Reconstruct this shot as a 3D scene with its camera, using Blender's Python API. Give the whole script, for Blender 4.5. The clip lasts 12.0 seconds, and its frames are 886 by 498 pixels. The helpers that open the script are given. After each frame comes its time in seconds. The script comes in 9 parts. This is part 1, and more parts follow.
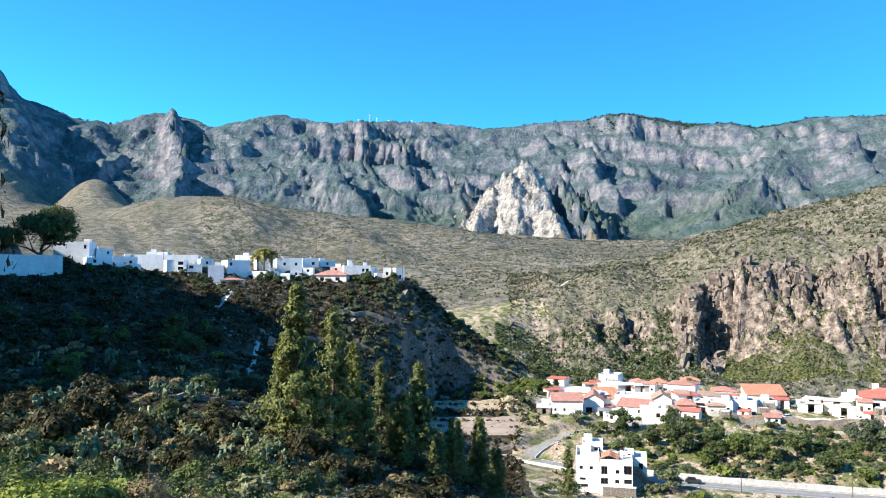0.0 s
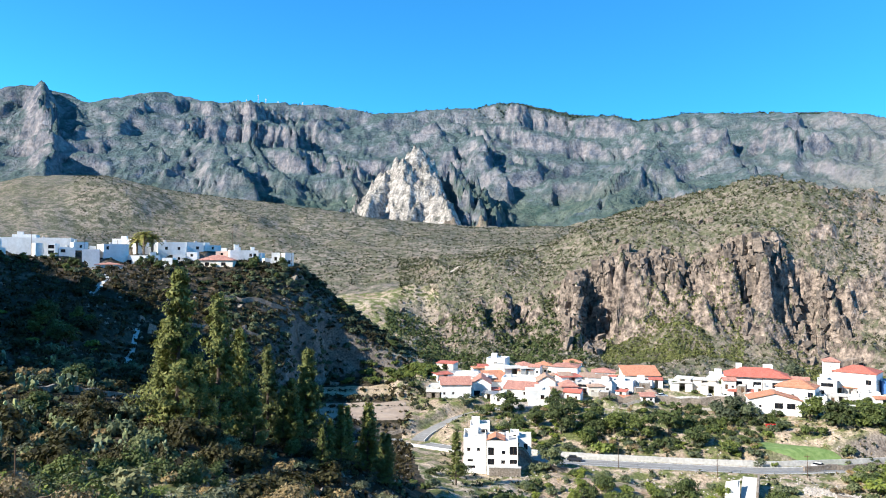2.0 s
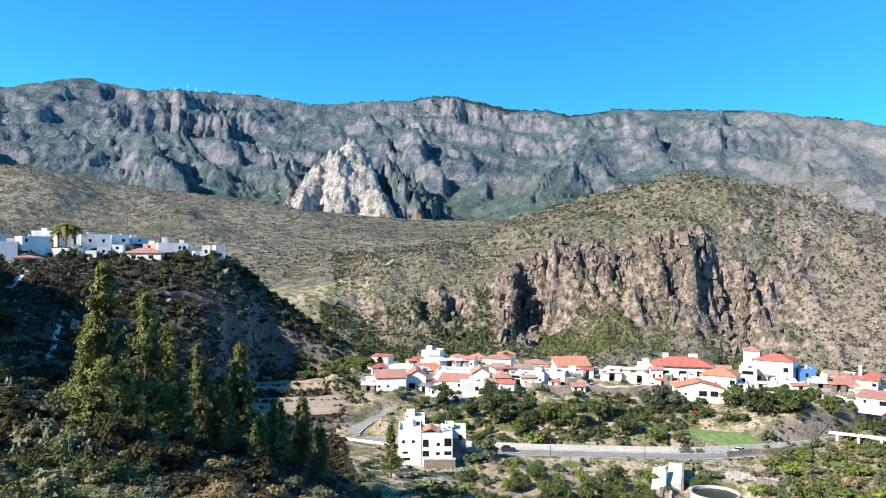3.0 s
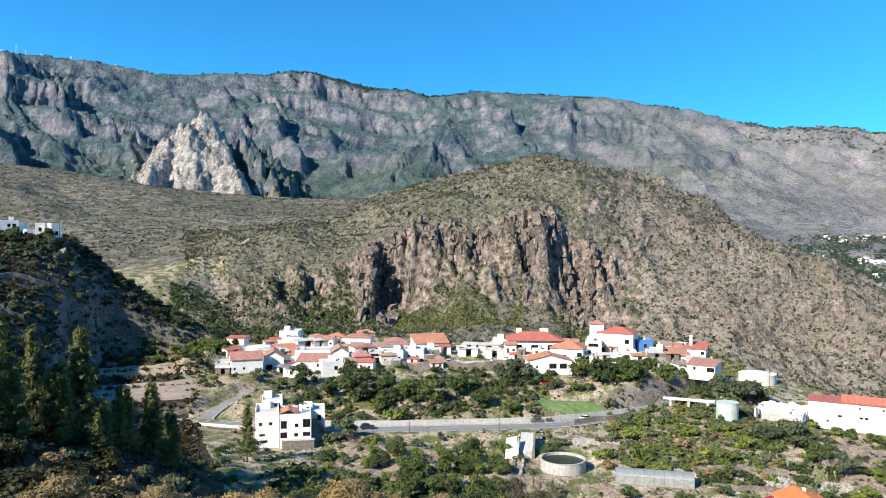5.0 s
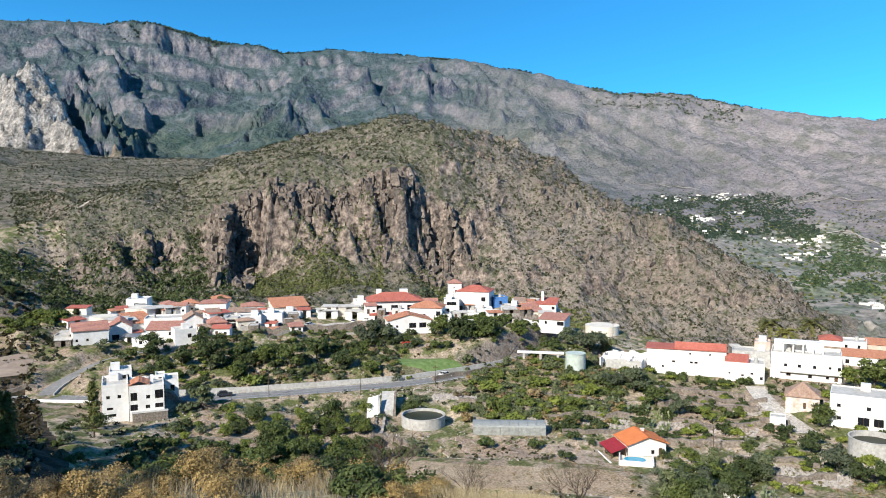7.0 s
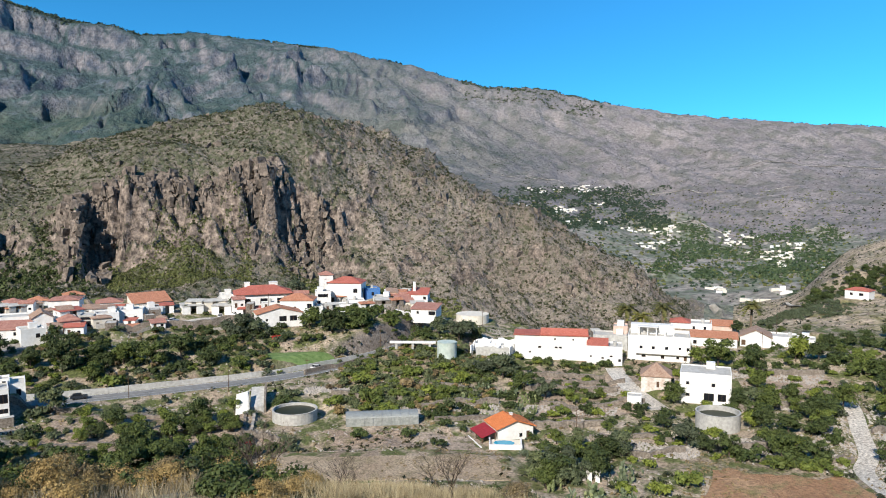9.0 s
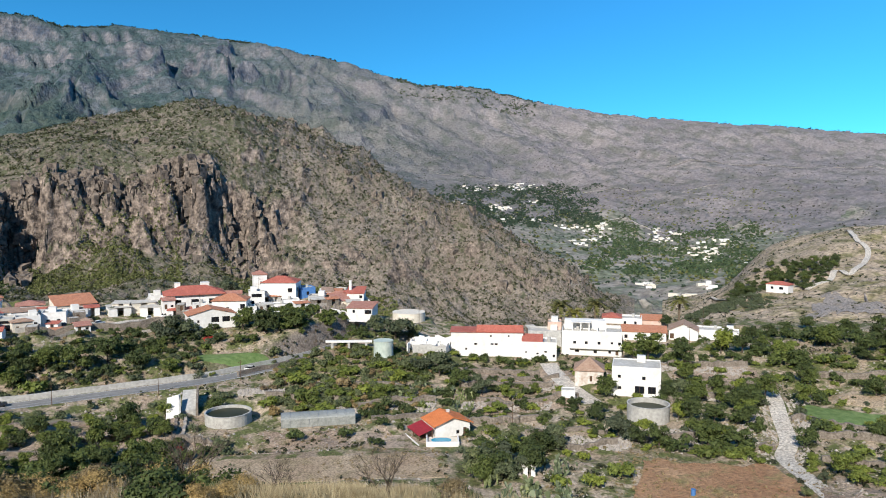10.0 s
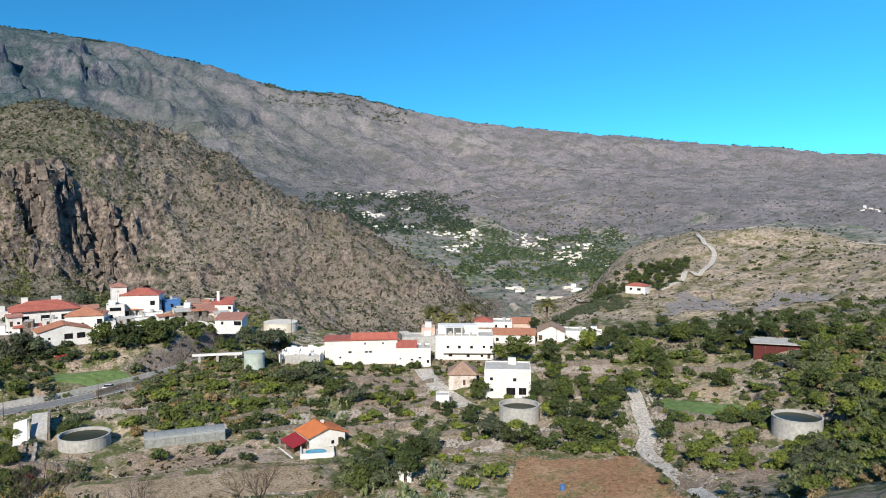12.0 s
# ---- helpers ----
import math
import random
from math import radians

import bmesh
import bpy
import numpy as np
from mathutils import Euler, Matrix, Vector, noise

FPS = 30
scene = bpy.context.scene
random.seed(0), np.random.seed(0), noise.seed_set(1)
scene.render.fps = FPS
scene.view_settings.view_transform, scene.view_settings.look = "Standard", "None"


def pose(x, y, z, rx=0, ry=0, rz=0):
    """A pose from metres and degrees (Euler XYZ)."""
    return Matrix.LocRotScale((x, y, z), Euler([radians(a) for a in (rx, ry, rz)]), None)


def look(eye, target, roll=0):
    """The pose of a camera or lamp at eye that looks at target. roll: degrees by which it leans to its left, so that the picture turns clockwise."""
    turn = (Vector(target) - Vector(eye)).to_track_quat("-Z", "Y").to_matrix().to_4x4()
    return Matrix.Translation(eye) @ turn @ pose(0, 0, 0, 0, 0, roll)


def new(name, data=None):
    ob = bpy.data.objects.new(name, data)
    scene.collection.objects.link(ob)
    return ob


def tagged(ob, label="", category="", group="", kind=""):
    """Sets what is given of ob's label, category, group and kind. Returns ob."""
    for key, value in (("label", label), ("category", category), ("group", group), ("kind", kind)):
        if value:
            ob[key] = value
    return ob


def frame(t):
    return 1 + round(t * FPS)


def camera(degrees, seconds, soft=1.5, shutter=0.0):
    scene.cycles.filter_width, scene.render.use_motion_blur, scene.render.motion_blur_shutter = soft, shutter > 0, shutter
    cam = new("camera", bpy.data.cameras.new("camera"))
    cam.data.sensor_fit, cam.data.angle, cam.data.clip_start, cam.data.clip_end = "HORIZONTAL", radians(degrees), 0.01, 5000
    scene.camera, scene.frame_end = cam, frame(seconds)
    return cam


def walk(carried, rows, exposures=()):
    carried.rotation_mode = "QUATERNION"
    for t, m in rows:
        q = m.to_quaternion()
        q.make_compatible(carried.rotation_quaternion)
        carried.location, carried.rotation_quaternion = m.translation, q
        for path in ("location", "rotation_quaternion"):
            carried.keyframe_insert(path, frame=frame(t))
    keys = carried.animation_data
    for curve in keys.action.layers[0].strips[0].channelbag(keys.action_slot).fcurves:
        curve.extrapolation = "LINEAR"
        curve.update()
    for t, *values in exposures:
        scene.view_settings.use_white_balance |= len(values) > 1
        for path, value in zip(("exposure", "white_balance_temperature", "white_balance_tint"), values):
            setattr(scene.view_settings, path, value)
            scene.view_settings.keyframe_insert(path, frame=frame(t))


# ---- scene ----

# ---------------------------------------------------------------- camera
# Someone stands on the hillside and turns to the right; the lens goes round an arm's reach from the body.
cam = camera(61.28, 12.0, soft=1.0)
EYE = 40.0
ARM = 0.35
TURNS = [  # seconds, yaw, pitch, roll
    (0.0, 0.00, 2.50, -0.00),
    (0.5, -2.07, 2.13, -0.09),
    (1.0, -4.15, 1.84, -0.14),
    (1.5, -6.12, 1.60, -0.15),
    (2.0, -8.33, 1.42, -0.18),
    (2.5, -10.72, 1.15, -0.13),
    (3.0, -13.29, 0.89, -0.15),
    (5.0, -24.01, -0.70, -0.17),
    (5.5, -26.72, -1.38, -0.17),
    (6.0, -29.40, -2.21, 0.04),
    (6.5, -32.11, -3.04, 0.13),
    (7.0, -34.77, -3.66, 0.16),
    (9.0, -44.57, -4.36, -0.06),
    (9.5, -47.03, -4.45, -0.07),
    (10.0, -49.48, -4.50, -0.05),
    (10.5, -51.92, -4.43, -0.05),
    (11.0, -54.34, -4.27, -0.04),
    (11.5, -56.78, -4.10, -0.03),
    (12.0, -59.20, -3.95, 0.03),
]
walk(cam, [(t, pose(-ARM * math.sin(radians(yaw)), ARM * math.cos(radians(yaw)) - ARM, EYE, 90 + pitch, roll, yaw))
           for t, yaw, pitch, roll in TURNS],
     ((0.0, 1.32), (2.5, 1.16), (5.5, 0.80), (8.0, 0.5), (12.0, 0.25)))

# ---------------------------------------------------------------- sky and sun
SUN_BEARING, SUN_HEIGHT = -112.0, 34.0   # degrees clockwise from +y, degrees above the horizon
sun_data = bpy.data.lights.new("sun", "SUN")
sun_data.energy, sun_data.angle, sun_data.color = 4.7, radians(0.53), (1.0, 0.95, 0.87)
sun = new("sun", sun_data)
_b, _h = radians(SUN_BEARING), radians(SUN_HEIGHT)
sun_way = Vector((math.sin(_b) * math.cos(_h), math.cos(_b) * math.cos(_h), math.sin(_h)))
sun.matrix_world = look((0, 0, 300), Vector((0, 0, 300)) - sun_way)

world = bpy.data.worlds.new("sky")
world.use_nodes = True
scene.world = world
wn, wl = world.node_tree.nodes, world.node_tree.links
sky = wn.new("ShaderNodeTexSky")
sky.sky_type = "NISHITA"
sky.sun_disc = False
sky.sun_elevation, sky.sun_rotation = _h, -_b
sky.altitude, sky.air_density, sky.dust_density, sky.ozone_density = 1500.0, 0.8, 0.0, 4.0
tint = wn.new("ShaderNodeMix")
tint.data_type, tint.blend_type = "RGBA", "MULTIPLY"
tint.inputs[0].default_value, tint.inputs[7].default_value = 1.0, (0.27, 1.10, 1.36, 1.0)
wl.new(sky.outputs["Color"], tint.inputs[6])
wl.new(tint.outputs[2], wn["Background"].inputs["Color"])
wn["Background"].inputs["Strength"].default_value = 0.10

# ---------------------------------------------------------------- materials
def material(name, rough=0.9, metal=0.0):
    m = bpy.data.materials.new(name)
    m.use_nodes = True
    nt = m.node_tree
    b = nt.nodes["Principled BSDF"]
    b.inputs["Roughness"].default_value, b.inputs["Metallic"].default_value = rough, metal
    b.inputs["Specular IOR Level"].default_value = 0.25
    return m, nt, b


def rgb(c):
    return (c[0], c[1], c[2], 1.0)


def noise_node(nt, scale, detail=4.0, rough=0.6, coords=None, stretch=None):
    n = nt.nodes.new("ShaderNodeTexNoise")
    n.inputs["Scale"].default_value, n.inputs["Detail"].default_value, n.inputs["Roughness"].default_value = scale, detail, rough
    if coords is None:
        g = nt.nodes.new("ShaderNodeNewGeometry")
        coords = g.outputs["Position"]
    if stretch:
        mp = nt.nodes.new("ShaderNodeMapping")
        mp.inputs["Scale"].default_value = stretch
        nt.links.new(coords, mp.inputs["Vector"])
        coords = mp.outputs["Vector"]
    nt.links.new(coords, n.inputs["Vector"])
    return n.outputs["Fac"]


def ramp(nt, fac, stops):
    r = nt.nodes.new("ShaderNodeValToRGB")
    e = r.color_ramp.elements
    while len(e) < len(stops):
        e.new(0.5)
    for el, (p, c) in zip(e, stops):
        el.position, el.color = p, rgb(c) if len(c) == 3 else c
    nt.links.new(fac, r.inputs["Fac"])
    return r.outputs["Color"]


def mix(nt, fac, a, b, blend="MIX"):
    m = nt.nodes.new("ShaderNodeMix")
    m.data_type, m.blend_type = "RGBA", blend
    for sock, v in ((m.inputs[0], fac), (m.inputs[6], a), (m.inputs[7], b)):
        if isinstance(v, (int, float)):
            sock.default_value = v
        elif isinstance(v, tuple):
            sock.default_value = rgb(v)
        else:
            nt.links.new(v, sock)
    return m.outputs[2]


def bump(nt, b, fac, strength, distance):
    n = nt.nodes.new("ShaderNodeBump")
    n.inputs["Strength"].default_value, n.inputs["Distance"].default_value = strength, distance
    nt.links.new(fac, n.inputs["Height"])
    nt.links.new(n.outputs["Normal"], b.inputs["Normal"])


def steepness(nt, low, high):
    """0 on ground flatter than high, 1 on faces steeper than low (given as the normal's upward share)."""
    g = nt.nodes.new("ShaderNodeNewGeometry")
    s = nt.nodes.new("ShaderNodeSeparateXYZ")
    nt.links.new(g.outputs["Normal"], s.inputs[0])
    m = nt.nodes.new("ShaderNodeMapRange")
    m.inputs["From Min"].default_value, m.inputs["From Max"].default_value = high, low
    nt.links.new(s.outputs["Z"], m.inputs["Value"])
    return m.outputs["Result"]


def terrain_material(name, soils, greens, rock, cover, scales, steep=(0.55, 0.85), relief=0.4, grit=(0.42, 1.45)):
    """Soil in two tones, patches of low green cover, bare rock where it is steep, grain and relief."""
    m, nt, b = material(name, 0.95)
    big, small, fine = (noise_node(nt, s, 6.0) for s in scales)
    soil = mix(nt, ramp(nt, big, [(0.35, (0, 0, 0)), (0.65, (1, 1, 1))]), soils[0], soils[1])
    green = mix(nt, small, greens[0], greens[1])
    patch = ramp(nt, small, [(cover - 0.06, (1, 1, 1)), (cover + 0.08, (0, 0, 0))])
    col = mix(nt, patch, soil, green)
    stone = mix(nt, ramp(nt, small, [(0.36, (0, 0, 0)), (0.64, (1, 1, 1))]), rock[0], rock[1])
    col = mix(nt, steepness(nt, *steep), col, stone)
    grain = ramp(nt, fine, [(0.34, (grit[0],) * 3), (0.66, (grit[1],) * 3)])
    col = mix(nt, 0.9, col, grain, "MULTIPLY")
    nt.links.new(col, b.inputs["Base Color"])
    bump(nt, b, fine, relief, 1.5 / scales[2])
    return m


MAT = {}
MAT["valley"] = terrain_material("valley_earth", [(0.250, 0.184, 0.128), (0.460, 0.372, 0.280)], [(0.070, 0.086, 0.028), (0.170, 0.178, 0.066)],
                                 [(0.16, 0.13, 0.11), (0.27, 0.23, 0.19)], 0.50, (0.03, 0.25, 1.6))
# The slope's shade is put into these soil tones, darker than the valley's.
MAT["shade_hill"] = terrain_material("shade_dark_earth", [(0.034, 0.024, 0.015), (0.105, 0.076, 0.052)], [(0.010, 0.010, 0.005), (0.032, 0.029, 0.013)],
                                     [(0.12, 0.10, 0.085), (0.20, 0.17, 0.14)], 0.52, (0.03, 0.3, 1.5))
MAT["cliff_hill"] = terrain_material("cliff_hill_earth", [(0.168, 0.146, 0.116), (0.256, 0.217, 0.173)], [(0.078, 0.086, 0.048), (0.140, 0.141, 0.085)],
                                     [(0.060, 0.049, 0.044), (0.400, 0.322, 0.264)], 0.51, (0.022, 0.30, 0.80), (0.42, 0.64), 0.9, (0.62, 1.30))
MAT["brown_flank"] = terrain_material("brown_flank_earth", [(0.208, 0.174, 0.139), (0.316, 0.266, 0.216)], [(0.092, 0.096, 0.056), (0.160, 0.155, 0.096)],
                                      [(0.074, 0.060, 0.052), (0.340, 0.272, 0.222)], 0.43, (0.022, 0.34, 0.90), (0.46, 0.70), 1.0, (0.60, 1.34))
MAT["mid_hill"] = terrain_material("rolling_hill_earth", [(0.156, 0.132, 0.102), (0.262, 0.220, 0.174)], [(0.076, 0.080, 0.048), (0.130, 0.128, 0.080)],
                                   [(0.13, 0.105, 0.08), (0.24, 0.195, 0.15)], 0.50, (0.007, 0.11, 0.5), (0.6, 0.8), 0.7)


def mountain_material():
    """Cool grey green rock and scrub on the wall, tones shifted to blue for distance haze; drier, browner ground on the
    long slopes to the east.
    """
    m = terrain_material("hazy_mountain_rock", [(0.092, 0.120, 0.146), (0.150, 0.168, 0.186)], [(0.042, 0.075, 0.077), (0.080, 0.114, 0.112)],
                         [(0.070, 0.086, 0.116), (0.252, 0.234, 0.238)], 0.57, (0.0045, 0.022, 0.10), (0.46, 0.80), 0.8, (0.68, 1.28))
    nt = m.node_tree
    b = nt.nodes["Principled BSDF"]
    wall = b.inputs["Base Color"].links[0].from_socket
    big, small, fine = noise_node(nt, 0.004, 6.0), noise_node(nt, 0.02, 6.0), noise_node(nt, 0.12, 6.0)
    dry = mix(nt, ramp(nt, big, [(0.35, (0, 0, 0)), (0.65, (1, 1, 1))]), (0.222, 0.200, 0.202), (0.318, 0.282, 0.272))
    dry = mix(nt, ramp(nt, small, [(0.40, (1, 1, 1)), (0.52, (0, 0, 0))]), dry, (0.178, 0.172, 0.154))
    dry = mix(nt, 0.9, dry, ramp(nt, fine, [(0.32, (0.70, 0.70, 0.70)), (0.68, (1.24, 1.24, 1.24))]), "MULTIPLY")
    g = nt.nodes.new("ShaderNodeNewGeometry")
    sep = nt.nodes.new("ShaderNodeSeparateXYZ")
    nt.links.new(g.outputs["Position"], sep.inputs[0])
    turn = nt.nodes.new("ShaderNodeMath")
    turn.operation = "ARCTAN2"
    nt.links.new(sep.outputs["X"], turn.inputs[0])
    nt.links.new(sep.outputs["Y"], turn.inputs[1])
    wob = nt.nodes.new("ShaderNodeMath")
    wob.operation = "MULTIPLY_ADD"
    wob.inputs[1].default_value = 0.35
    nt.links.new(big, wob.inputs[0])
    nt.links.new(turn.outputs[0], wob.inputs[2])
    rng_ = nt.nodes.new("ShaderNodeMapRange")
    rng_.inputs["From Min"].default_value, rng_.inputs["From Max"].default_value = 0.74, 1.16
    nt.links.new(wob.outputs[0], rng_.inputs["Value"])
    # thin lava beds show as level bands on the wall
    beds = ramp(nt, noise_node(nt, 1.0, 5.0, 0.65, None, (0.0035, 0.0035, 0.075)), [(0.34, (0.62, 0.64, 0.68)), (0.5, (1.0, 1.0, 1.0)), (0.64, (1.42, 1.30, 1.22))])
    wall = mix(nt, 0.35, wall, beds, "MULTIPLY")
    # green aprons of scrub at the foot of the wall
    low = nt.nodes.new("ShaderNodeMapRange")
    low.inputs["From Min"].default_value, low.inputs["From Max"].default_value = 320.0, 215.0
    nt.links.new(sep.outputs["Z"], low.inputs["Value"])
    lush = nt.nodes.new("ShaderNodeMath")
    lush.operation = "MULTIPLY"
    nt.links.new(low.outputs["Result"], lush.inputs[0])
    nt.links.new(ramp(nt, noise_node(nt, 0.006, 5.0), [(0.38, (0, 0, 0)), (0.52, (0.9, 0.9, 0.9))]), lush.inputs[1])
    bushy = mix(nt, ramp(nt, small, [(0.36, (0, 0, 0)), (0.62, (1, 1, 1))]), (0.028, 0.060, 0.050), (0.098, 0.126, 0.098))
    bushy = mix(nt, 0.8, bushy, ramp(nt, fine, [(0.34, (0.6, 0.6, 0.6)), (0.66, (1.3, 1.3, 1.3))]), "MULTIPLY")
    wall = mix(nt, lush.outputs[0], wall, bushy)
    nt.links.new(mix(nt, rng_.outputs["Result"], wall, dry), b.inputs["Base Color"])
    return m


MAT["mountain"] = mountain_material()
MAT["far_valley"] = terrain_material("far_valley_earth", [(0.265, 0.240, 0.205), (0.335, 0.300, 0.262)], [(0.125, 0.145, 0.100), (0.195, 0.205, 0.150)],
                                     [(0.17, 0.15, 0.135), (0.31, 0.27, 0.24)], 0.50, (0.004, 0.025, 0.12), (0.5, 0.8), 0.4)
MAT["pale_rock"] = terrain_material("pale_rock", [(0.26, 0.24, 0.215), (0.40, 0.37, 0.33)], [(0.075, 0.080, 0.066), (0.15, 0.145, 0.12)],
                                    [(0.19, 0.18, 0.17), (0.52, 0.48, 0.43)], 0.44, (0.01, 0.06, 0.16), (0.5, 0.85), 1.0)
MAT["tan_hill"] = terrain_material("tan_hill_earth", [(0.36, 0.285, 0.205), (0.47, 0.375, 0.275)], [(0.16, 0.15, 0.072), (0.26, 0.225, 0.11)],
                                   [(0.20, 0.165, 0.14), (0.33, 0.28, 0.24)], 0.46, (0.01, 0.08, 0.5), (0.6, 0.8), 0.5)
MAT["bare_soil"] = terrain_material("bare_garden_soil", [(0.29, 0.21, 0.150), (0.40, 0.32, 0.25)], [(0.12, 0.115, 0.050), (0.20, 0.175, 0.09)],
                                    [(0.20, 0.165, 0.14), (0.33, 0.28, 0.24)], 0.40, (0.08, 0.4, 2.2), (0.5, 0.8), 0.5)
MAT["rust_field"] = terrain_material("russet_field", [(0.31, 0.165, 0.088), (0.43, 0.275, 0.160)], [(0.22, 0.180, 0.075), (0.30, 0.240, 0.125)],
                                     [(0.25, 0.15, 0.09), (0.33, 0.22, 0.13)], 0.40, (0.09, 0.22, 1.3), (0.3, 0.5), 0.6, (0.68, 1.28))
MAT["dry_field"] = terrain_material("dry_grass_field", [(0.37, 0.27, 0.18), (0.46, 0.36, 0.25)], [(0.26, 0.20, 0.12), (0.36, 0.29, 0.18)],
                                    [(0.25, 0.18, 0.12), (0.33, 0.25, 0.17)], 0.44, (0.06, 0.3, 2.5), (0.3, 0.5), 0.6)
MAT["pale_track"] = terrain_material("pale_track", [(0.48, 0.43, 0.37), (0.60, 0.55, 0.48)], [(0.42, 0.37, 0.31), (0.52, 0.46, 0.39)],
                                     [(0.42, 0.37, 0.31), (0.52, 0.47, 0.40)], 0.3, (0.1, 0.5, 2.0), (0.3, 0.5), 0.3)
MAT["scree"] = terrain_material("grey_scree", [(0.30, 0.265, 0.235), (0.37, 0.32, 0.28)], [(0.24, 0.20, 0.155), (0.32, 0.27, 0.21)],
                                [(0.25, 0.23, 0.22), (0.31, 0.285, 0.27)], 0.36, (0.03, 0.2, 1.2), (0.3, 0.5), 0.5)

# ---------------------------------------------------------------- the lie of the land
def lattice(ix, iy, seed):
    h = (ix.astype(np.int64) * 374761393 + iy.astype(np.int64) * 668265263 + seed * 974634533) & 0x7FFFFFFF
    h = ((h ^ (h >> 13)) * 1274126177) & 0x7FFFFFFF
    return ((h ^ (h >> 16)) & 0xFFFF) / 32767.5 - 1.0


def value_noise(x, y, seed=0):
    ix, iy = np.floor(x), np.floor(y)
    fx, fy = x - ix, y - iy
    ix, iy = ix.astype(np.int64), iy.astype(np.int64)
    u, v = fx * fx * fx * (fx * (fx * 6 - 15) + 10), fy * fy * fy * (fy * (fy * 6 - 15) + 10)
    a, b = lattice(ix, iy, seed), lattice(ix + 1, iy, seed)
    c, d = lattice(ix, iy + 1, seed), lattice(ix + 1, iy + 1, seed)
    return (a + (b - a) * u) * (1 - v) + (c + (d - c) * u) * v


def fbm(x, y, seed=0, octaves=4, gain=0.5):
    total, amp = 0.0, 1.0
    for o in range(octaves):
        total = total + amp * value_noise(x, y, seed + o)
        x, y, amp = x * 2.03 + 7.1, y * 2.03 - 3.7, amp * gain
    return total


def ridged(x, y, seed=0, octaves=4, gain=0.55):
    total, amp = 0.0, 1.0
    for o in range(octaves):
        total = total + amp * (1 - 2 * np.abs(value_noise(x, y, seed + o)))
        x, y, amp = x * 2.1 + 3.3, y * 2.1 + 9.2, amp * gain
    return total


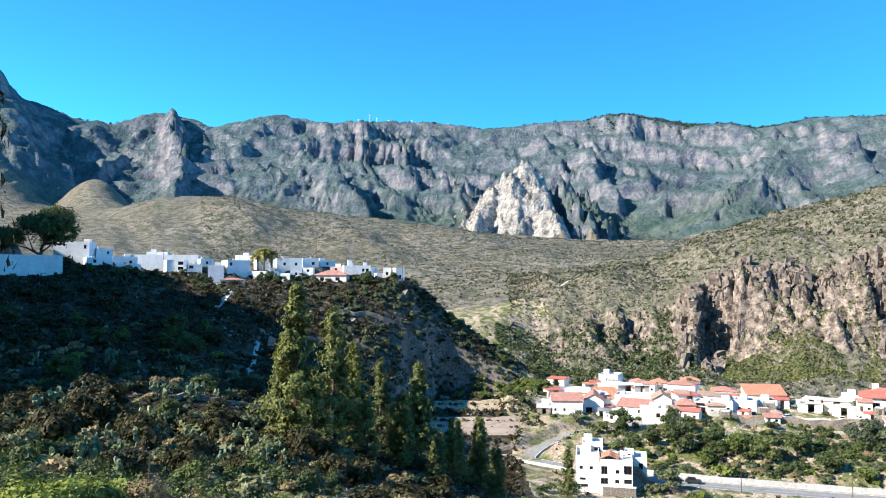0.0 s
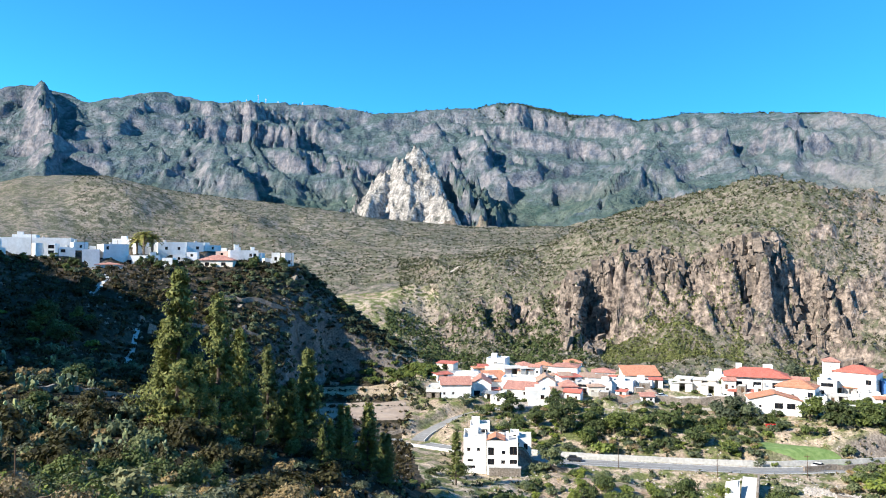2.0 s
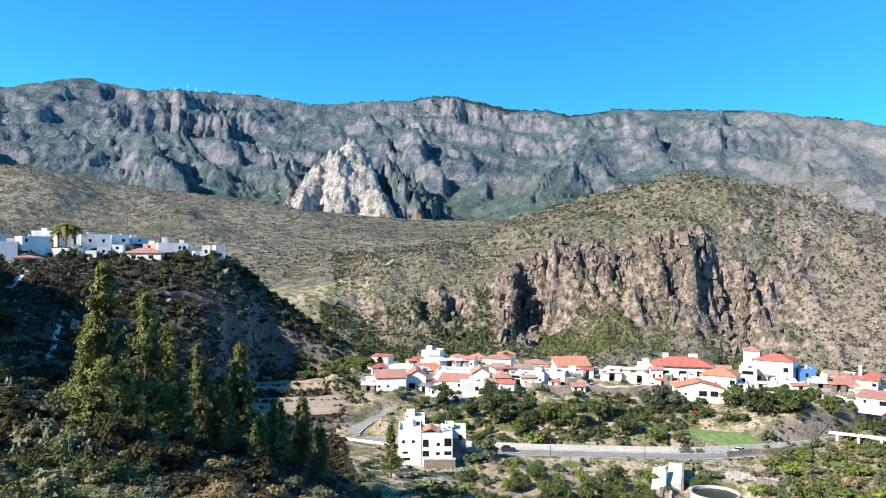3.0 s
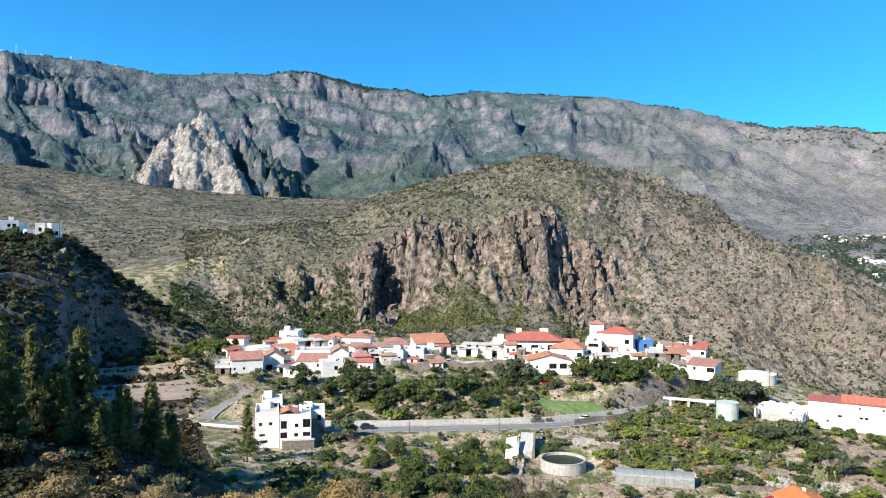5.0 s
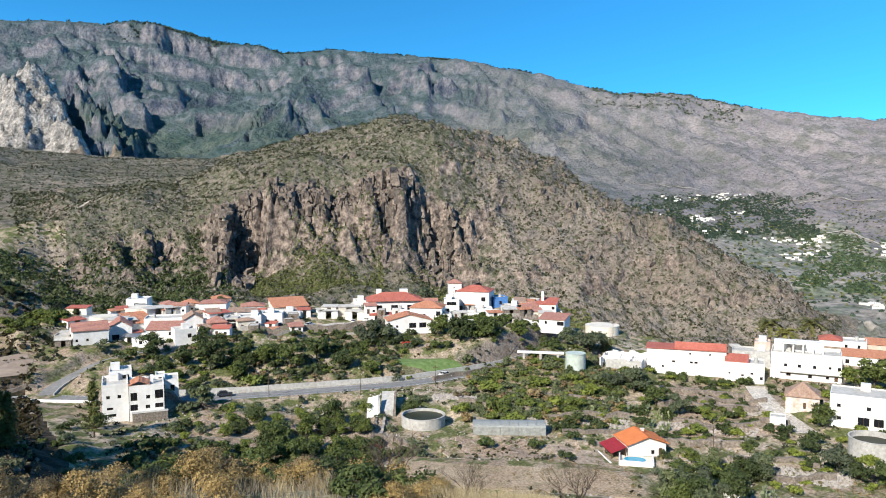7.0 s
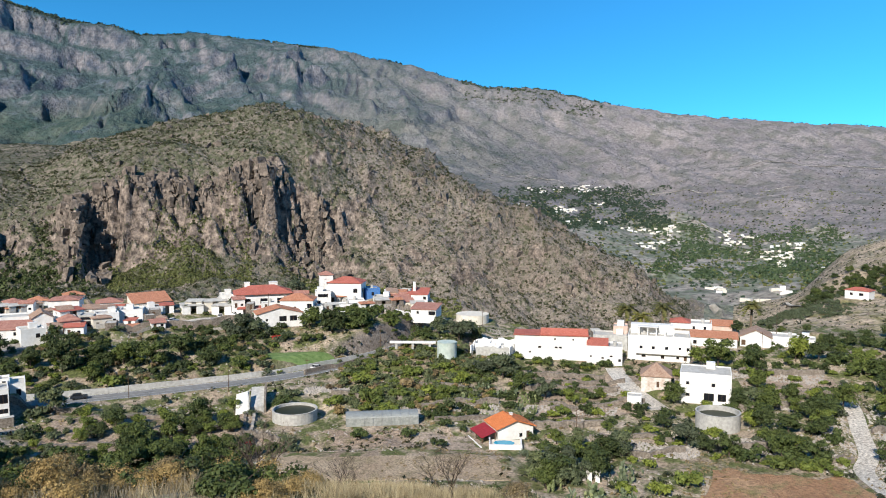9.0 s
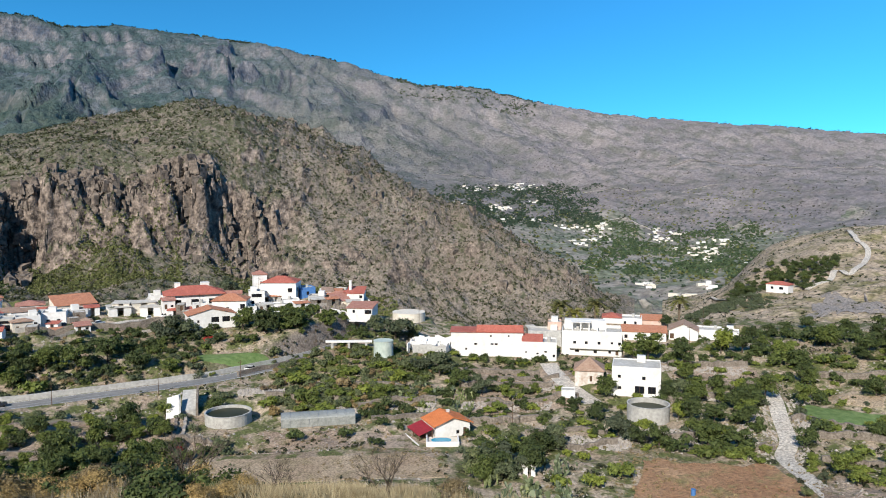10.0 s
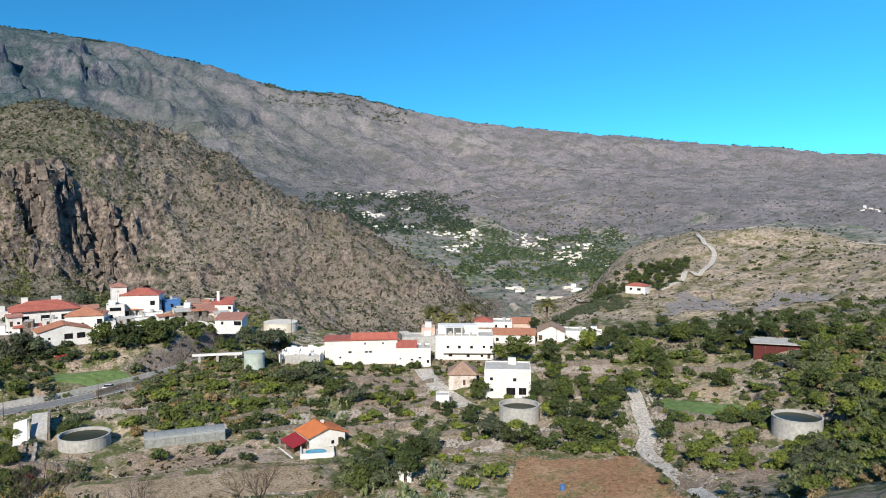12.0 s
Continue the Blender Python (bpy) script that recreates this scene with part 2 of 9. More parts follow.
# Contours of the land, each as bearing (degrees clockwise from +y), distance, height.
# Unseen ground left of bearing -35 is raised to shade the town slope.
LAND = [
    [(-180, 2, 38.4), (180, 2, 38.4)],
    [(-180, 5, 40), (-90, 5, 38.6), (-35, 5, 37.6), (90, 5, 37.2), (120, 5, 38.4), (180, 5, 40)],
    [(-180, 14, 46), (-90, 14, 39), (-50, 14, 35), (-35, 14, 34.5), (-20, 14, 34.2), (0, 14, 33.8), (30, 14, 33.2), (62, 14, 33), (90, 14, 33.4), (120, 14, 40), (180, 14, 46)],
    [(-180, 30, 56), (-90, 30, 40), (-50, 30, 32), (-35, 30, 31.5), (-20, 30, 30.4), (0, 30, 29.3), (15, 30, 28.9), (30, 30, 27.9), (50, 30, 27.4), (62, 30, 26.6), (90, 30, 27.6), (120, 30, 42), (180, 30, 62)],
    [(-180, 60, 80), (-90, 60, 47), (-55, 60, 32), (-35, 60, 26), (-20, 60, 22.5), (0, 60, 17), (30, 60, 13.5), (60, 60, 11), (78, 60, 13), (90, 60, 19), (100, 60, 26), (120, 60, 50), (180, 60, 88)],
    [(-180, 120, 120), (-90, 120, 64), (-55, 120, 42), (-40, 120, 28), (-35, 120, 22), (-20, 120, 17), (-11, 120, 14), (0, 120, 5), (15, 120, -8), (30, 120, -12), (60, 120, -13), (75, 120, -12), (90, 120, 0), (100, 120, 12), (120, 120, 60), (180, 120, 120)],
    [(-180, 160, 140), (-90, 160, 96), (-55, 160, 64), (-45, 160, 50), (-39, 160, 33), (-35, 160, 23), (-20, 160, 19), (-8, 160, 9), (0, 160, 0), (8, 160, -9), (15, 160, -14), (30, 160, -16), (60, 160, -15.5), (75, 160, -16), (85, 160, -12), (92, 160, -4), (100, 160, 8), (120, 160, 70), (180, 160, 140)],
    [(-180, 205, 150), (-90, 205, 112), (-55, 205, 92), (-45, 205, 82), (-39, 205, 46), (-35, 205, 28), (-20, 205, 23), (-7, 205, 5), (-1, 205, -8), (3, 205, -11.5), (10, 205, -13), (20, 205, -13), (32, 205, -13), (45, 205, -12), (55, 205, -13.5), (65, 205, -13.5), (80, 205, -12), (90, 205, -2), (100, 205, 14), (120, 205, 80), (180, 205, 150)],
    [(-180, 255, 160), (-90, 255, 150), (-66, 255, 157), (-54, 255, 149), (-45, 255, 123), (-39.5, 255, 84), (-35.5, 255, 42), (-33, 255, 37), (-25, 255, 37), (-15, 255, 32), (-5, 255, 19), (-2.2, 255, 5), (0, 255, -2), (4, 255, -4), (8, 255, -4), (15, 255, -4.5), (23, 255, -4), (31, 255, -3.5), (38, 255, -1), (45, 255, -4), (50, 255, -9), (58, 255, -12), (65, 255, -8), (75, 255, -7), (85, 255, 1), (95, 255, 16), (120, 255, 90), (180, 255, 160)],
    [(-180, 300, 170), (-90, 300, 160), (-64, 300, 174), (-52, 300, 152), (-46, 300, 122), (-40, 300, 98), (-36, 300, 56), (-33.5, 300, 47), (-26, 300, 45.5), (-17, 300, 41.5), (-10, 300, 40), (-3, 300, 41.5), (-1, 300, 31), (2, 300, 19), (5, 300, 9), (7.5, 300, 2), (10, 300, -3), (20, 300, -3), (38, 300, -2), (45, 300, -11), (52, 300, -18), (60, 300, -18), (68, 300, -11), (74, 300, -8), (80, 300, -6), (90, 300, 3), (100, 300, 22), (120, 300, 95), (180, 300, 170)],
    [(-180, 350, 175), (-90, 350, 165), (-50, 350, 130), (-40, 350, 100), (-35, 350, 50), (-15, 350, 40), (-6, 350, 32), (-2, 350, 20), (2, 350, 8), (8, 350, -4), (15, 350, -3), (34, 350, -3), (40, 350, -7), (46, 350, -15), (52, 350, -22), (58, 350, -29), (63, 350, -31), (70, 350, -14), (77, 350, -8.5), (83, 350, -5), (90, 350, 5), (100, 350, 25), (120, 350, 100), (180, 350, 175)],
    [(-180, 384, 178), (-90, 384, 168), (-50, 384, 108), (-35, 384, 47), (-15, 384, 30), (-3, 384, 19), (2, 384, 15), (8, 384, 12), (10.6, 384, 18), (12.5, 384, 16), (15, 384, 14), (18, 384, 11), (19.2, 384, 2), (21.2, 384, 0), (22.3, 384, 13), (23.8, 384, 23), (26.2, 384, 30), (27.7, 384, 26), (29, 384, 22), (31.2, 384, 16), (32.7, 384, 14), (34.7, 384, 12), (36.8, 384, 12), (40, 384, 11), (45, 384, 4), (50, 384, -5), (55, 384, -13), (60, 384, -25), (64, 384, -37), (70, 384, -16.5), (77, 384, -8.5), (83, 384, -3), (90, 384, 7), (100, 384, 28), (120, 384, 103), (180, 384, 178)],
    [(-180, 410, 180), (-90, 410, 170), (-50, 410, 85), (-35, 410, 45), (-15, 410, 22), (-3, 410, 18), (2, 410, 21), (6.6, 410, 25), (10.5, 408, 28.5), (12.5, 406, 31.5), (14.2, 406, 31), (16.3, 408, 29), (18.6, 401, 33), (21.9, 399, 42), (25.8, 399, 46.5), (28.7, 399, 50), (30.5, 399, 53), (32.7, 399, 50), (34.7, 401, 47), (36, 403, 38), (39, 408, 26), (45, 400, 14), (50, 400, 6), (55, 400, -6), (60, 400, -22), (64, 400, -40), (70, 400, -18), (77, 410, -8), (83, 410, -2), (90, 410, 9), (100, 410, 30), (120, 410, 105), (180, 410, 180)],
    [(-180, 620, 190), (-90, 620, 180), (-40, 620, 60), (-20, 620, 40), (-10, 620, 34), (2, 620, 38), (10, 620, 46), (16, 620, 57), (20.5, 620, 75), (24.8, 620, 91), (28, 620, 101), (30.5, 620, 104), (34.0, 620, 98), (38.5, 620, 86), (42.3, 600, 69), (45.7, 560, 46), (48, 530, 32), (51.7, 500, 20), (55.2, 470, 9), (57.6, 450, 1), (60.2, 430, -16), (62, 430, -30), (66, 560, -48), (70, 640, -45), (72.7, 650, -8), (77.4, 650, 9.5), (84, 650, 15), (90, 650, 2), (100, 650, 40), (120, 650, 110), (180, 620, 190)],
    [(-180, 800, 195), (-90, 800, 185), (-40, 800, 80), (-20, 800, 75), (-10, 800, 66), (0, 800, 60), (10, 800, 60), (20, 800, 66), (30, 800, 74), (42, 800, 40), (50, 800, -20), (60, 800, -65), (66, 800, -65), (72, 800, -48), (80, 800, -20), (90, 800, -25), (100, 800, 20), (120, 800, 110), (180, 800, 195)],
    [(-180, 1100, 200), (-90, 1100, 190), (-35, 1100, 120), (-27, 1100, 122), (-24, 1100, 134), (-20.5, 1100, 155), (-16.2, 1100, 161), (-11.3, 1100, 138), (-6.2, 1100, 134), (-0.6, 1100, 121), (5, 1100, 107), (10, 1100, 99), (17, 1100, 98), (22, 1100, 96), (36, 1100, 88), (45, 1100, 32), (50, 1100, 8), (60, 1100, -46), (66, 1100, -64), (72, 1100, -52), (80, 1100, -24), (90, 1100, -30), (100, 1100, 10), (120, 1100, 110), (180, 1100, 200)],
    [(-180, 1500, 230), (-90, 1500, 220), (-35, 1500, 150), (-20, 1500, 140), (0, 1500, 95), (20, 1500, 90), (40, 1500, 85), (50, 1500, 22), (60, 1500, -25), (66, 1500, -36), (72, 1500, -28), (80, 1500, -8), (90, 1500, -10), (100, 1500, 20), (120, 1500, 130), (180, 1500, 230)],
    [(-180, 1900, 300), (-90, 1900, 300), (-34, 1900, 330), (-29.8, 1900, 300), (-28.4, 1900, 215), (-20, 1900, 190), (0, 1900, 140), (10, 1900, 136), (20, 1900, 146), (40, 1900, 150), (48, 1900, 75), (60, 1900, 38), (75, 1900, 40), (90, 1900, 40), (105, 1900, 60), (120, 1900, 150), (180, 1900, 300)],
    [(-180, 2500, 450), (-90, 2500, 500), (-34, 2500, 610), (-29.6, 2500, 560), (-28.2, 2500, 425), (-22, 2500, 400), (-20, 2500, 430), (-15, 2500, 430), (0, 2500, 405), (20, 2500, 395), (32, 2500, 380), (40, 2500, 345), (50, 2500, 255), (60, 2500, 185), (75, 2500, 135), (90, 2500, 100), (105, 2500, 90), (120, 2500, 160), (180, 2500, 450)],
]
# The rim of the mountains at 3000 m: bearing and rise above the eye in degrees.
RIM = [(-180, 10), (-60, 13), (-36, 14.2), (-30.9, 13.6), (-29.6, 12.0), (-27.7, 11.6), (-26.5, 11.05), (-24, 10.95), (-21.8, 11.6), (-20.5, 12.0),
       (-20.1, 12.6), (-19.5, 11.65), (-17.1, 11.42), (-15.1, 11.75), (-13, 12.26), (-9.7, 11.85), (-5.6, 12.1), (-1, 12.05), (3.7, 11.55), (7.6, 11.88),
       (11.9, 11.98), (13.8, 12.35), (16, 11.95), (17.2, 11.6), (23, 10.65), (26.2, 11.05), (29.6, 10.95), (32, 10.67), (37.6, 10.25), (42.1, 9.3), (47.9, 7.82),
       (51.6, 7.75), (56, 6.7), (61.8, 5.6), (68.2, 4.95), (72, 4.6), (77, 4.0), (83.7, 3.4), (86.8, 2.95), (90, 2.8), (105, 2.4), (120, 3.0), (180, 10)]
_az = np.arange(-180.0, 180.001, 0.125)


def smoothed(values, sigma):
    n = int(sigma / 0.125 * 3) + 1
    k = np.exp(-0.5 * (np.arange(-n, n + 1) * 0.125 / sigma) ** 2)
    return np.convolve(np.pad(values, n, mode="wrap"), k / k.sum(), "valid")


_R, _Z = [], []
for line in LAND:
    a, d, h = np.array(line, float).T
    soft_ = 0.4 if 380 < d.mean() < 412 else 0.9   # the cliff keeps its sharp bends
    _R.append(smoothed(np.interp(_az, a, d), soft_))
    _Z.append(smoothed(np.interp(_az, a, h), soft_))
_a, _e = np.array(RIM).T
_rim = 40 + 3000 * np.tan(np.radians(smoothed(np.interp(_az, _a, _e) - 0.08, 0.16)))
for d, h in ((3000, _rim), (3080, _rim - 4), (3600, _rim - 130), (4800, _rim - 420)):
    _R.append(np.full_like(_az, d))
    _Z.append(h)
_R, _Z = np.array(_R), np.array(_Z)
_step = np.diff(_R, axis=0)
_slope = np.diff(_Z, axis=0) / _step
_M = np.zeros_like(_Z)
_s0, _s1 = _slope[:-1], _slope[1:]
_w0, _w1 = 2 * _step[1:] + _step[:-1], _step[1:] + 2 * _step[:-1]
_same = _s0 * _s1 > 0
_M[1:-1] = np.where(_same, (_w0 + _w1) / (_w0 / np.where(_same, _s0, 1) + _w1 / np.where(_same, _s1, 1)), 0)
_M[0], _M[-1] = _slope[0], _slope[-1]


def bands(x, lo, hi, soft):
    """1 between lo and hi, falling to 0 within soft beyond."""
    u = np.clip((x - lo) / soft + 1, 0, 1) * np.clip((hi - x) / soft + 1, 0, 1)
    return u * u * (3 - 2 * u)


def column_height(i, r):
    z = np.full(r.shape, 0.0)
    for k in range(len(_R) - 1):
        r0, r1 = _R[k][i], _R[k + 1][i]
        m = (r >= r0) & (r < r1) if k else r < r1
        if k == len(_R) - 2:
            m = r >= r0
        if not m.any():
            continue
        j, rr = i[m], np.clip(r[m], _R[0][i[m]], None)
        h = _R[k + 1][j] - _R[k][j]
        t = (rr - _R[k][j]) / h
        z[m] = ((2 * t**3 - 3 * t**2 + 1) * _Z[k][j] + (t**3 - 2 * t**2 + t) * h * _M[k][j]
                + (-2 * t**3 + 3 * t**2) * _Z[k + 1][j] + (t**3 - t**2) * h * _M[k + 1][j])
    return z


PADS = []   # level places: (x, y, half length, half width, turn, height, soft edge)
LANES = []  # (points (x, y, z), half width, soft edge)


def peak_height(x, y):
    """The pale rock spur that stands before the mountain wall, and the brown shoulder on its right."""
    b = radians(5.85)
    lat, deep = x * math.cos(b) - y * math.sin(b), x * math.sin(b) + y * math.cos(b)
    warp = 14 * fbm(lat / 70, deep / 70, 46, 3)
    flutes = 15 * ridged((lat + warp) / 34, deep / 210, 40, 3) + 7 * ridged((lat - 0.6 * deep + warp) / 15, deep / 60, 44, 3) + 9 * fbm(lat / 28, deep / 22, 48, 3) - 14

    def ridge(lat0, top, back, fall, left, right, lean=0.0):
        """A crest that comes towards the valley from lat0, falling as it comes nearer."""
        near = np.clip(back - deep, 0, None)
        u = lat - lat0 - lean * near - 0.6 * warp
        return top - fall * near - 0.6 * np.clip(deep - back, 0, None) - np.where(u < 0, -u * left, u * right)

    main = ridge(0, 392, 2150, 0.80, 0.92, 0.72)
    west = ridge(-45, 330, 2130, 0.70, 0.95, 1.6, -0.35)
    front = ridge(30, 352, 2130, 0.62, 1.1, 0.9, 0.22)
    cut = lat - 62 - 0.24 * np.clip(2150 - deep, 0, None) - 0.7 * warp
    pale = np.maximum.reduce([main, west, front]) + flutes - 2.6 * np.clip(cut, 0, None)
    brown = np.maximum(ridge(112, 350, 2190, 0.62, 1.3, 0.85, 0.25), ridge(190, 300, 2170, 0.62, 1.5, 1.5, 0.15))
    return pale, brown + 1.7 * flutes


# Buttresses of the mountain wall: bearing of the sharp side, spread to either side, how far they stand out, from and to, lean.
SPURS = [(-28.0, 2.6, 0.5, 270, 2050, 2650, 1.2), (-24.4, 1.6, 0.4, 130, 2300, 2800, 0.6), (-19.8, 0.9, 0.35, 210, 2100, 2950, 0.2), (-14.2, 1.4, 0.4, 55, 2560, 2850, -0.8), (-12.3, 1.9, 0.8, 70, 2150, 2400, 1.5), (-8.4, 2.3, 0.4, 235, 2050, 2460, 2.2),
         (-6.0, 1.4, 0.5, 50, 2600, 2800, -1.2), (-3.0, 1.9, 0.35, 80, 2420, 2640, 1.6), (0.9, 1.5, 0.5, 95, 2080, 2330, 1.0), (4.5, 1.5, 0.6, 45, 2620, 2850, 1.5), (8.4, 1.2, 0.4, 60, 2480, 2700, 2.0), (11.9, 1.8, 0.35, 190, 2330, 2640, 1.4),
         (16.5, 1.0, 0.4, 40, 2250, 2420, -1.0), (24.6, 2.8, 0.3, 60, 2280, 2420, 1.0), (29.4, 1.7, 0.3, 140, 2430, 2600, 2.4), (33.6, 1.5, 0.25, 160, 2580, 2780, 0.6), (38.4, 1.8, 0.9, 40, 2400, 2800, 2.0), (41.8, 1.2, 0.25, 130, 2150, 2350, 1.0)]
# Ribs of the cliff: bearing of the sharp side, spread to the left and right, how far they stand out, from and to.
RIBS = [(18.6, 0.9, 0.2, 13.0, 368, 402), (19.6, 0.45, 0.5, -7.0, 372, 400), (20.9, 0.3, 0.15, 4.0, 376, 400), (21.9, 0.5, 0.16, 6.0, 390, 402), (23.4, 0.45, 0.15, 5.0, 389, 402), (24.7, 0.35, 0.14, 4.0, 391, 402), (26.0, 0.5, 0.15, 5.0, 390, 402),
        (27.4, 0.4, 0.14, 4.0, 391, 402), (29.2, 0.6, 0.25, 3.5, 386, 402), (32.0, 2.4, 0.3, 5.5, 366, 392), (33.3, 0.5, 0.25, 3.0, 386, 402), (35.3, 0.6, 0.2, 4.0, 386, 404), (11.3, 0.7, 0.2, 8.0, 388, 406), (13.2, 0.7, 0.2, 8.0, 390, 406)]


def land(x, y, levelled=True):
    """Height of the ground and whether it is the pale spur, for arrays of x and y."""
    x, y = np.atleast_1d(np.asarray(x, float)), np.atleast_1d(np.asarray(y, float))
    r, az = np.hypot(x, y), np.degrees(np.arctan2(x, y))
    # gullies and buttresses: push the profile to and fro along the line of the slope
    wall = bands(r, 2050, 2900, 350)
    side = np.radians(az) * 2600
    bent = side + 170 * fbm(side / 420, r / 330, 2, 3)
    crisp = 1 - np.abs(value_noise(bent / 105 + 0.5 * fbm(side / 90, r / 260, 14, 3), r / 520, 15)) ** 0.7
    push = wall * (115 * fbm(bent / 560, r / 900, 3, 3) + 58 * ridged((bent + 0.5 * r) / 290, r / 520, 9, 3) + 44 * crisp + 24 * ridged(bent / 44, r / 260, 12, 3) + 14 * fbm(bent / 34, r / 40, 13, 4)) - wall * 105
    for b, left, right, out, lo, hi, lean in SPURS:
        u = az - b + lean * (r - (lo + hi) / 2) / 300 + 0.7 * fbm(r / 110, 0 * r + b, 94, 4) + 0.25 * fbm(r / 30, az * 2, 95, 3)
        push = push + out * np.where(u < 0, np.exp(-((u / left) ** 2)), np.exp(-((u / right) ** 2))) * bands(r, lo, hi, 130)
    push = push * np.where(az > 42, np.clip(1 - (az - 42) / 12, 0.30, 1), 1.0)
    eastern = bands(r, 1500, 2900, 250) * np.clip((az - 38) / 8, 0, 1)
    push = push + eastern * (58 * ridged((side + 0.8 * r) / 520, r / 1100, 11, 3) + 20 * ridged((side + 1.0 * r) / 130, r / 520, 18, 3) + 16 * fbm(side / 45, r / 60, 19, 3) - 30)
    face = bands(az, 17.5, 36.5, 2) * bands(r, 380, 402, 14) + 0.6 * bands(az, 9, 14.5, 1.5) * bands(r, 376, 404, 12)
    s = np.radians(az) * 380
    slant = s + 0.9 * (r - 384)
    push = push + face * (3.4 * ridged(slant / 17, r / 15, 21, 3) + 3.8 * fbm(slant / 6, r / 5, 25, 4) + 2.6 * ridged((s - r) / 3.2, r / 3.2, 28, 3) - 6.0)
    for b, left, right, out, lo, hi in RIBS:
        u = az - b + 0.35 * fbm(r / 7, 0 * r + b, 97, 3)
        push = push + out * np.where(u < 0, np.exp(-((u / left) ** 2)), np.exp(-((u / right) ** 2))) * bands(r, lo, hi, 7)
    folds = bands(r, 460, 1500, 140)
    push = push + folds * (46 * fbm(x / 150, y / 220, 31, 4) + 16 * ridged((x + 0.4 * y) / 170, y / 300, 33, 3))
    rr = np.clip(r + push, 0, 4790)
    rr = np.where((r > 2900) & (push != 0), np.maximum(rr, r), rr)
    f = (az + 180) / 0.125
    i = np.clip(np.floor(f).astype(int), 0, len(_az) - 2)
    t = f - i
    z = column_height(i, rr) * (1 - t) + column_height(i + 1, rr) * t
    z = np.where(r > 300, EYE + (z - EYE) * r / np.maximum(rr, 1.0), z)
    # beds of lava: steps in the mountain wall
    tilt_ = 60 * fbm(side / 520, r / 700, 17, 4)
    bed = (z + tilt_) / 104
    stepped = (np.floor(bed) + np.clip((bed - np.floor(bed)) * 3.4 - 1.4, 0, 1)) * 104 - tilt_
    thin = (z + 0.4 * tilt_) / 27
    thinned = (np.floor(thin) + np.clip((thin - np.floor(thin)) * 2.4 - 0.8, 0, 1)) * 27 - 0.4 * tilt_
    craggy = np.clip(0.62 + 1.3 * fbm(side / 300, r / 300, 90, 4), 0, 1)
    east = np.clip(1 - (az - 40) / 12, 0.10, 1)
    z = z + (stepped - z) * bands(r, 2100, 2860, 140) * 0.72 * craggy * east
    z = z + (thinned - z) * bands(r, 2100, 2860, 140) * 0.40 * np.clip(fbm(side / 260, r / 200, 92, 3) + 0.25, 0, 1) * east
    z = z + 0.35 * fbm(x / 5, y / 5, 51, 3) * np.clip((r - 3) / 20, 0, 1) + bands(r, 90, 3000, 60) * 1.1 * fbm(x / 22, y / 22, 55, 3)
    z = z + bands(r, 430, 2900, 200) * (3.0 * fbm(x / 80, y / 80, 61, 3)) + wall * (2.0 + 1.5 * bands(az, -90, 40, 12)) * fbm(x / 40, y / 40, 66, 4)
    z = z + bands(az, 8, 62, 4) * bands(r, 320, 700, 40) * (1.6 * ridged(x / 16, y / 16, 71, 3) + 3.0 * ridged(x / 45, y / 45, 75, 2) - 2)
    shelf = (z + 1.5 * fbm(x / 60, y / 60, 83, 3)) / 3.6
    shelves = (np.floor(shelf) + np.clip((shelf - np.floor(shelf)) * 3.0 - 1.6, 0, 1) - shelf) * 3.6
    z = z + shelves * bands(az, 17, 37, 3) * bands(r, 425, 610, 25) * np.clip(0.5 + fbm(x / 70, y / 70, 84, 3), 0, 0.9)
    knobs = ridged(x / 26 + 0.4 * fbm(x / 30, y / 30, 77, 2), y / 26, 78, 4)
    z = z + bands(az, 33, 64, 4) * bands(r, 385, 620, 25) * (6.5 * np.clip(knobs - 0.75, 0, 1.2))
    cone = np.exp(-(((az + 25) / 2.6) ** 2)) * np.exp(-(((r - 1520) / 210) ** 2)) * 84
    z = z + cone
    z = z + 20 * np.exp(-(((az - 62.0) / 1.9) ** 2) - (((r - 1480) / 75) ** 2))
    peak, shoulder = peak_height(x, y)
    there = (np.abs(az - 6.5) < 9) & (r > 1800) & (r < 2800)
    z = np.where(there, np.maximum(z, shoulder), z)
    pale = (peak > z) & there
    z = np.where(pale, peak, z)
    # the crests at the far rim keep a little unevenness of trees and rocks
    z = z + bands(r, 2960, 3060, 60) * 5 * fbm(az * 3, r / 60, 81, 3)
    if levelled:
        for px, py, hl, hw, turn, h, soft in PADS:
            near = np.hypot(x - px, y - py) < math.hypot(hl, hw) + 1.5 * soft
            if not near.any():
                continue
            c, sn, dx, dy = math.cos(radians(turn)), math.sin(radians(turn)), x[near] - px, y[near] - py
            u, v = np.clip(np.abs(dx * c + dy * sn) - hl, 0, None), np.clip(np.abs(-dx * sn + dy * c) - hw, 0, None)
            d = np.clip(np.hypot(u, v) / soft, 0, 1)
            k = 1 - d * d * (3 - 2 * d)
            z[near] = z[near] * (1 - k) + h * k
        for pts, half, soft in LANES:
            best, hz = np.full(x.shape, 1e9), np.zeros(x.shape)
            for (ax, ay, az0), (bx, by, bz0) in zip(pts[:-1], pts[1:]):
                ll = (bx - ax) ** 2 + (by - ay) ** 2
                q = np.clip(((x - ax) * (bx - ax) + (y - ay) * (by - ay)) / ll, 0, 1)
                d = np.hypot(x - ax - q * (bx - ax), y - ay - q * (by - ay))
                hz = np.where(d < best, az0 + q * (bz0 - az0), hz)
                best = np.minimum(best, d)
            d = np.clip(best - half, 0, soft) / soft
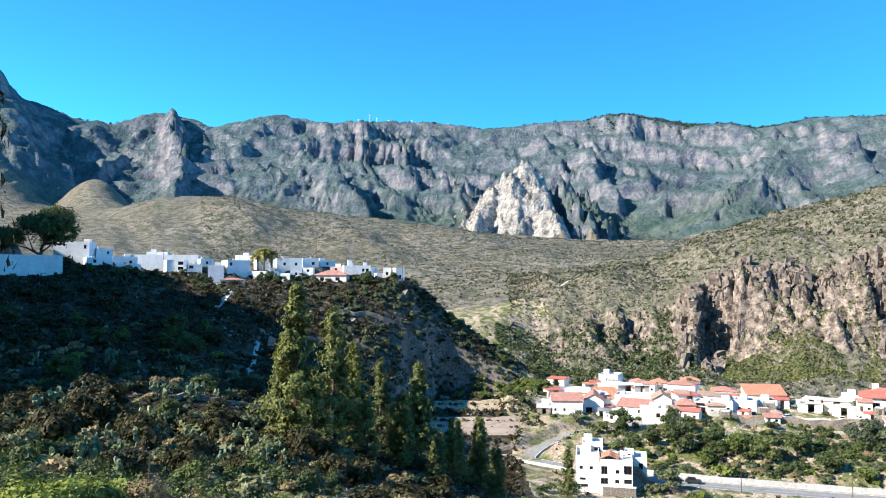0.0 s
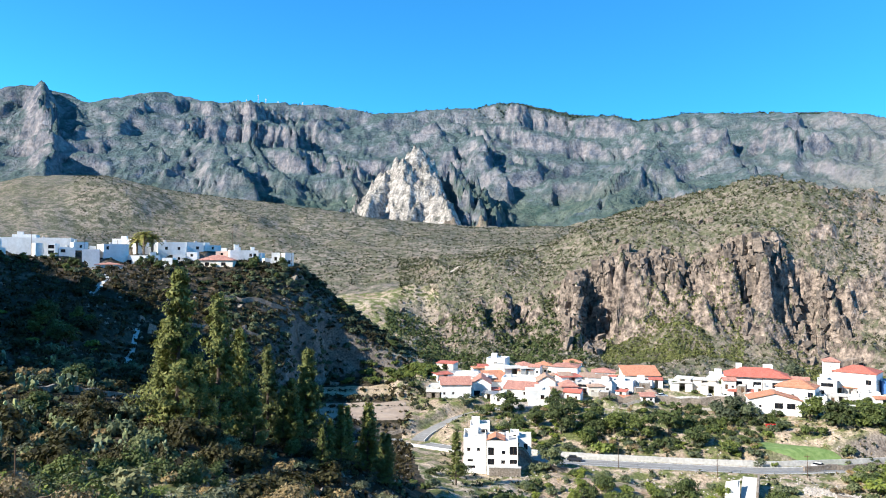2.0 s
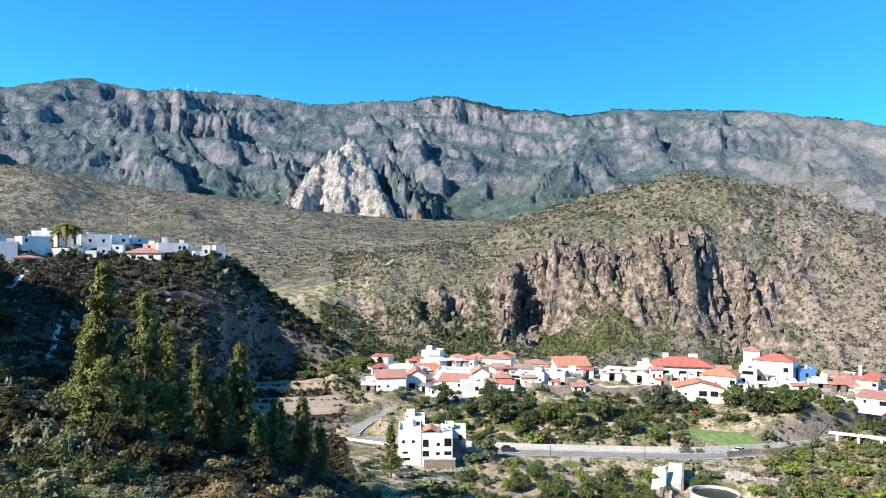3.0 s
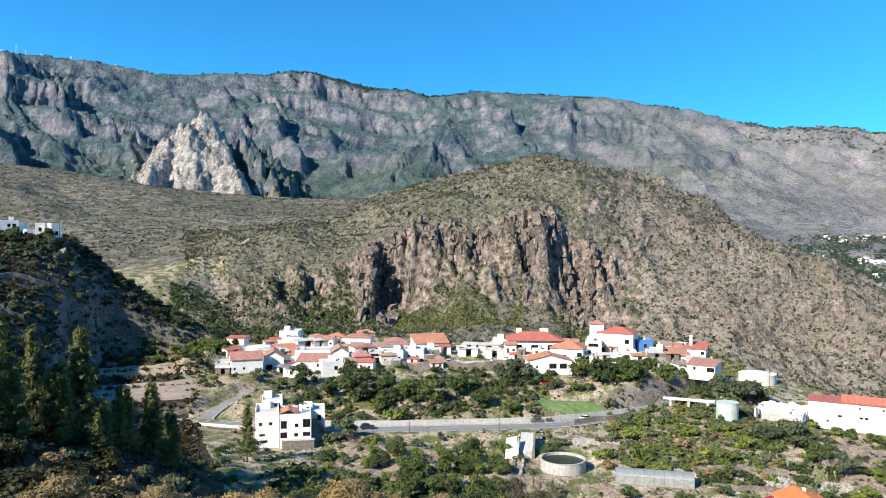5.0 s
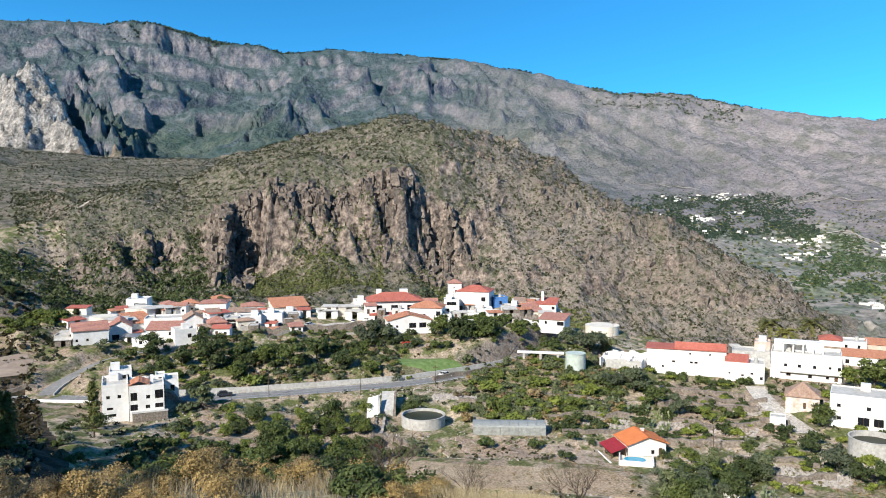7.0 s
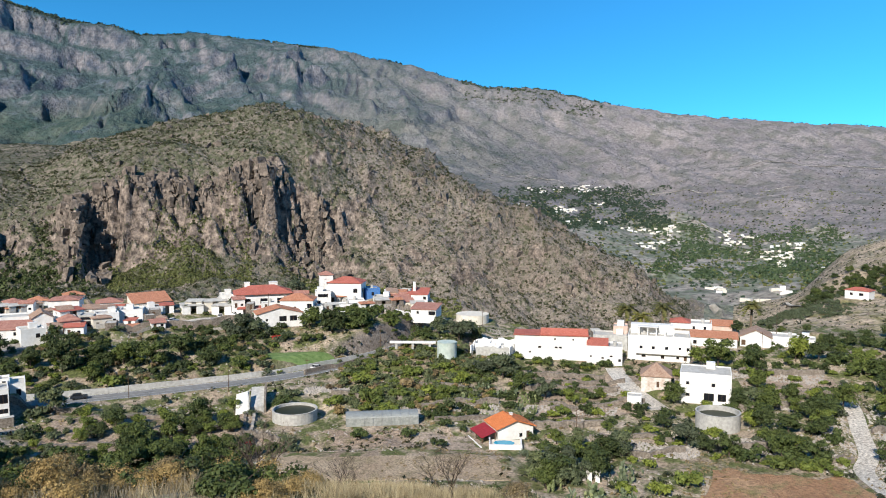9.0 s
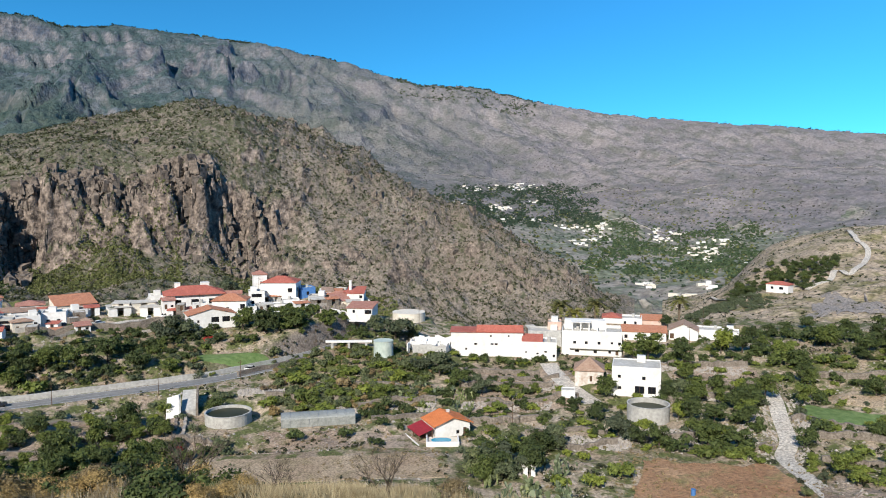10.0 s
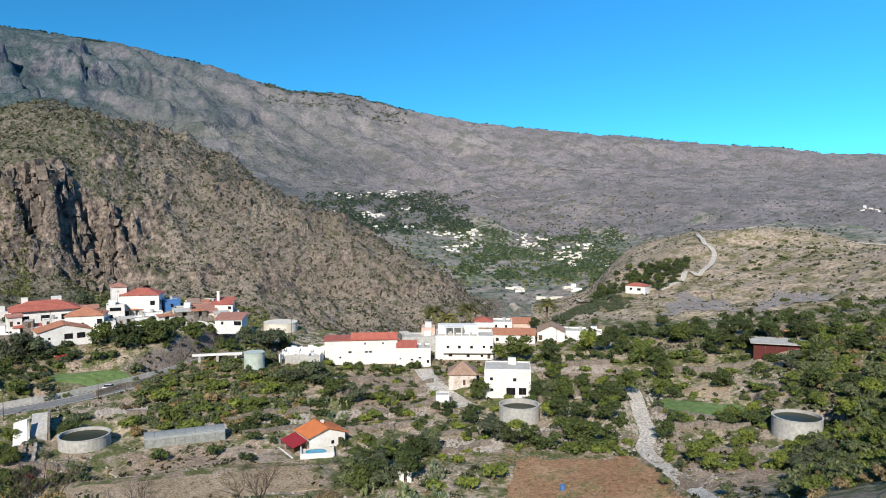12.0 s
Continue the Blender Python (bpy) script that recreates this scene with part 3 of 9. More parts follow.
            k = 1 - d * d * (3 - 2 * d)
            z = z * (1 - k) + hz * k
    return z, pale


GRID = {}


def surface(x, y):
    """Heights of the finished ground sheet, read between its corners."""
    x, y = np.asarray(x, float), np.asarray(y, float)
    az, r, z = GRID["az"], GRID["r"], GRID["z"]
    a, d = np.degrees(np.arctan2(x, y)), np.hypot(x, y)
    i = np.clip(np.searchsorted(az, a) - 1, 0, len(az) - 2)
    j = np.clip(np.searchsorted(r, d) - 1, 0, len(r) - 2)
    u, v = (a - az[i]) / (az[i + 1] - az[i]), np.clip((d - r[j]) / (r[j + 1] - r[j]), 0, 1)
    return (z[j, i] * (1 - u) + z[j, i + 1] * u) * (1 - v) + (z[j + 1, i] * (1 - u) + z[j + 1, i + 1] * u) * v


def ground_at(x, y):
    return float(surface(x, y))


def polar(bearing, distance):
    b = radians(bearing)
    return distance * math.sin(b), distance * math.cos(b)


def build_land():
    az = np.concatenate([np.arange(-180, -38, 4.0), np.arange(-38, 98, 0.125), np.arange(98, 180, 4.0), [180.0]])
    r = np.concatenate([[0.02], np.geomspace(0.8, 120, 56), np.arange(121.5, 300, 1.5), np.arange(300, 374, 1.4), np.arange(374, 408, 0.6), np.arange(408, 430, 1.6), np.arange(430, 700, 4.5),
                        np.arange(700, 1900, 15.0), np.arange(1900, 3060, 11.0), np.linspace(3080, 4700, 12)])
    A, D = np.meshgrid(np.radians(az), r)
    x, y = D * np.sin(A), D * np.cos(A)
    z, pale = (q.reshape(x.shape) for q in land(x.ravel(), y.ravel()))
    GRID.update(az=az, r=r, z=z)
    ja, jr = np.meshgrid(np.arange(len(az) - 1), np.arange(len(r) - 1))
    a0, r0 = az[ja], r[jr]
    kind = np.zeros(ja.shape, int)
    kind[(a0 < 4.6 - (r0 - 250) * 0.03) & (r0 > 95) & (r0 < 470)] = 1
    kind[((a0 >= 8) & (a0 < 64) | (a0 >= 66)) & (r0 >= 318)] = 2
    kind[(r0 >= 700) | ((r0 >= 430) & ((a0 < 8) | ((a0 >= 64) & (a0 < 66))))] = 3
    kind[(r0 >= 1900) | ((r0 >= 1420 + 160 * fbm(a0 / 3.0, r0 / 200, 99, 4)) & (a0 >= 45))] = 4
    kind[(kind == 3) & (a0 >= 45)] = 7
    kind[(a0 >= 66) & (r0 >= 318) & (r0 < 700)] = 6
    kind[pale[:-1, :-1]] = 5
    kind[(kind == 2) & (a0 < 66) & (a0 >= 38 + 1.2 * fbm(a0 / 1.5, r0 / 18, 98, 4) - (r0 - 400) * 0.012)] = 8
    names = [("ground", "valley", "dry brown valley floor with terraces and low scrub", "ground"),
             ("hillside", "shade_hill", "hillside with shade-darkened soil and scrub below the town", "hillside"),
             ("rocky_hill", "cliff_hill", "brown scrubby hill with a broken rock cliff", "hill"),
             ("rolling_hills", "mid_hill", "smooth olive brown hills behind the valley", "hills"),
             ("mountain_range", "mountain", "grey brown mountain wall tinted for blue haze, with gullies under a flat rim", "mountains"),
             ("pale_peak", "pale_rock", "pale pointed rock spur before the mountain wall", "rock"),
             ("tan_hill", "tan_hill", "dry tan hill with pale tracks and sparse scrub", "hill"),
             ("far_valley", "far_valley", "grey green terraced slopes of the far valley", "valley"),
             ("hill_flank", "brown_flank", "stony brown eastern flank of the rocky hill", "hill")]
    V = np.stack([x, y, z], -1).reshape(-1, 3)
    w = len(az)
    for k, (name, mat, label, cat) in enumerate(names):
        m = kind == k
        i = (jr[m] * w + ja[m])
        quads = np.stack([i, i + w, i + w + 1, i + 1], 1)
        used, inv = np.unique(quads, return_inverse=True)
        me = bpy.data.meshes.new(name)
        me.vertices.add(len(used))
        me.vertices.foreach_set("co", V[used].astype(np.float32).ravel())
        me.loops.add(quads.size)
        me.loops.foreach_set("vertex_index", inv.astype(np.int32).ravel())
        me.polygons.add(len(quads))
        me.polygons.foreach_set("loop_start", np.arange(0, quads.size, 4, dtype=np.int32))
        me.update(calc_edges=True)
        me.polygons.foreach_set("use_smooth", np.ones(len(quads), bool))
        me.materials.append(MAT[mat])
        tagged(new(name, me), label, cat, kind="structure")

# ---------------------------------------------------------------- materials of things
def plain_material(name, tones, scale=1.5, rough=0.85, metal=0.0, relief=0.15, coords="obj", spread=0.0, streak=None):
    """Two tones mixed by a grain and by larger stains; spread: how far single things differ in brightness."""
    m, nt, b = material(name, rough, metal)
    c = None
    if coords == "obj":
        c = nt.nodes.new("ShaderNodeTexCoord").outputs["Object"]
    large = noise_node(nt, scale * 0.22, 4.0, 0.6, c)
    small = noise_node(nt, scale, 5.0, 0.65, c, streak)
    col = mix(nt, ramp(nt, small, [(0.35, (0, 0, 0)), (0.68, (1, 1, 1))]), tones[0], tones[1])
    col = mix(nt, 0.5, col, ramp(nt, large, [(0.3, (0.72, 0.70, 0.67)), (0.6, (1.05, 1.05, 1.05))]), "MULTIPLY")
    if spread:
        oi = nt.nodes.new("ShaderNodeObjectInfo")
        k = ramp(nt, oi.outputs["Random"], [(0.0, (1 - spread, 1 - spread * 0.9, 1 - spread)), (1.0, (1 + spread, 1 + spread * 0.8, 1 + spread * 0.3))])
        col = mix(nt, 1.0, col, k, "MULTIPLY")
    nt.links.new(col, b.inputs["Base Color"])
    if relief:
        bump(nt, b, small, relief, 0.15 / scale)
    return m


def leaf_material(name, tones, spread=0.3):
    m, nt, b = material(name, 0.65)
    g = nt.nodes.new("ShaderNodeNewGeometry")
    col = mix(nt, g.outputs["Random Per Island"], tones[0], tones[1])
    oi = nt.nodes.new("ShaderNodeObjectInfo")
    k = ramp(nt, oi.outputs["Random"], [(0.0, (1 - spread, 1 - spread, 1 - spread)), (0.5, (1.0, 1.0, 0.9)), (1.0, (1 + spread * 1.3, 1 + spread, 1 - spread * 0.3))])
    col = mix(nt, 1.0, col, k, "MULTIPLY")
    nt.links.new(col, b.inputs["Base Color"])
    t = nt.nodes.new("ShaderNodeBsdfTranslucent")
    nt.links.new(col, t.inputs["Color"])
    ms = nt.nodes.new("ShaderNodeMixShader")
    ms.inputs[0].default_value = 0.22
    nt.links.new(b.outputs[0], ms.inputs[1])
    nt.links.new(t.outputs[0], ms.inputs[2])
    nt.links.new(ms.outputs[0], nt.nodes["Material Output"].inputs["Surface"])
    return m


def tile_material(name, tones):
    """Fired roof tiles: rounded rows that run down the slope, darker courses across, uneven firing."""
    m = plain_material(name, tones, 2.2, 0.8, relief=0)
    nt = m.node_tree
    b = nt.nodes["Principled BSDF"]
    g = nt.nodes.new("ShaderNodeTexCoord")
    w = nt.nodes.new("ShaderNodeTexWave")
    w.inputs["Scale"].default_value, w.inputs["Distortion"].default_value = 1.1, 0.4
    nt.links.new(g.outputs["Object"], w.inputs["Vector"])
    src = b.inputs["Base Color"].links[0].from_socket
    nt.links.new(mix(nt, 0.55, src, ramp(nt, w.outputs["Fac"], [(0.0, (0.6, 0.55, 0.55)), (0.6, (1.1, 1.1, 1.1))]), "MULTIPLY"), b.inputs["Base Color"])
    bump(nt, b, w.outputs["Fac"], 0.8, 0.08)
    return m


MAT["white"] = plain_material("white_render", [(0.70, 0.69, 0.66), (0.81, 0.80, 0.78)], 1.2, 0.9, relief=0.1)
MAT["cream"] = plain_material("cream_render", [(0.66, 0.60, 0.50), (0.76, 0.72, 0.64)], 1.2, 0.9, relief=0.1)
MAT["pink"] = plain_material("pink_render", [(0.58, 0.40, 0.33), (0.68, 0.50, 0.42)], 1.2, 0.9)
MAT["blue_wall"] = plain_material("deep_blue", [(0.06, 0.17, 0.42), (0.10, 0.24, 0.52)], 1.2, 0.8)
MAT["stone"] = plain_material("dry_stone", [(0.12, 0.10, 0.083), (0.31, 0.268, 0.225)], 2.2, 0.95, relief=0.8)
MAT["old_plaster"] = plain_material("worn_plaster", [(0.46, 0.36, 0.29), (0.74, 0.70, 0.66)], 0.8, 0.95, relief=0.5)
MAT["concrete"] = plain_material("concrete", [(0.36, 0.35, 0.33), (0.54, 0.53, 0.50)], 1.4, 0.9, relief=0.3)
MAT["tank_paint"] = plain_material("green_white_paint", [(0.42, 0.50, 0.45), (0.58, 0.64, 0.58)], 0.9, 0.6, relief=0.1)
MAT["red_tile"] = tile_material("red_tile", [(0.42, 0.115, 0.080), (0.56, 0.195, 0.145)])
MAT["faded_tile"] = tile_material("faded_tile", [(0.36, 0.155, 0.115), (0.54, 0.300, 0.235)])
MAT["orange_tile"] = tile_material("orange_tile", [(0.46, 0.18, 0.10), (0.62, 0.31, 0.19)])
MAT["bright_tile"] = tile_material("bright_orange_tile", [(0.66, 0.19, 0.06), (0.78, 0.27, 0.10)])
MAT["old_tile"] = tile_material("old_tile", [(0.33, 0.20, 0.14), (0.50, 0.37, 0.28)])
MAT["red_sheet"] = plain_material("red_sheet", [(0.26, 0.02, 0.03), (0.36, 0.04, 0.045)], 2.0, 0.6)
MAT["deck"] = plain_material("roof_deck", [(0.42, 0.40, 0.36), (0.60, 0.58, 0.54)], 0.9, 0.9)
MAT["wood"] = plain_material("dark_wood", [(0.07, 0.04, 0.025), (0.14, 0.085, 0.05)], 4.0, 0.7)
MAT["metal"] = plain_material("galvanised_metal", [(0.32, 0.33, 0.34), (0.45, 0.46, 0.47)], 3.0, 0.5, 0.7)
MAT["asphalt"] = plain_material("asphalt", [(0.19, 0.185, 0.178), (0.27, 0.265, 0.255)], 0.8, 0.9, coords="world", relief=0.1)
MAT["paint_line"] = plain_material("road_paint", [(0.62, 0.62, 0.60), (0.75, 0.75, 0.72)], 2.0, 0.8)
MAT["dirt"] = plain_material("pale_dirt", [(0.34, 0.29, 0.24), (0.50, 0.45, 0.385)], 0.5, 0.95, coords="world", relief=0.3)
MAT["ploughed"] = plain_material("ploughed_earth", [(0.265, 0.205, 0.158), (0.345, 0.275, 0.218)], 0.5, 0.95, coords="world", relief=0.5)
MAT["lawn"] = plain_material("green_crop", [(0.100, 0.165, 0.048), (0.190, 0.260, 0.095)], 0.6, 0.9, coords="world", relief=0.5)
MAT["plastic"] = plain_material("grey_plastic_sheet", [(0.22, 0.235, 0.225), (0.36, 0.37, 0.355)], 1.5, 0.45, streak=(1, 6, 1))
MAT["bark"] = plain_material("bark", [(0.06, 0.045, 0.035), (0.14, 0.11, 0.085)], 5.0, 0.95, relief=0.6)
MAT["palm_bark"] = plain_material("palm_bark", [(0.12, 0.09, 0.06), (0.22, 0.17, 0.12)], 5.0, 0.95, relief=0.6)
MAT["leaf"] = leaf_material("broad_leaf", [(0.040, 0.060, 0.021), (0.116, 0.148, 0.052)])
MAT["olive_leaf"] = leaf_material("grey_green_leaf", [(0.068, 0.088, 0.050), (0.152, 0.178, 0.108)])
MAT["bright_leaf"] = leaf_material("bright_leaf", [(0.100, 0.136, 0.030), (0.205, 0.242, 0.064)])
MAT["needle"] = leaf_material("pine_needle", [(0.066, 0.088, 0.026), (0.200, 0.212, 0.070)], 0.15)
MAT["palm_leaf"] = leaf_material("palm_leaf", [(0.10, 0.115, 0.035), (0.27, 0.25, 0.09)])
MAT["red_leaf"] = leaf_material("red_blossom", [(0.30, 0.012, 0.02), (0.48, 0.03, 0.04)])
MAT["dry_leaf"] = leaf_material("dry_leaf", [(0.165, 0.120, 0.066), (0.350, 0.268, 0.155)])
MAT["cactus"] = leaf_material("cactus_pad", [(0.085, 0.120, 0.066), (0.29, 0.33, 0.22)])
MAT["straw"] = leaf_material("straw", [(0.26, 0.20, 0.13), (0.52, 0.45, 0.34)])
MAT["talus"] = leaf_material("talus_green", [(0.085, 0.100, 0.036), (0.200, 0.210, 0.085)])
MAT["dark_boards"] = plain_material("dark_red_boards", [(0.09, 0.022, 0.02), (0.15, 0.04, 0.035)], 3.0, 0.8)
MAT["pale_stone"] = plain_material("pale_stone", [(0.26, 0.235, 0.21), (0.45, 0.41, 0.37)], 2.2, 0.95, relief=0.6)
# Scrub tones kept near black to hold the shade of the town slope.
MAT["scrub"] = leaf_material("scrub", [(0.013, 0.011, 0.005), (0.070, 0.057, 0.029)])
MAT["hill_scrub"] = leaf_material("hill_scrub", [(0.020, 0.026, 0.013), (0.078, 0.084, 0.044)])
MAT["silver_leaf"] = leaf_material("silver_leaf", [(0.050, 0.060, 0.034), (0.225, 0.235, 0.155)])
MAT["village_leaf"] = leaf_material("village_foliage", [(0.030, 0.060, 0.040), (0.082, 0.116, 0.076)])
# Leaf tones darkened for bushes that stand in shade.
MAT["shaded_leaf"] = leaf_material("shaded_leaf", [(0.013, 0.013, 0.006), (0.064, 0.060, 0.025)])
MAT["crag"] = plain_material("crag_rock", [(0.070, 0.060, 0.052), (0.310, 0.252, 0.206)], 0.6, 0.95, coords="world", relief=0.9)
MAT["far_leaf"] = leaf_material("far_foliage", [(0.030, 0.050, 0.036), (0.074, 0.094, 0.064)])
m_, nt_, b_ = material("window_glass", 0.08)
b_.inputs["Base Color"].default_value = rgb((0.012, 0.014, 0.018))
b_.inputs["Specular IOR Level"].default_value = 0.5
MAT["glass"] = m_
m_, nt_, b_ = material("green_water", 0.35)
b_.inputs["Base Color"].default_value = rgb((0.03, 0.034, 0.018))
b_.inputs["Specular IOR Level"].default_value = 0.12
bump(nt_, b_, noise_node(nt_, 3.0), 0.1, 0.02)
MAT["water"] = m_
m_, nt_, b_ = material("pool_water", 0.08)
b_.inputs["Base Color"].default_value = rgb((0.02, 0.30, 0.46))
bump(nt_, b_, noise_node(nt_, 3.0), 0.1, 0.02)
MAT["pool"] = m_
for _n, _c in (("car_white", (0.7, 0.7, 0.7)), ("car_dark", (0.03, 0.035, 0.045)), ("car_red", (0.35, 0.02, 0.02))):
    m_, nt_, b_ = material(_n, 0.3)
    b_.inputs["Base Color"].default_value = rgb(_c)
    b_.inputs["Coat Weight"].default_value = 0.5
    MAT[_n] = m_
m_, nt_, b_ = material("rubber", 0.9)
b_.inputs["Base Color"].default_value = rgb((0.015, 0.015, 0.015))
MAT["rubber"] = m_


# ---------------------------------------------------------------- building helpers
def part(name, bm, mat, parent=None, label="", smooth=False):
    me = bpy.data.meshes.new(name)
    bm.to_mesh(me)
    bm.free()
    me.materials.append(MAT[mat])
    if smooth:
        me.polygons.foreach_set("use_smooth", np.ones(len(me.polygons), bool))
    ob = new(name, me)
    if parent is not None:
        ob.parent = parent
    if label:
        ob["label"] = label
    return ob


def mesh_part(name, verts, faces, mat, parent=None, label=""):
    me = bpy.data.meshes.new(name)
    me.from_pydata(verts, [], faces)
    me.materials.append(MAT[mat])
    ob = new(name, me)
    if parent is not None:
        ob.parent = parent
    if label:
        ob["label"] = label
    return ob


def quad_mesh(name, verts, mat):
    """A mesh from an (n, k, 3) array: n separate faces of k corners."""
    n, k = verts.shape[:2]
    me = bpy.data.meshes.new(name)
    me.vertices.add(n * k)
    me.vertices.foreach_set("co", verts.astype(np.float32).ravel())
    me.loops.add(n * k)
    me.loops.foreach_set("vertex_index", np.arange(n * k, dtype=np.int32))
    me.polygons.add(n)
    me.polygons.foreach_set("loop_start", np.arange(0, n * k, k, dtype=np.int32))
    me.update(calc_edges=True)
    me.materials.append(MAT[mat])
    return me


def root(name, label, category, group="", at=None):
    e = tagged(new(name), label, category, group)
    e.empty_display_size = 0.3
    if at is not None:
        e.matrix_world = at
    return e


def box(bm, x0, y0, z0, x1, y1, z1):
    v = [bm.verts.new(p) for p in ((x0, y0, z0), (x1, y0, z0), (x1, y1, z0), (x0, y1, z0), (x0, y0, z1), (x1, y0, z1), (x1, y1, z1), (x0, y1, z1))]
    for f in ((3, 2, 1, 0), (4, 5, 6, 7), (0, 1, 5, 4), (1, 2, 6, 5), (2, 3, 7, 6), (3, 0, 4, 7)):
        bm.faces.new([v[i] for i in f])


def prism(bm, outline, z0, z1):
    """An upright prism over an outline of (x, y), counter-clockwise; z0 and z1 may be lists."""
    n = len(outline)
    z0 = z0 if isinstance(z0, (list, tuple)) else [z0] * n
    z1 = z1 if isinstance(z1, (list, tuple)) else [z1] * n
    lo = [bm.verts.new((x, y, a)) for (x, y), a in zip(outline, z0)]
    hi = [bm.verts.new((x, y, a)) for (x, y), a in zip(outline, z1)]
    bm.faces.new(lo[::-1])
    bm.faces.new(hi)
    for i in range(n):
        j = (i + 1) % n
        bm.faces.new((lo[i], lo[j], hi[j], hi[i]))


def tube(bm, pts, radii, sides=6):
    """A tapered tube through points."""
    rings = []
    for i, p in enumerate(pts):
        p = Vector(p)
        d = (Vector(pts[min(i + 1, len(pts) - 1)]) - Vector(pts[max(i - 1, 0)])).normalized()
        a = d.orthogonal().normalized()
        b = d.cross(a)
        rings.append([bm.verts.new(p + radii[i] * (math.cos(t) * a + math.sin(t) * b)) for t in (2 * math.pi * k / sides for k in range(sides))])
    for r0, r1 in zip(rings[:-1], rings[1:]):
        for k in range(sides):
            bm.faces.new((r0[k], r0[(k + 1) % sides], r1[(k + 1) % sides], r1[k]))
    bm.faces.new(rings[0][::-1])
    bm.faces.new(rings[-1])


def panel(bm, corner, along, out, length, z0, z1, holes, reveal=0.22):
    """A wall face with openings (u0, v0, u1, v1) cut through to a reveal."""
    us = sorted({0.0, length, *(h[0] for h in holes), *(h[2] for h in holes)})
    vs = sorted({z0, z1, *(h[1] for h in holes), *(h[3] for h in holes)})
    p = lambda u, v, d=0.0: bm.verts.new(corner + along * u + Vector((0, 0, v)) - out * d)
    for u0, u1 in zip(us[:-1], us[1:]):
        for v0, v1 in zip(vs[:-1], vs[1:]):
            um, vm = (u0 + u1) / 2, (v0 + v1) / 2
            if not any(h[0] < um < h[2] and h[1] < vm < h[3] for h in holes):
                bm.faces.new((p(u0, v0), p(u1, v0), p(u1, v1), p(u0, v1)))
    for u0, v0, u1, v1 in holes:
        ring = [(u0, v0), (u1, v0), (u1, v1), (u0, v1)]
        for (a, b), (c, d) in zip(ring, ring[1:] + ring[:1]):
            bm.faces.new((p(a, b), p(a, b, reveal), p(c, d, reveal), p(c, d)))


_window_meshes = {}


def window(parent, corner, along, out, u, v, w, h, kind):
    """A window or door set back in its opening: a frame with a pane, or a leaf."""
    key = (round(w, 2), round(h, 2), kind)
    if key not in _window_meshes:
        fr, pn = bmesh.new(), bmesh.new()
        t = 0.07
        box(fr, 0, 0, 0, t, 0.08, h), box(fr, w - t, 0, 0, w, 0.08, h), box(fr, t, 0, h - t, w - t, 0.08, h), box(fr, t, 0, 0, w - t, 0.08, t)
        if w > 0.9 and kind == "window":
            box(fr, w / 2 - 0.03, 0.01, t, w / 2 + 0.03, 0.07, h - t)
        box(pn, t, 0.03, t, w - t, 0.05, h - t)
        mf, mp = bpy.data.meshes.new("frame"), bpy.data.meshes.new("pane")
        fr.to_mesh(mf), pn.to_mesh(mp)
        fr.free(), pn.free()
        mf.materials.append(MAT["wood" if kind != "window_white" else "white"])
        mp.materials.append(MAT["wood" if kind == "door" else "glass"])
        _window_meshes[key] = (mf, mp)
    mf, mp = _window_meshes[key]
    m = Matrix((along, -out, Vector((0, 0, 1)))).transposed().to_4x4()
    m.translation = corner + along * u + Vector((0, 0, v)) - out * 0.12
    f = new("door" if kind == "door" else "window", mf)
    f.parent, f.matrix_local = parent, m
    g = new("leaf" if kind == "door" else "pane", mp)
    g.parent = f
    return f


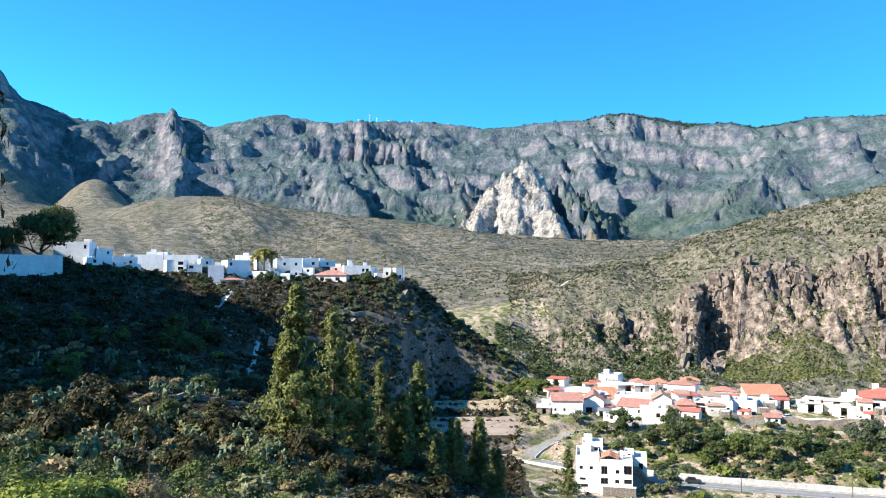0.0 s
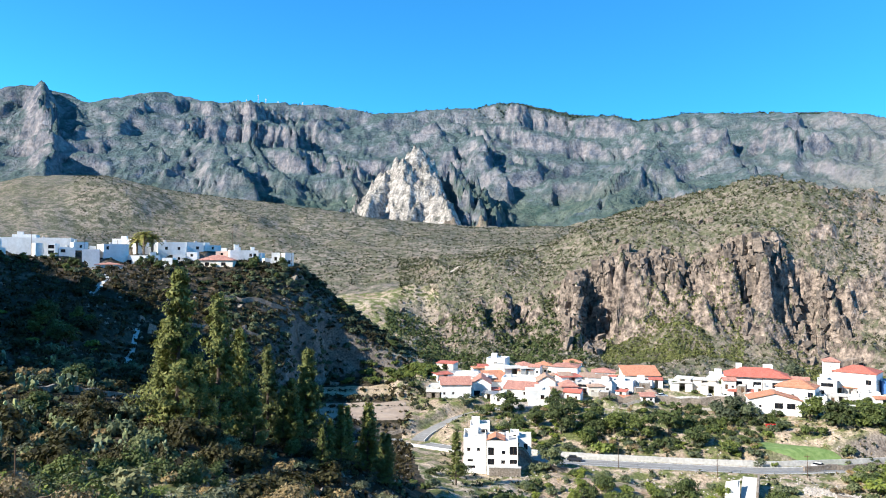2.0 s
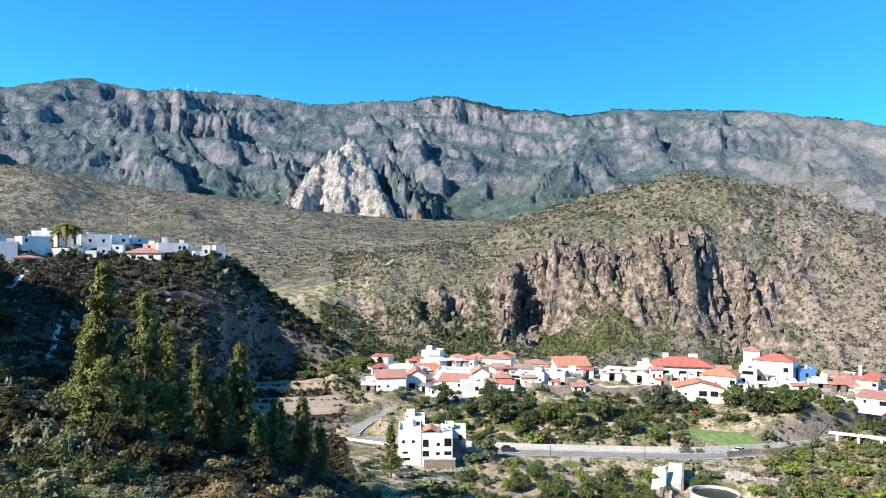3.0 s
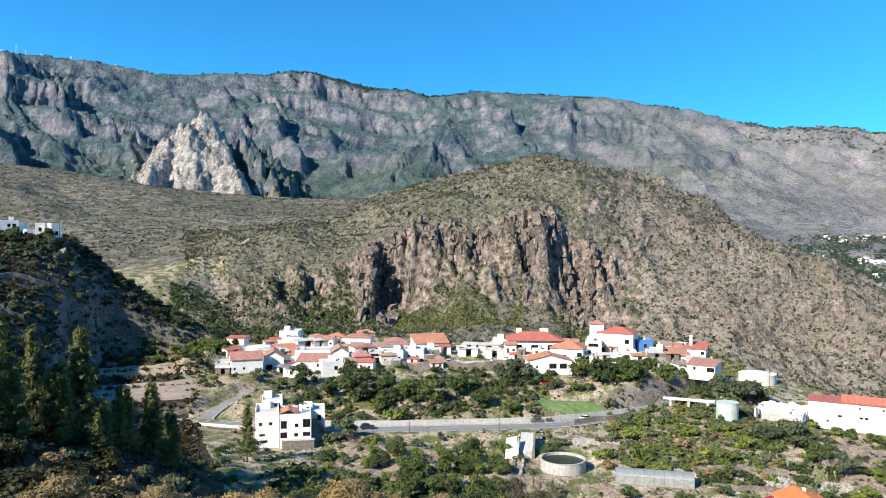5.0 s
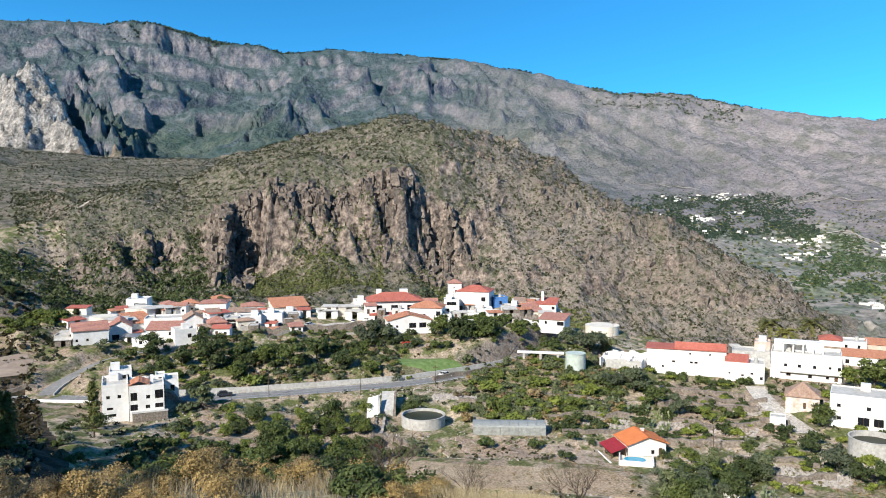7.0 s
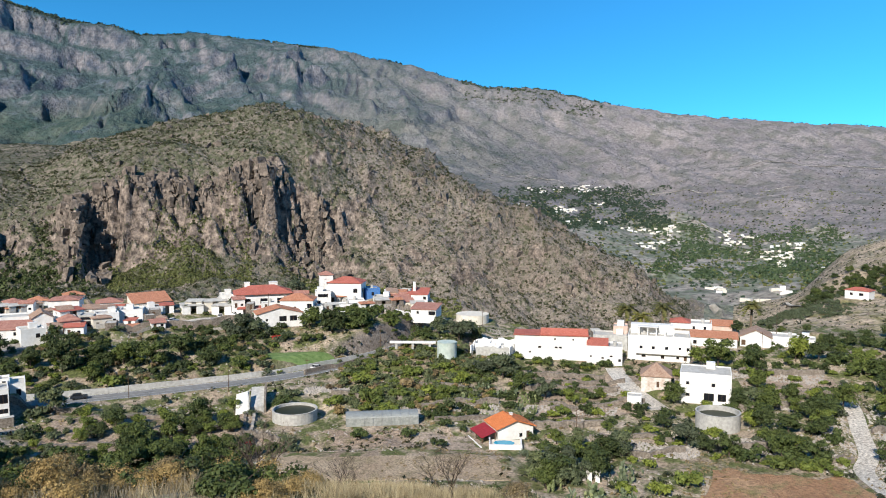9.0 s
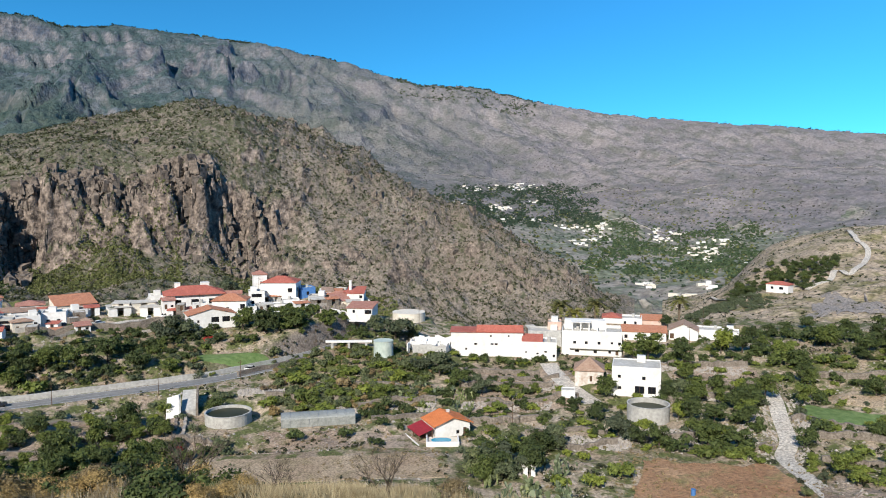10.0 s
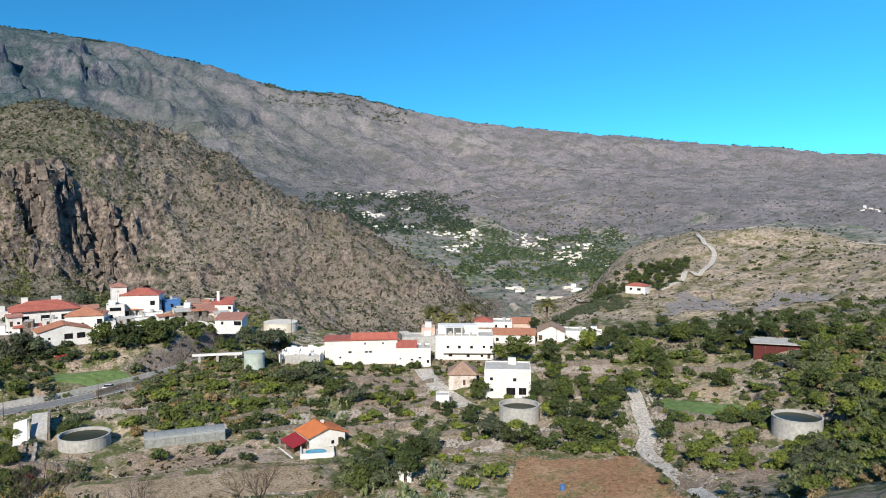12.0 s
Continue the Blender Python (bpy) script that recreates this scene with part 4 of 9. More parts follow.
def roof_mesh(kind, w, d, z, rise, over=0.35, thick=0.16):
    """Pitched roofs as solid sheets: hip, gable_x (ridge along x), gable_y (ridge along y), shed (high at the back), shed_front (high in front)."""
    bm = bmesh.new()
    X, Y = w / 2 + over, d / 2 + over
    if kind == "hip":
        k = min(X, Y)
        lo = [(-X, -Y), (X, -Y), (X, Y), (-X, Y)]
        ridge = ((-X + k, 0), (X - k, 0)) if X >= Y else ((0, -Y + k), (0, Y - k))
        for dz, flip in ((thick, False), (0, True)):
            v = [bm.verts.new((x, y, z + dz)) for x, y in lo]
            a, b = (bm.verts.new((x, y, z + rise + dz)) for x, y in ridge)
            if abs(X - Y) < 0.05:
                b = a
            fs = [(v[0], v[1], b, a), (v[1], v[2], b), (v[2], v[3], a, b), (v[3], v[0], a)] if X >= Y else [(v[0], v[1], a), (v[1], v[2], b, a), (v[2], v[3], b), (v[3], v[0], a, b)]
            for f in fs:
                f = tuple(dict.fromkeys(f))
                bm.faces.new(f[::-1] if flip else f)
            if flip:
                low = v
            else:
                high = v
        for i in range(4):
            bm.faces.new((low[i], low[(i + 1) % 4], high[(i + 1) % 4], high[i]))
    else:
        if kind == "gable_x":
            prof = [(-Y, 0), (0, rise), (Y, 0)]
        elif kind == "gable_y":
            prof = [(-X, 0), (0, rise), (X, 0)]
        elif kind == "shed":
            prof = [(-Y, 0), (Y, rise)]
        else:
            prof = [(-Y, rise), (Y, 0)]
        L = Y if kind == "gable_y" else X
        pt = (lambda s, q, h: (q, s, h)) if kind == "gable_y" else (lambda s, q, h: (s, q, h))
        rows = []
        for s in (-L, L):
            rows.append([bm.verts.new(pt(s, q, z + h + thick)) for q, h in prof] + [bm.verts.new(pt(s, q, z + h)) for q, h in prof[::-1]])
        n = len(rows[0])
        for i in range(n):
            j = (i + 1) % n
            bm.faces.new((rows[0][i], rows[0][j], rows[1][j], rows[1][i]))
        bm.faces.new(rows[0][::-1])
        bm.faces.new(rows[1])
        bmesh.ops.recalc_face_normals(bm, faces=bm.faces)
    return bm


def house(name, label, bearing, distance, z, w, d, h, turn=0.0, roof="flat", rise=1.2, front=(), right=(), left=(), walls="white",
          tiles="red_tile", parapet=0.45, chimneys=(), deep=2.5, group="", over=0.35):
    """A rendered house whose front faces the camera's hill. Openings: (u of the middle, sill height, width, height[, kind])."""
    x, y = polar(bearing, distance + d / 2)
    at = pose(x, y, z, 0, 0, -bearing + turn)
    ob = root(name, label, "house", group, at)
    bm = bmesh.new()
    X, Y = w / 2, d / 2
    sides = ((Vector((-X, -Y, 0)), Vector((1, 0, 0)), Vector((0, -1, 0)), w, front), (Vector((X, -Y, 0)), Vector((0, 1, 0)), Vector((1, 0, 0)), d, right),
             (Vector((X, Y, 0)), Vector((-1, 0, 0)), Vector((0, 1, 0)), w, ()), (Vector((-X, Y, 0)), Vector((0, -1, 0)), Vector((-1, 0, 0)), d, left))
    top = h + (parapet if roof == "flat" else 0)
    for corner, along, out, length, holes in sides:
        rects = []
        for o in holes:
            wide, tall = min(o[2], length - 0.5), min(o[3], h - 0.35)
            o = (o[0], min(o[1], h - 0.2 - tall), wide, tall, *o[4:])
            u0 = min(max(length / 2 + o[0] - wide / 2, 0.2), length - 0.2 - wide)
            rects.append((u0, o[1], u0 + o[2], o[1] + o[3]))
            window(ob, corner, along, out, u0, o[1], o[2], o[3], o[4] if len(o) > 4 else "window")
        panel(bm, corner, along, out, length, -deep, top, rects)
    if roof == "flat":
        t = 0.22
        for x0, y0, x1, y1 in ((-X, -Y, X, -Y + t), (-X, Y - t, X, Y), (-X, -Y + t, -X + t, Y - t), (X - t, -Y + t, X, Y - t)):
            a, b_, c, e = (bm.verts.new(q) for q in ((x0, y0, top), (x1, y0, top), (x1, y1, top), (x0, y1, top)))
            bm.faces.new((a, b_, c, e))
        inner = [(-X + t, -Y + t), (X - t, -Y + t), (X - t, Y - t), (-X + t, Y - t)]
        for (ax, ay), (bx, by) in zip(inner, inner[1:] + inner[:1]):
            bm.faces.new([bm.verts.new(q) for q in ((ax, ay, h), (ax, ay, top), (bx, by, top), (bx, by, h))])
    elif roof in ("gable_x", "gable_y"):
        if roof == "gable_x":
            for s in (-X, X):
                f = [bm.verts.new(q) for q in ((s, -Y, h), (s, Y, h), (s, 0, h + rise * Y / (Y + over)))]
                bm.faces.new(f if s > 0 else f[::-1])
        else:
            for s in (-Y, Y):
                f = [bm.verts.new(q) for q in ((-X, s, h), (X, s, h), (0, s, h + rise * X / (X + over)))]
                bm.faces.new(f if s < 0 else f[::-1])
    elif roof in ("shed", "shed_front"):
        hi, lo = (Y, -Y) if roof == "shed" else (-Y, Y)
        bm.faces.new([bm.verts.new(q) for q in ((-X, hi, h), (X, hi, h), (X, hi, h + rise), (-X, hi, h + rise))])
        for s in (-X, X):
            bm.faces.new([bm.verts.new(q) for q in ((s, lo, h), (s, hi, h), (s, hi, h + rise))])
    part("wall", bm, walls, ob)
    if roof == "flat":
        bm = bmesh.new()
        box(bm, -X + 0.225, -Y + 0.225, h - 0.2, X - 0.225, Y - 0.225, h + 0.02)
        part("roof", bm, "deck", ob, "flat roof deck")
    else:
        part("roof", roof_mesh(roof, w, d, h - 0.02, rise, over), tiles, ob)
    for cx, cy, cw, ch in chimneys:
        bm = bmesh.new()
        base = h + (0 if roof == "flat" else rise * 0.35)
        box(bm, cx - cw / 2, cy - cw / 2, base - 0.6, cx + cw / 2, cy + cw / 2, base + ch)
        box(bm, cx - cw / 2 - 0.08, cy - cw / 2 - 0.08, base + ch, cx + cw / 2 + 0.08, cy + cw / 2 + 0.08, base + ch + 0.14)
        part("chimney", bm, "white", ob)
    return ob


def wing(parent, name, x0, y0, x1, y1, z0, z1, mat="white"):
    bm = bmesh.new()
    box(bm, x0, y0, z0, x1, y1, z1)
    return part(name, bm, mat, parent)


# ---------------------------------------------------------------- houses: bearing, distance of the front, ground height, width, depth, wall height
HOUSES = []


def planned(*args, **kw):
    HOUSES.append((args, kw))
    b, r, z, w, d = args[2:7]
    x, y = polar(b, r + d / 2)
    PADS.append((x, y, w / 2 + 0.8, d / 2 + 0.8, -b + kw.get("turn", 0), z, 4.0))


# the hamlet under the cliff
planned("white_house", "long white hamlet house with a red tiled roof", 9.27, 254.0, -4.1, 10.2, 9.0, 4.4, roof="gable_x", rise=2.2, front=((-4, 1.2, 0.7, 0.8), (-1, 1.2, 0.7, 0.8)), turn=6, group="houses of the hamlet")
planned("white_house", "white gabled house with a red tiled roof and dark porch", 11.29, 262.0, -4.8, 6.8, 12.0, 4.2, roof="gable_y", rise=2.2, front=((-1.5, 0.2, 2.2, 1.8), (1.6, 0.2, 1.8, 1.8)), turn=0, group="houses of the hamlet")
planned("white_house", "low house with a broad orange tiled roof", 12.33, 274.0, -4.2, 8.2, 10.0, 2.8, roof="shed", rise=2.6, tiles="orange_tile", turn=14, group="houses of the hamlet")
planned("white_house", "flat white upper house behind the red roofs", 14.24, 270.0, -4.3, 12.3, 9.0, 4.4, front=((-3, 2.6, 0.9, 1.0),), turn=-7, group="houses of the hamlet")
planned("white_house", "house with a long red lean-to roof", 14.32, 258.0, -4.3, 11.0, 6.0, 2.7, roof="shed", rise=1.9, front=((-3.5, 0.3, 1.6, 1.9, "door"), (2, 0.9, 1.0, 1.1)), turn=-15, group="houses of the hamlet")
planned("white_house", "white cube house with one dark window", 15.50, 250.0, -5.5, 6.6, 7.0, 4.6, front=((1.2, 2.2, 1.2, 1.3),), turn=11, group="houses of the hamlet")
planned("white_house", "white gabled house with a small balcony", 16.16, 262.0, -3.7, 6.0, 9.0, 4.3, roof="gable_y", rise=2.0, tiles="old_tile", front=((-1, 0.8, 0.7, 1.3), (1.4, 0.8, 0.7, 1.3)), turn=4, group="houses of the hamlet")
planned("white_house", "white two-window upper house with red roof edges", 17.70, 285.0, -2.3, 9.7, 9.0, 5.1, roof="hip", rise=1.1, front=((-1.6, 2.2, 1.0, 1.0), (1.6, 2.2, 1.0, 1.0)), turn=-10, group="houses of the hamlet")
planned("stone_cottage", "small pink stone cottage with a red hip roof", 17.82, 256.0, -3.6, 5.7, 6.0, 3.7, roof="hip", rise=1.9, walls="pink", front=((0, 0.9, 0.9, 1.2),), turn=9, group="houses of the hamlet")
planned("white_house", "grey open shed with dark bays", 19.04, 262.0, -3.2, 4.5, 7.0, 3.5, walls="concrete", front=((0, 0.2, 3.4, 1.8), (0, 2.5, 3.2, 0.9)), turn=-12, group="houses of the hamlet")
planned("white_house", "low white house beside a leafy tree", 20.19, 264.0, -3.2, 6.9, 8.0, 3.5, front=((2.0, 0.8, 1.0, 1.1),), turn=6, group="houses of the hamlet")
planned("white_house", "white house with a low red roof under the hill", 20.43, 292.0, -2.9, 8.7, 8.0, 3.1, roof="hip", rise=1.3, turn=0, group="houses of the hamlet")
planned("white_house", "long house under a wide faded red roof", 23.03, 285.0, -2.7, 13.1, 9.0, 3.2, roof="shed", rise=2.6, tiles="orange_tile", walls="cream", front=((4.5, 0.3, 1.5, 1.6), (-2, 0.3, 2.5, 1.6)), turn=14, group="houses of the hamlet")
planned("white_house", "small bluish white house by the car park", 21.89, 270.0, -3.5, 7.3, 7.0, 3.6, front=((-1.6, 0.8, 1.0, 1.0), (1.4, 0.8, 1.0, 1.0)), turn=-7, group="houses of the hamlet")
planned("white_house", "small white house on a terrace behind the reservoirs", 12.56, 305.0, -0.7, 7.6, 8.0, 3.6, front=((0, 1.2, 1.6, 1.2),), turn=-15, group="houses of the hamlet")
planned("white_house", "white house with a pale red roof at the hamlet edge", 14.55, 300.0, -1.7, 5.6, 7.0, 2.7, roof="hip", rise=1.3, turn=11, group="houses of the hamlet")
planned("tavern", "white tavern with a broad red hip roof and twin chimneys", 30.99, 278.0, -0.9, 19.3, 11.0, 3.8, roof="hip", rise=2.6, over=1.0, front=((-6, 0.3, 2.6, 1.9), (0, 0.3, 2.6, 1.9), (6, 0.3, 2.6, 1.9)), chimneys=((-5.5, 2.0, 1.9, 2.6), (4, 2.5, 3.0, 2.4)), turn=4, group="houses of the hamlet")
planned("white_house", "white house with a faded orange hip roof", 33.62, 262.0, -2.3, 11.4, 9.0, 4.7, roof="hip", rise=1.9, tiles="orange_tile", front=((-5, 0.3, 1.0, 2.0, "door"), (-0.5, 1.6, 0.9, 1.0), (4.5, 2.0, 1.6, 1.6)), turn=-10, group="houses of the hamlet")
planned("white_house", "white cottage with an orange roof and shaded porch", 32.08, 247.0, -4.1, 14.5, 8.0, 4.5, roof="gable_y", rise=2.0, tiles="orange_tile", front=((-4.2, 2.2, 0.7, 0.8), (1.0, 2.0, 2.4, 1.7), (4.4, 2.0, 2.4, 1.7)), turn=9, group="houses of the hamlet")
planned("villa", "tall white villa with red hip roof", 37.27, 282.0, -2.5, 12.8, 10.0, 8.2, roof="hip", rise=2.0, front=((-4.4, 0.8, 1.3, 2.0, "door"), (0.5, 1.2, 1.3, 1.2), (4.2, 4.6, 1.6, 1.6)), right=((-2, 4.6, 1.4, 1.6), (2, 4.6, 1.4, 1.6)), turn=-12, group="houses of the hamlet")
planned("villa_tower", "white stair tower with a small red hip roof", 35.68, 285.0, -0.6, 4.8, 5.5, 9.2, roof="hip", rise=1.3, front=((0, 2.2, 0.9, 1.2), (0.4, 5.6, 0.9, 1.0)), turn=6, group="houses of the hamlet")
planned("white_house", "white balcony house below the villa", 35.45, 276.0, -2.2, 5.7, 6.0, 5.4, front=((-1.4, 0.8, 1.0, 1.6), (1.2, 0.8, 0.8, 1.0), (0, 3.6, 3.6, 1.2)), turn=0, group="houses of the hamlet")
planned("blue_house", "house side painted deep blue", 39.06, 285.0, -0.9, 5.8, 7.0, 3.8, walls="blue_wall", front=((0, 1.4, 1.0, 1.3),), turn=14, group="houses of the hamlet")
planned("white_house", "white house with a red roof and a tall mast chimney", 42.89, 272.0, -0.3, 6.1, 7.0, 2.8, roof="shed", rise=1.6, front=((2.0, 1.0, 1.1, 1.1),), chimneys=((-2.2, 0, 0.9, 3.6),), turn=-7, group="houses of the hamlet")
planned("white_house", "low white house under a wide red roof", 43.34, 256.0, -2.7, 8.9, 8.0, 2.2, roof="shed", rise=1.2, front=((3.8, 0.3, 2.4, 1.4), (-2, 0.6, 0.8, 1.0)), turn=-15, group="houses of the hamlet")
planned("white_house", "small house with a pale red roof", 41.61, 268.0, -0.8, 6.1, 7.0, 1.2, roof="shed", rise=1.7, walls="cream", turn=11, group="houses of the hamlet")
planned("white_house", "low white outbuildings on rubble terraces", 37.31, 268.0, -2.4, 6.3, 6.0, 1.8, front=((0, 0.3, 1.6, 1.5),), turn=4, group="houses of the hamlet")
planned("white_house", "low grey outbuilding on rubble terraces", 39.93, 276.0, -0.3, 5.9, 6.0, 1.2, walls="concrete", turn=-10, group="houses of the hamlet")
planned("white_house", "white outbuilding beside a parking terrace", 28.61, 284.0, -1.9, 6.5, 7.0, 3.9, front=((0.6, 0.4, 1.8, 1.6),), turn=9, group="houses of the hamlet")
planned("white_house", "low pale shed at the hamlet edge", 7.68, 258.0, -4.1, 4.4, 6.0, 2.5, walls="concrete", turn=-12, group="houses of the hamlet")
planned("white_house", "small house with an orange roof behind the row", 18.16, 300.0, 1.0, 6.7, 6.0, 1.6, roof="hip", rise=1.2, tiles="orange_tile", turn=6, group="houses of the hamlet")
planned("white_house", "small house with a faded roof under the hill", 16.01, 298.0, -0.7, 6.1, 6.0, 2.2, roof="hip", rise=1.4, tiles="orange_tile", turn=0, group="houses of the hamlet")
planned("white_house", "white garage with a dark door", 23.23, 276.0, -2.8, 5.4, 6.0, 2.5, front=((0, 0.1, 2.6, 1.9, "door"),), turn=14, group="houses of the hamlet")
planned("white_house", "white lean-to behind the gabled house", 17.06, 266.0, -4.4, 2.7, 6.0, 3.5, turn=-7, group="houses of the hamlet")
planned("white_house", "low white yard house with a flat roof", 12.73, 252.0, -5.2, 5.4, 5.0, 1.8, front=((0, 0.4, 1.0, 1.2),), turn=-15, group="houses of the hamlet")
planned("white_house", "low white annex of the tavern", 33.19, 280.0, -1.4, 2.9, 5.0, 2.1, turn=11, group="houses of the hamlet")
planned("white_house", "white terrace house on the rubble slope", 37.94, 274.0, -2.0, 6.0, 6.0, 2.0, front=((-1, 0.4, 1.2, 1.3),), turn=4, group="houses of the hamlet")
planned("white_house", "small white hut on the rubble slope", 40.50, 270.0, -1.3, 3.5, 5.0, 1.1, turn=-10, group="houses of the hamlet")
planned("white_house", "white shed below the villa", 34.86, 262.0, -2.9, 4.7, 5.0, 2.7, front=((0, 0.3, 1.6, 1.6),), turn=9, group="houses of the hamlet")

# annexes, sheds and covered yards that crowd between the houses of the hamlet
_yard = random.Random(31)
_kinds = (("white_house", "low white annex with a flat grey roof", dict(roof="flat", parapet=0.2)), ("white_house", "small white house with a faded tiled roof", dict(roof="shed", rise=0.9, tiles="old_tile")),
          ("white_house", "narrow white house with a pale red roof", dict(roof="gable_x", rise=0.9)), ("stone_shed", "rough stone shed with a pale flat roof", dict(roof="flat", parapet=0.1, walls="stone")),
          ("white_house", "cream annex with a brown tiled roof", dict(roof="hip", rise=0.8, tiles="old_tile", walls="cream")), ("white_house", "plain concrete annex with a dark doorway", dict(roof="flat", parapet=0.3, walls="concrete")))
_tries = 0
for b0, b1, r0, r1, z0, n in ((9.0, 24.0, 250, 300, -4.2, 26), (29.0, 42.0, 266, 292, -1.6, 14)):
    made_ = 0
    while made_ < n and _tries < 4000:
        _tries += 1
        b, r, w, d = _yard.uniform(b0, b1), _yard.uniform(r0, r1), _yard.uniform(2.6, 5.6), _yard.uniform(3, 6)
        x, y = polar(b, r + d / 2)
        if any(math.hypot(x - px, y - py) < 0.38 * (w + d) / 2 + 0.62 * (hl + hw) for px, py, hl, hw, *_ in PADS):
            continue
        near_ = min(HOUSES, key=lambda hs: math.hypot(polar(hs[0][2], hs[0][3])[0] - x, polar(hs[0][2], hs[0][3])[1] - y))
        name, label, extra = _yard.choice(_kinds)
        planned(name, label, b, r, near_[0][4] + _yard.uniform(-0.3, 0.3), w, d, _yard.uniform(1.9, 3.1), front=((_yard.uniform(-0.6, 0.6), 0.1, 0.9, 1.7, "door"),) if w < 3.6 else ((-w / 4, 0.1, 0.9, 1.7, "door"), (w / 4, 0.7, 0.9, 0.8)),
                turn=_yard.uniform(-16, 16), group="houses of the hamlet", **extra)
        made_ += 1

# the white row and its neighbours
planned("white_house", "long white house with a red tiled ridge and tiny windows", 52.96, 232.0, -12.0, 22.6, 9.0, 7.6, roof="shed_front", rise=0.01, front=((-3.5, 3.6, 1.0, 0.6), (1.6, 3.6, 0.9, 0.6), (2.9, 3.6, 0.9, 0.6), (1.2, 6.2, 0.5, 0.6), (6.8, 6.2, 0.5, 0.6), (-6.5, 2.0, 0.6, 0.6)), group="houses of the white row")
planned("white_house", "white house end with a lower red tiled roof", 56.98, 229.0, -12.0, 10.6, 8.0, 5.0, front=((-0.5, 1.6, 0.7, 0.5), (2.0, 2.2, 0.8, 0.5), (4.5, 0.8, 0.8, 0.9), (-4, 2.0, 0.5, 0.5)), group="houses of the white row")
planned("white_house", "grey walled yard house with a pink roof", 57.38, 247.0, -9.0, 10.9, 8.0, 2.2, walls="concrete", front=(), group="houses of the white row")
planned("pink_house", "pink upper house behind the white row", 58.12, 252.0, -8.0, 4.6, 6.0, 3.4, walls="pink", group="houses of the white row")
planned("apartment_house", "three-storey white house with a roof terrace", 60.92, 235.0, -11.5, 18.4, 12.0, 6.8, front=((-5.2, 3.6, 0.9, 0.9), (-1.6, 3.6, 0.9, 0.9), (2.3, 3.6, 0.9, 0.9), (6.2, 3.8, 0.7, 0.7), (8.6, 3.6, 0.9, 0.9), (-4.4, 1.0, 1.2, 0.8), (1.2, 0.8, 1.0, 1.0), (5.6, 0.9, 0.8, 0.8), (7.8, 0.4, 0.9, 1.4, "door")), parapet=0.9, group="houses of the white row")
planned("white_house", "white house with a long orange red roof", 64.74, 245.0, -8.0, 13.7, 5.0, 2.8, roof="shed", rise=1.3, tiles="orange_tile", front=((-5.5, 0.6, 1.0, 1.2), (-1.5, 0.6, 1.0, 1.2), (3.2, 0.6, 1.0, 1.2)), group="houses of the white row")
planned("white_house", "white upper house with pink parapets", 63.79, 262.0, -6.7, 7.3, 8.0, 2.5, roof="flat", front=((-2, 0.9, 0.8, 1.0), (1.5, 0.9, 0.8, 1.0)), group="houses of the white row")
planned("white_house", "house with an orange roof behind the row", 65.24, 266.0, -6.4, 6.9, 5.0, 1.6, roof="shed", rise=1.2, tiles="orange_tile", walls="pink", group="houses of the white row")
planned("white_house", "pink white terrace house behind the tall house", 62.39, 262.0, -5.8, 6.2, 7.0, 2.0, roof="hip", rise=1.2, walls="white", group="houses of the white row")
planned("stone_barn", "stone barn with a white gable and brown tiled roof", 67.56, 250.0, -8.1, 9.0, 9.0, 3.0, roof="gable_y", rise=2.3, tiles="old_tile", walls="white", front=((-3.5, 0.4, 1.2, 1.7, "door"),), group="houses of the white row")
planned("white_house", "low white house with a flat roof", 69.33, 255.0, -8.3, 7.8, 8.0, 2.7, front=((2, 0.8, 0.9, 1.0),), group="houses of the white row")
planned("white_house", "low white house behind the trees", 70.79, 268.0, -9.3, 5.5, 7.0, 1.1, group="houses of the white row")
planned("stone_barn", "ruined plaster barn with a worn tiled roof", 60.79, 205.0, -12.7, 7.7, 8.0, 3.5, roof="hip", rise=3.0, tiles="old_tile", walls="old_plaster", front=((0.5, 0.6, 0.7, 1.6, "door"), (3.0, 0.4, 0.8, 1.6, "door")), group="houses of the white row")
planned("pump_house", "small white pump house", 59.25, 192.0, -13.4, 3.5, 3.5, 1.8, parapet=0.25, group="houses of the white row")
planned("white_house", "plain white two-storey house with dark windows", 64.28, 198.0, -13.7, 12.4, 10.0, 7.6, parapet=0.3, front=((-4.3, 4.8, 0.8, 0.8), (1.9, 4.6, 0.9, 0.9), (-4.2, 1.8, 0.9, 0.8), (0.9, 0.9, 2.4, 2.0), (4.0, 1.0, 2.0, 1.9)), right=((0, 3, 1, 1),), group="houses of the white row")

# the villa by the road
planned("villa", "white three-storey villa block beside the road", 10.82, 194.0, -12.8, 5.9, 11.0, 8.4, parapet=0.7, front=((-1.6, 5.6, 0.8, 0.8), (0.9, 5.6, 0.8, 0.8), (-1.2, 2.9, 1.4, 0.6), (-0.8, 1.2, 1.8, 0.7)), group="villa blocks beside the road")
planned("villa", "white villa wing with an orange tiled bay and balcony", 12.90, 193.0, -13.0, 7.9, 10.0, 8.2, parapet=0.5, front=((-2.9, 5.0, 1.5, 2.0), (-2.9, 2.6, 1.7, 1.5), (0.3, 5.3, 0.9, 0.9), (0.2, 2.9, 1.0, 0.9), (2.9, 5.2, 1.9, 2.1), (2.8, 2.9, 1.9, 1.1)), right=((-2.4, 5.2, 1.4, 1.9), (1.2, 5.2, 1.2, 1.2), (-1.0, 2.6, 1.2, 1.3)), group="villa blocks beside the road")
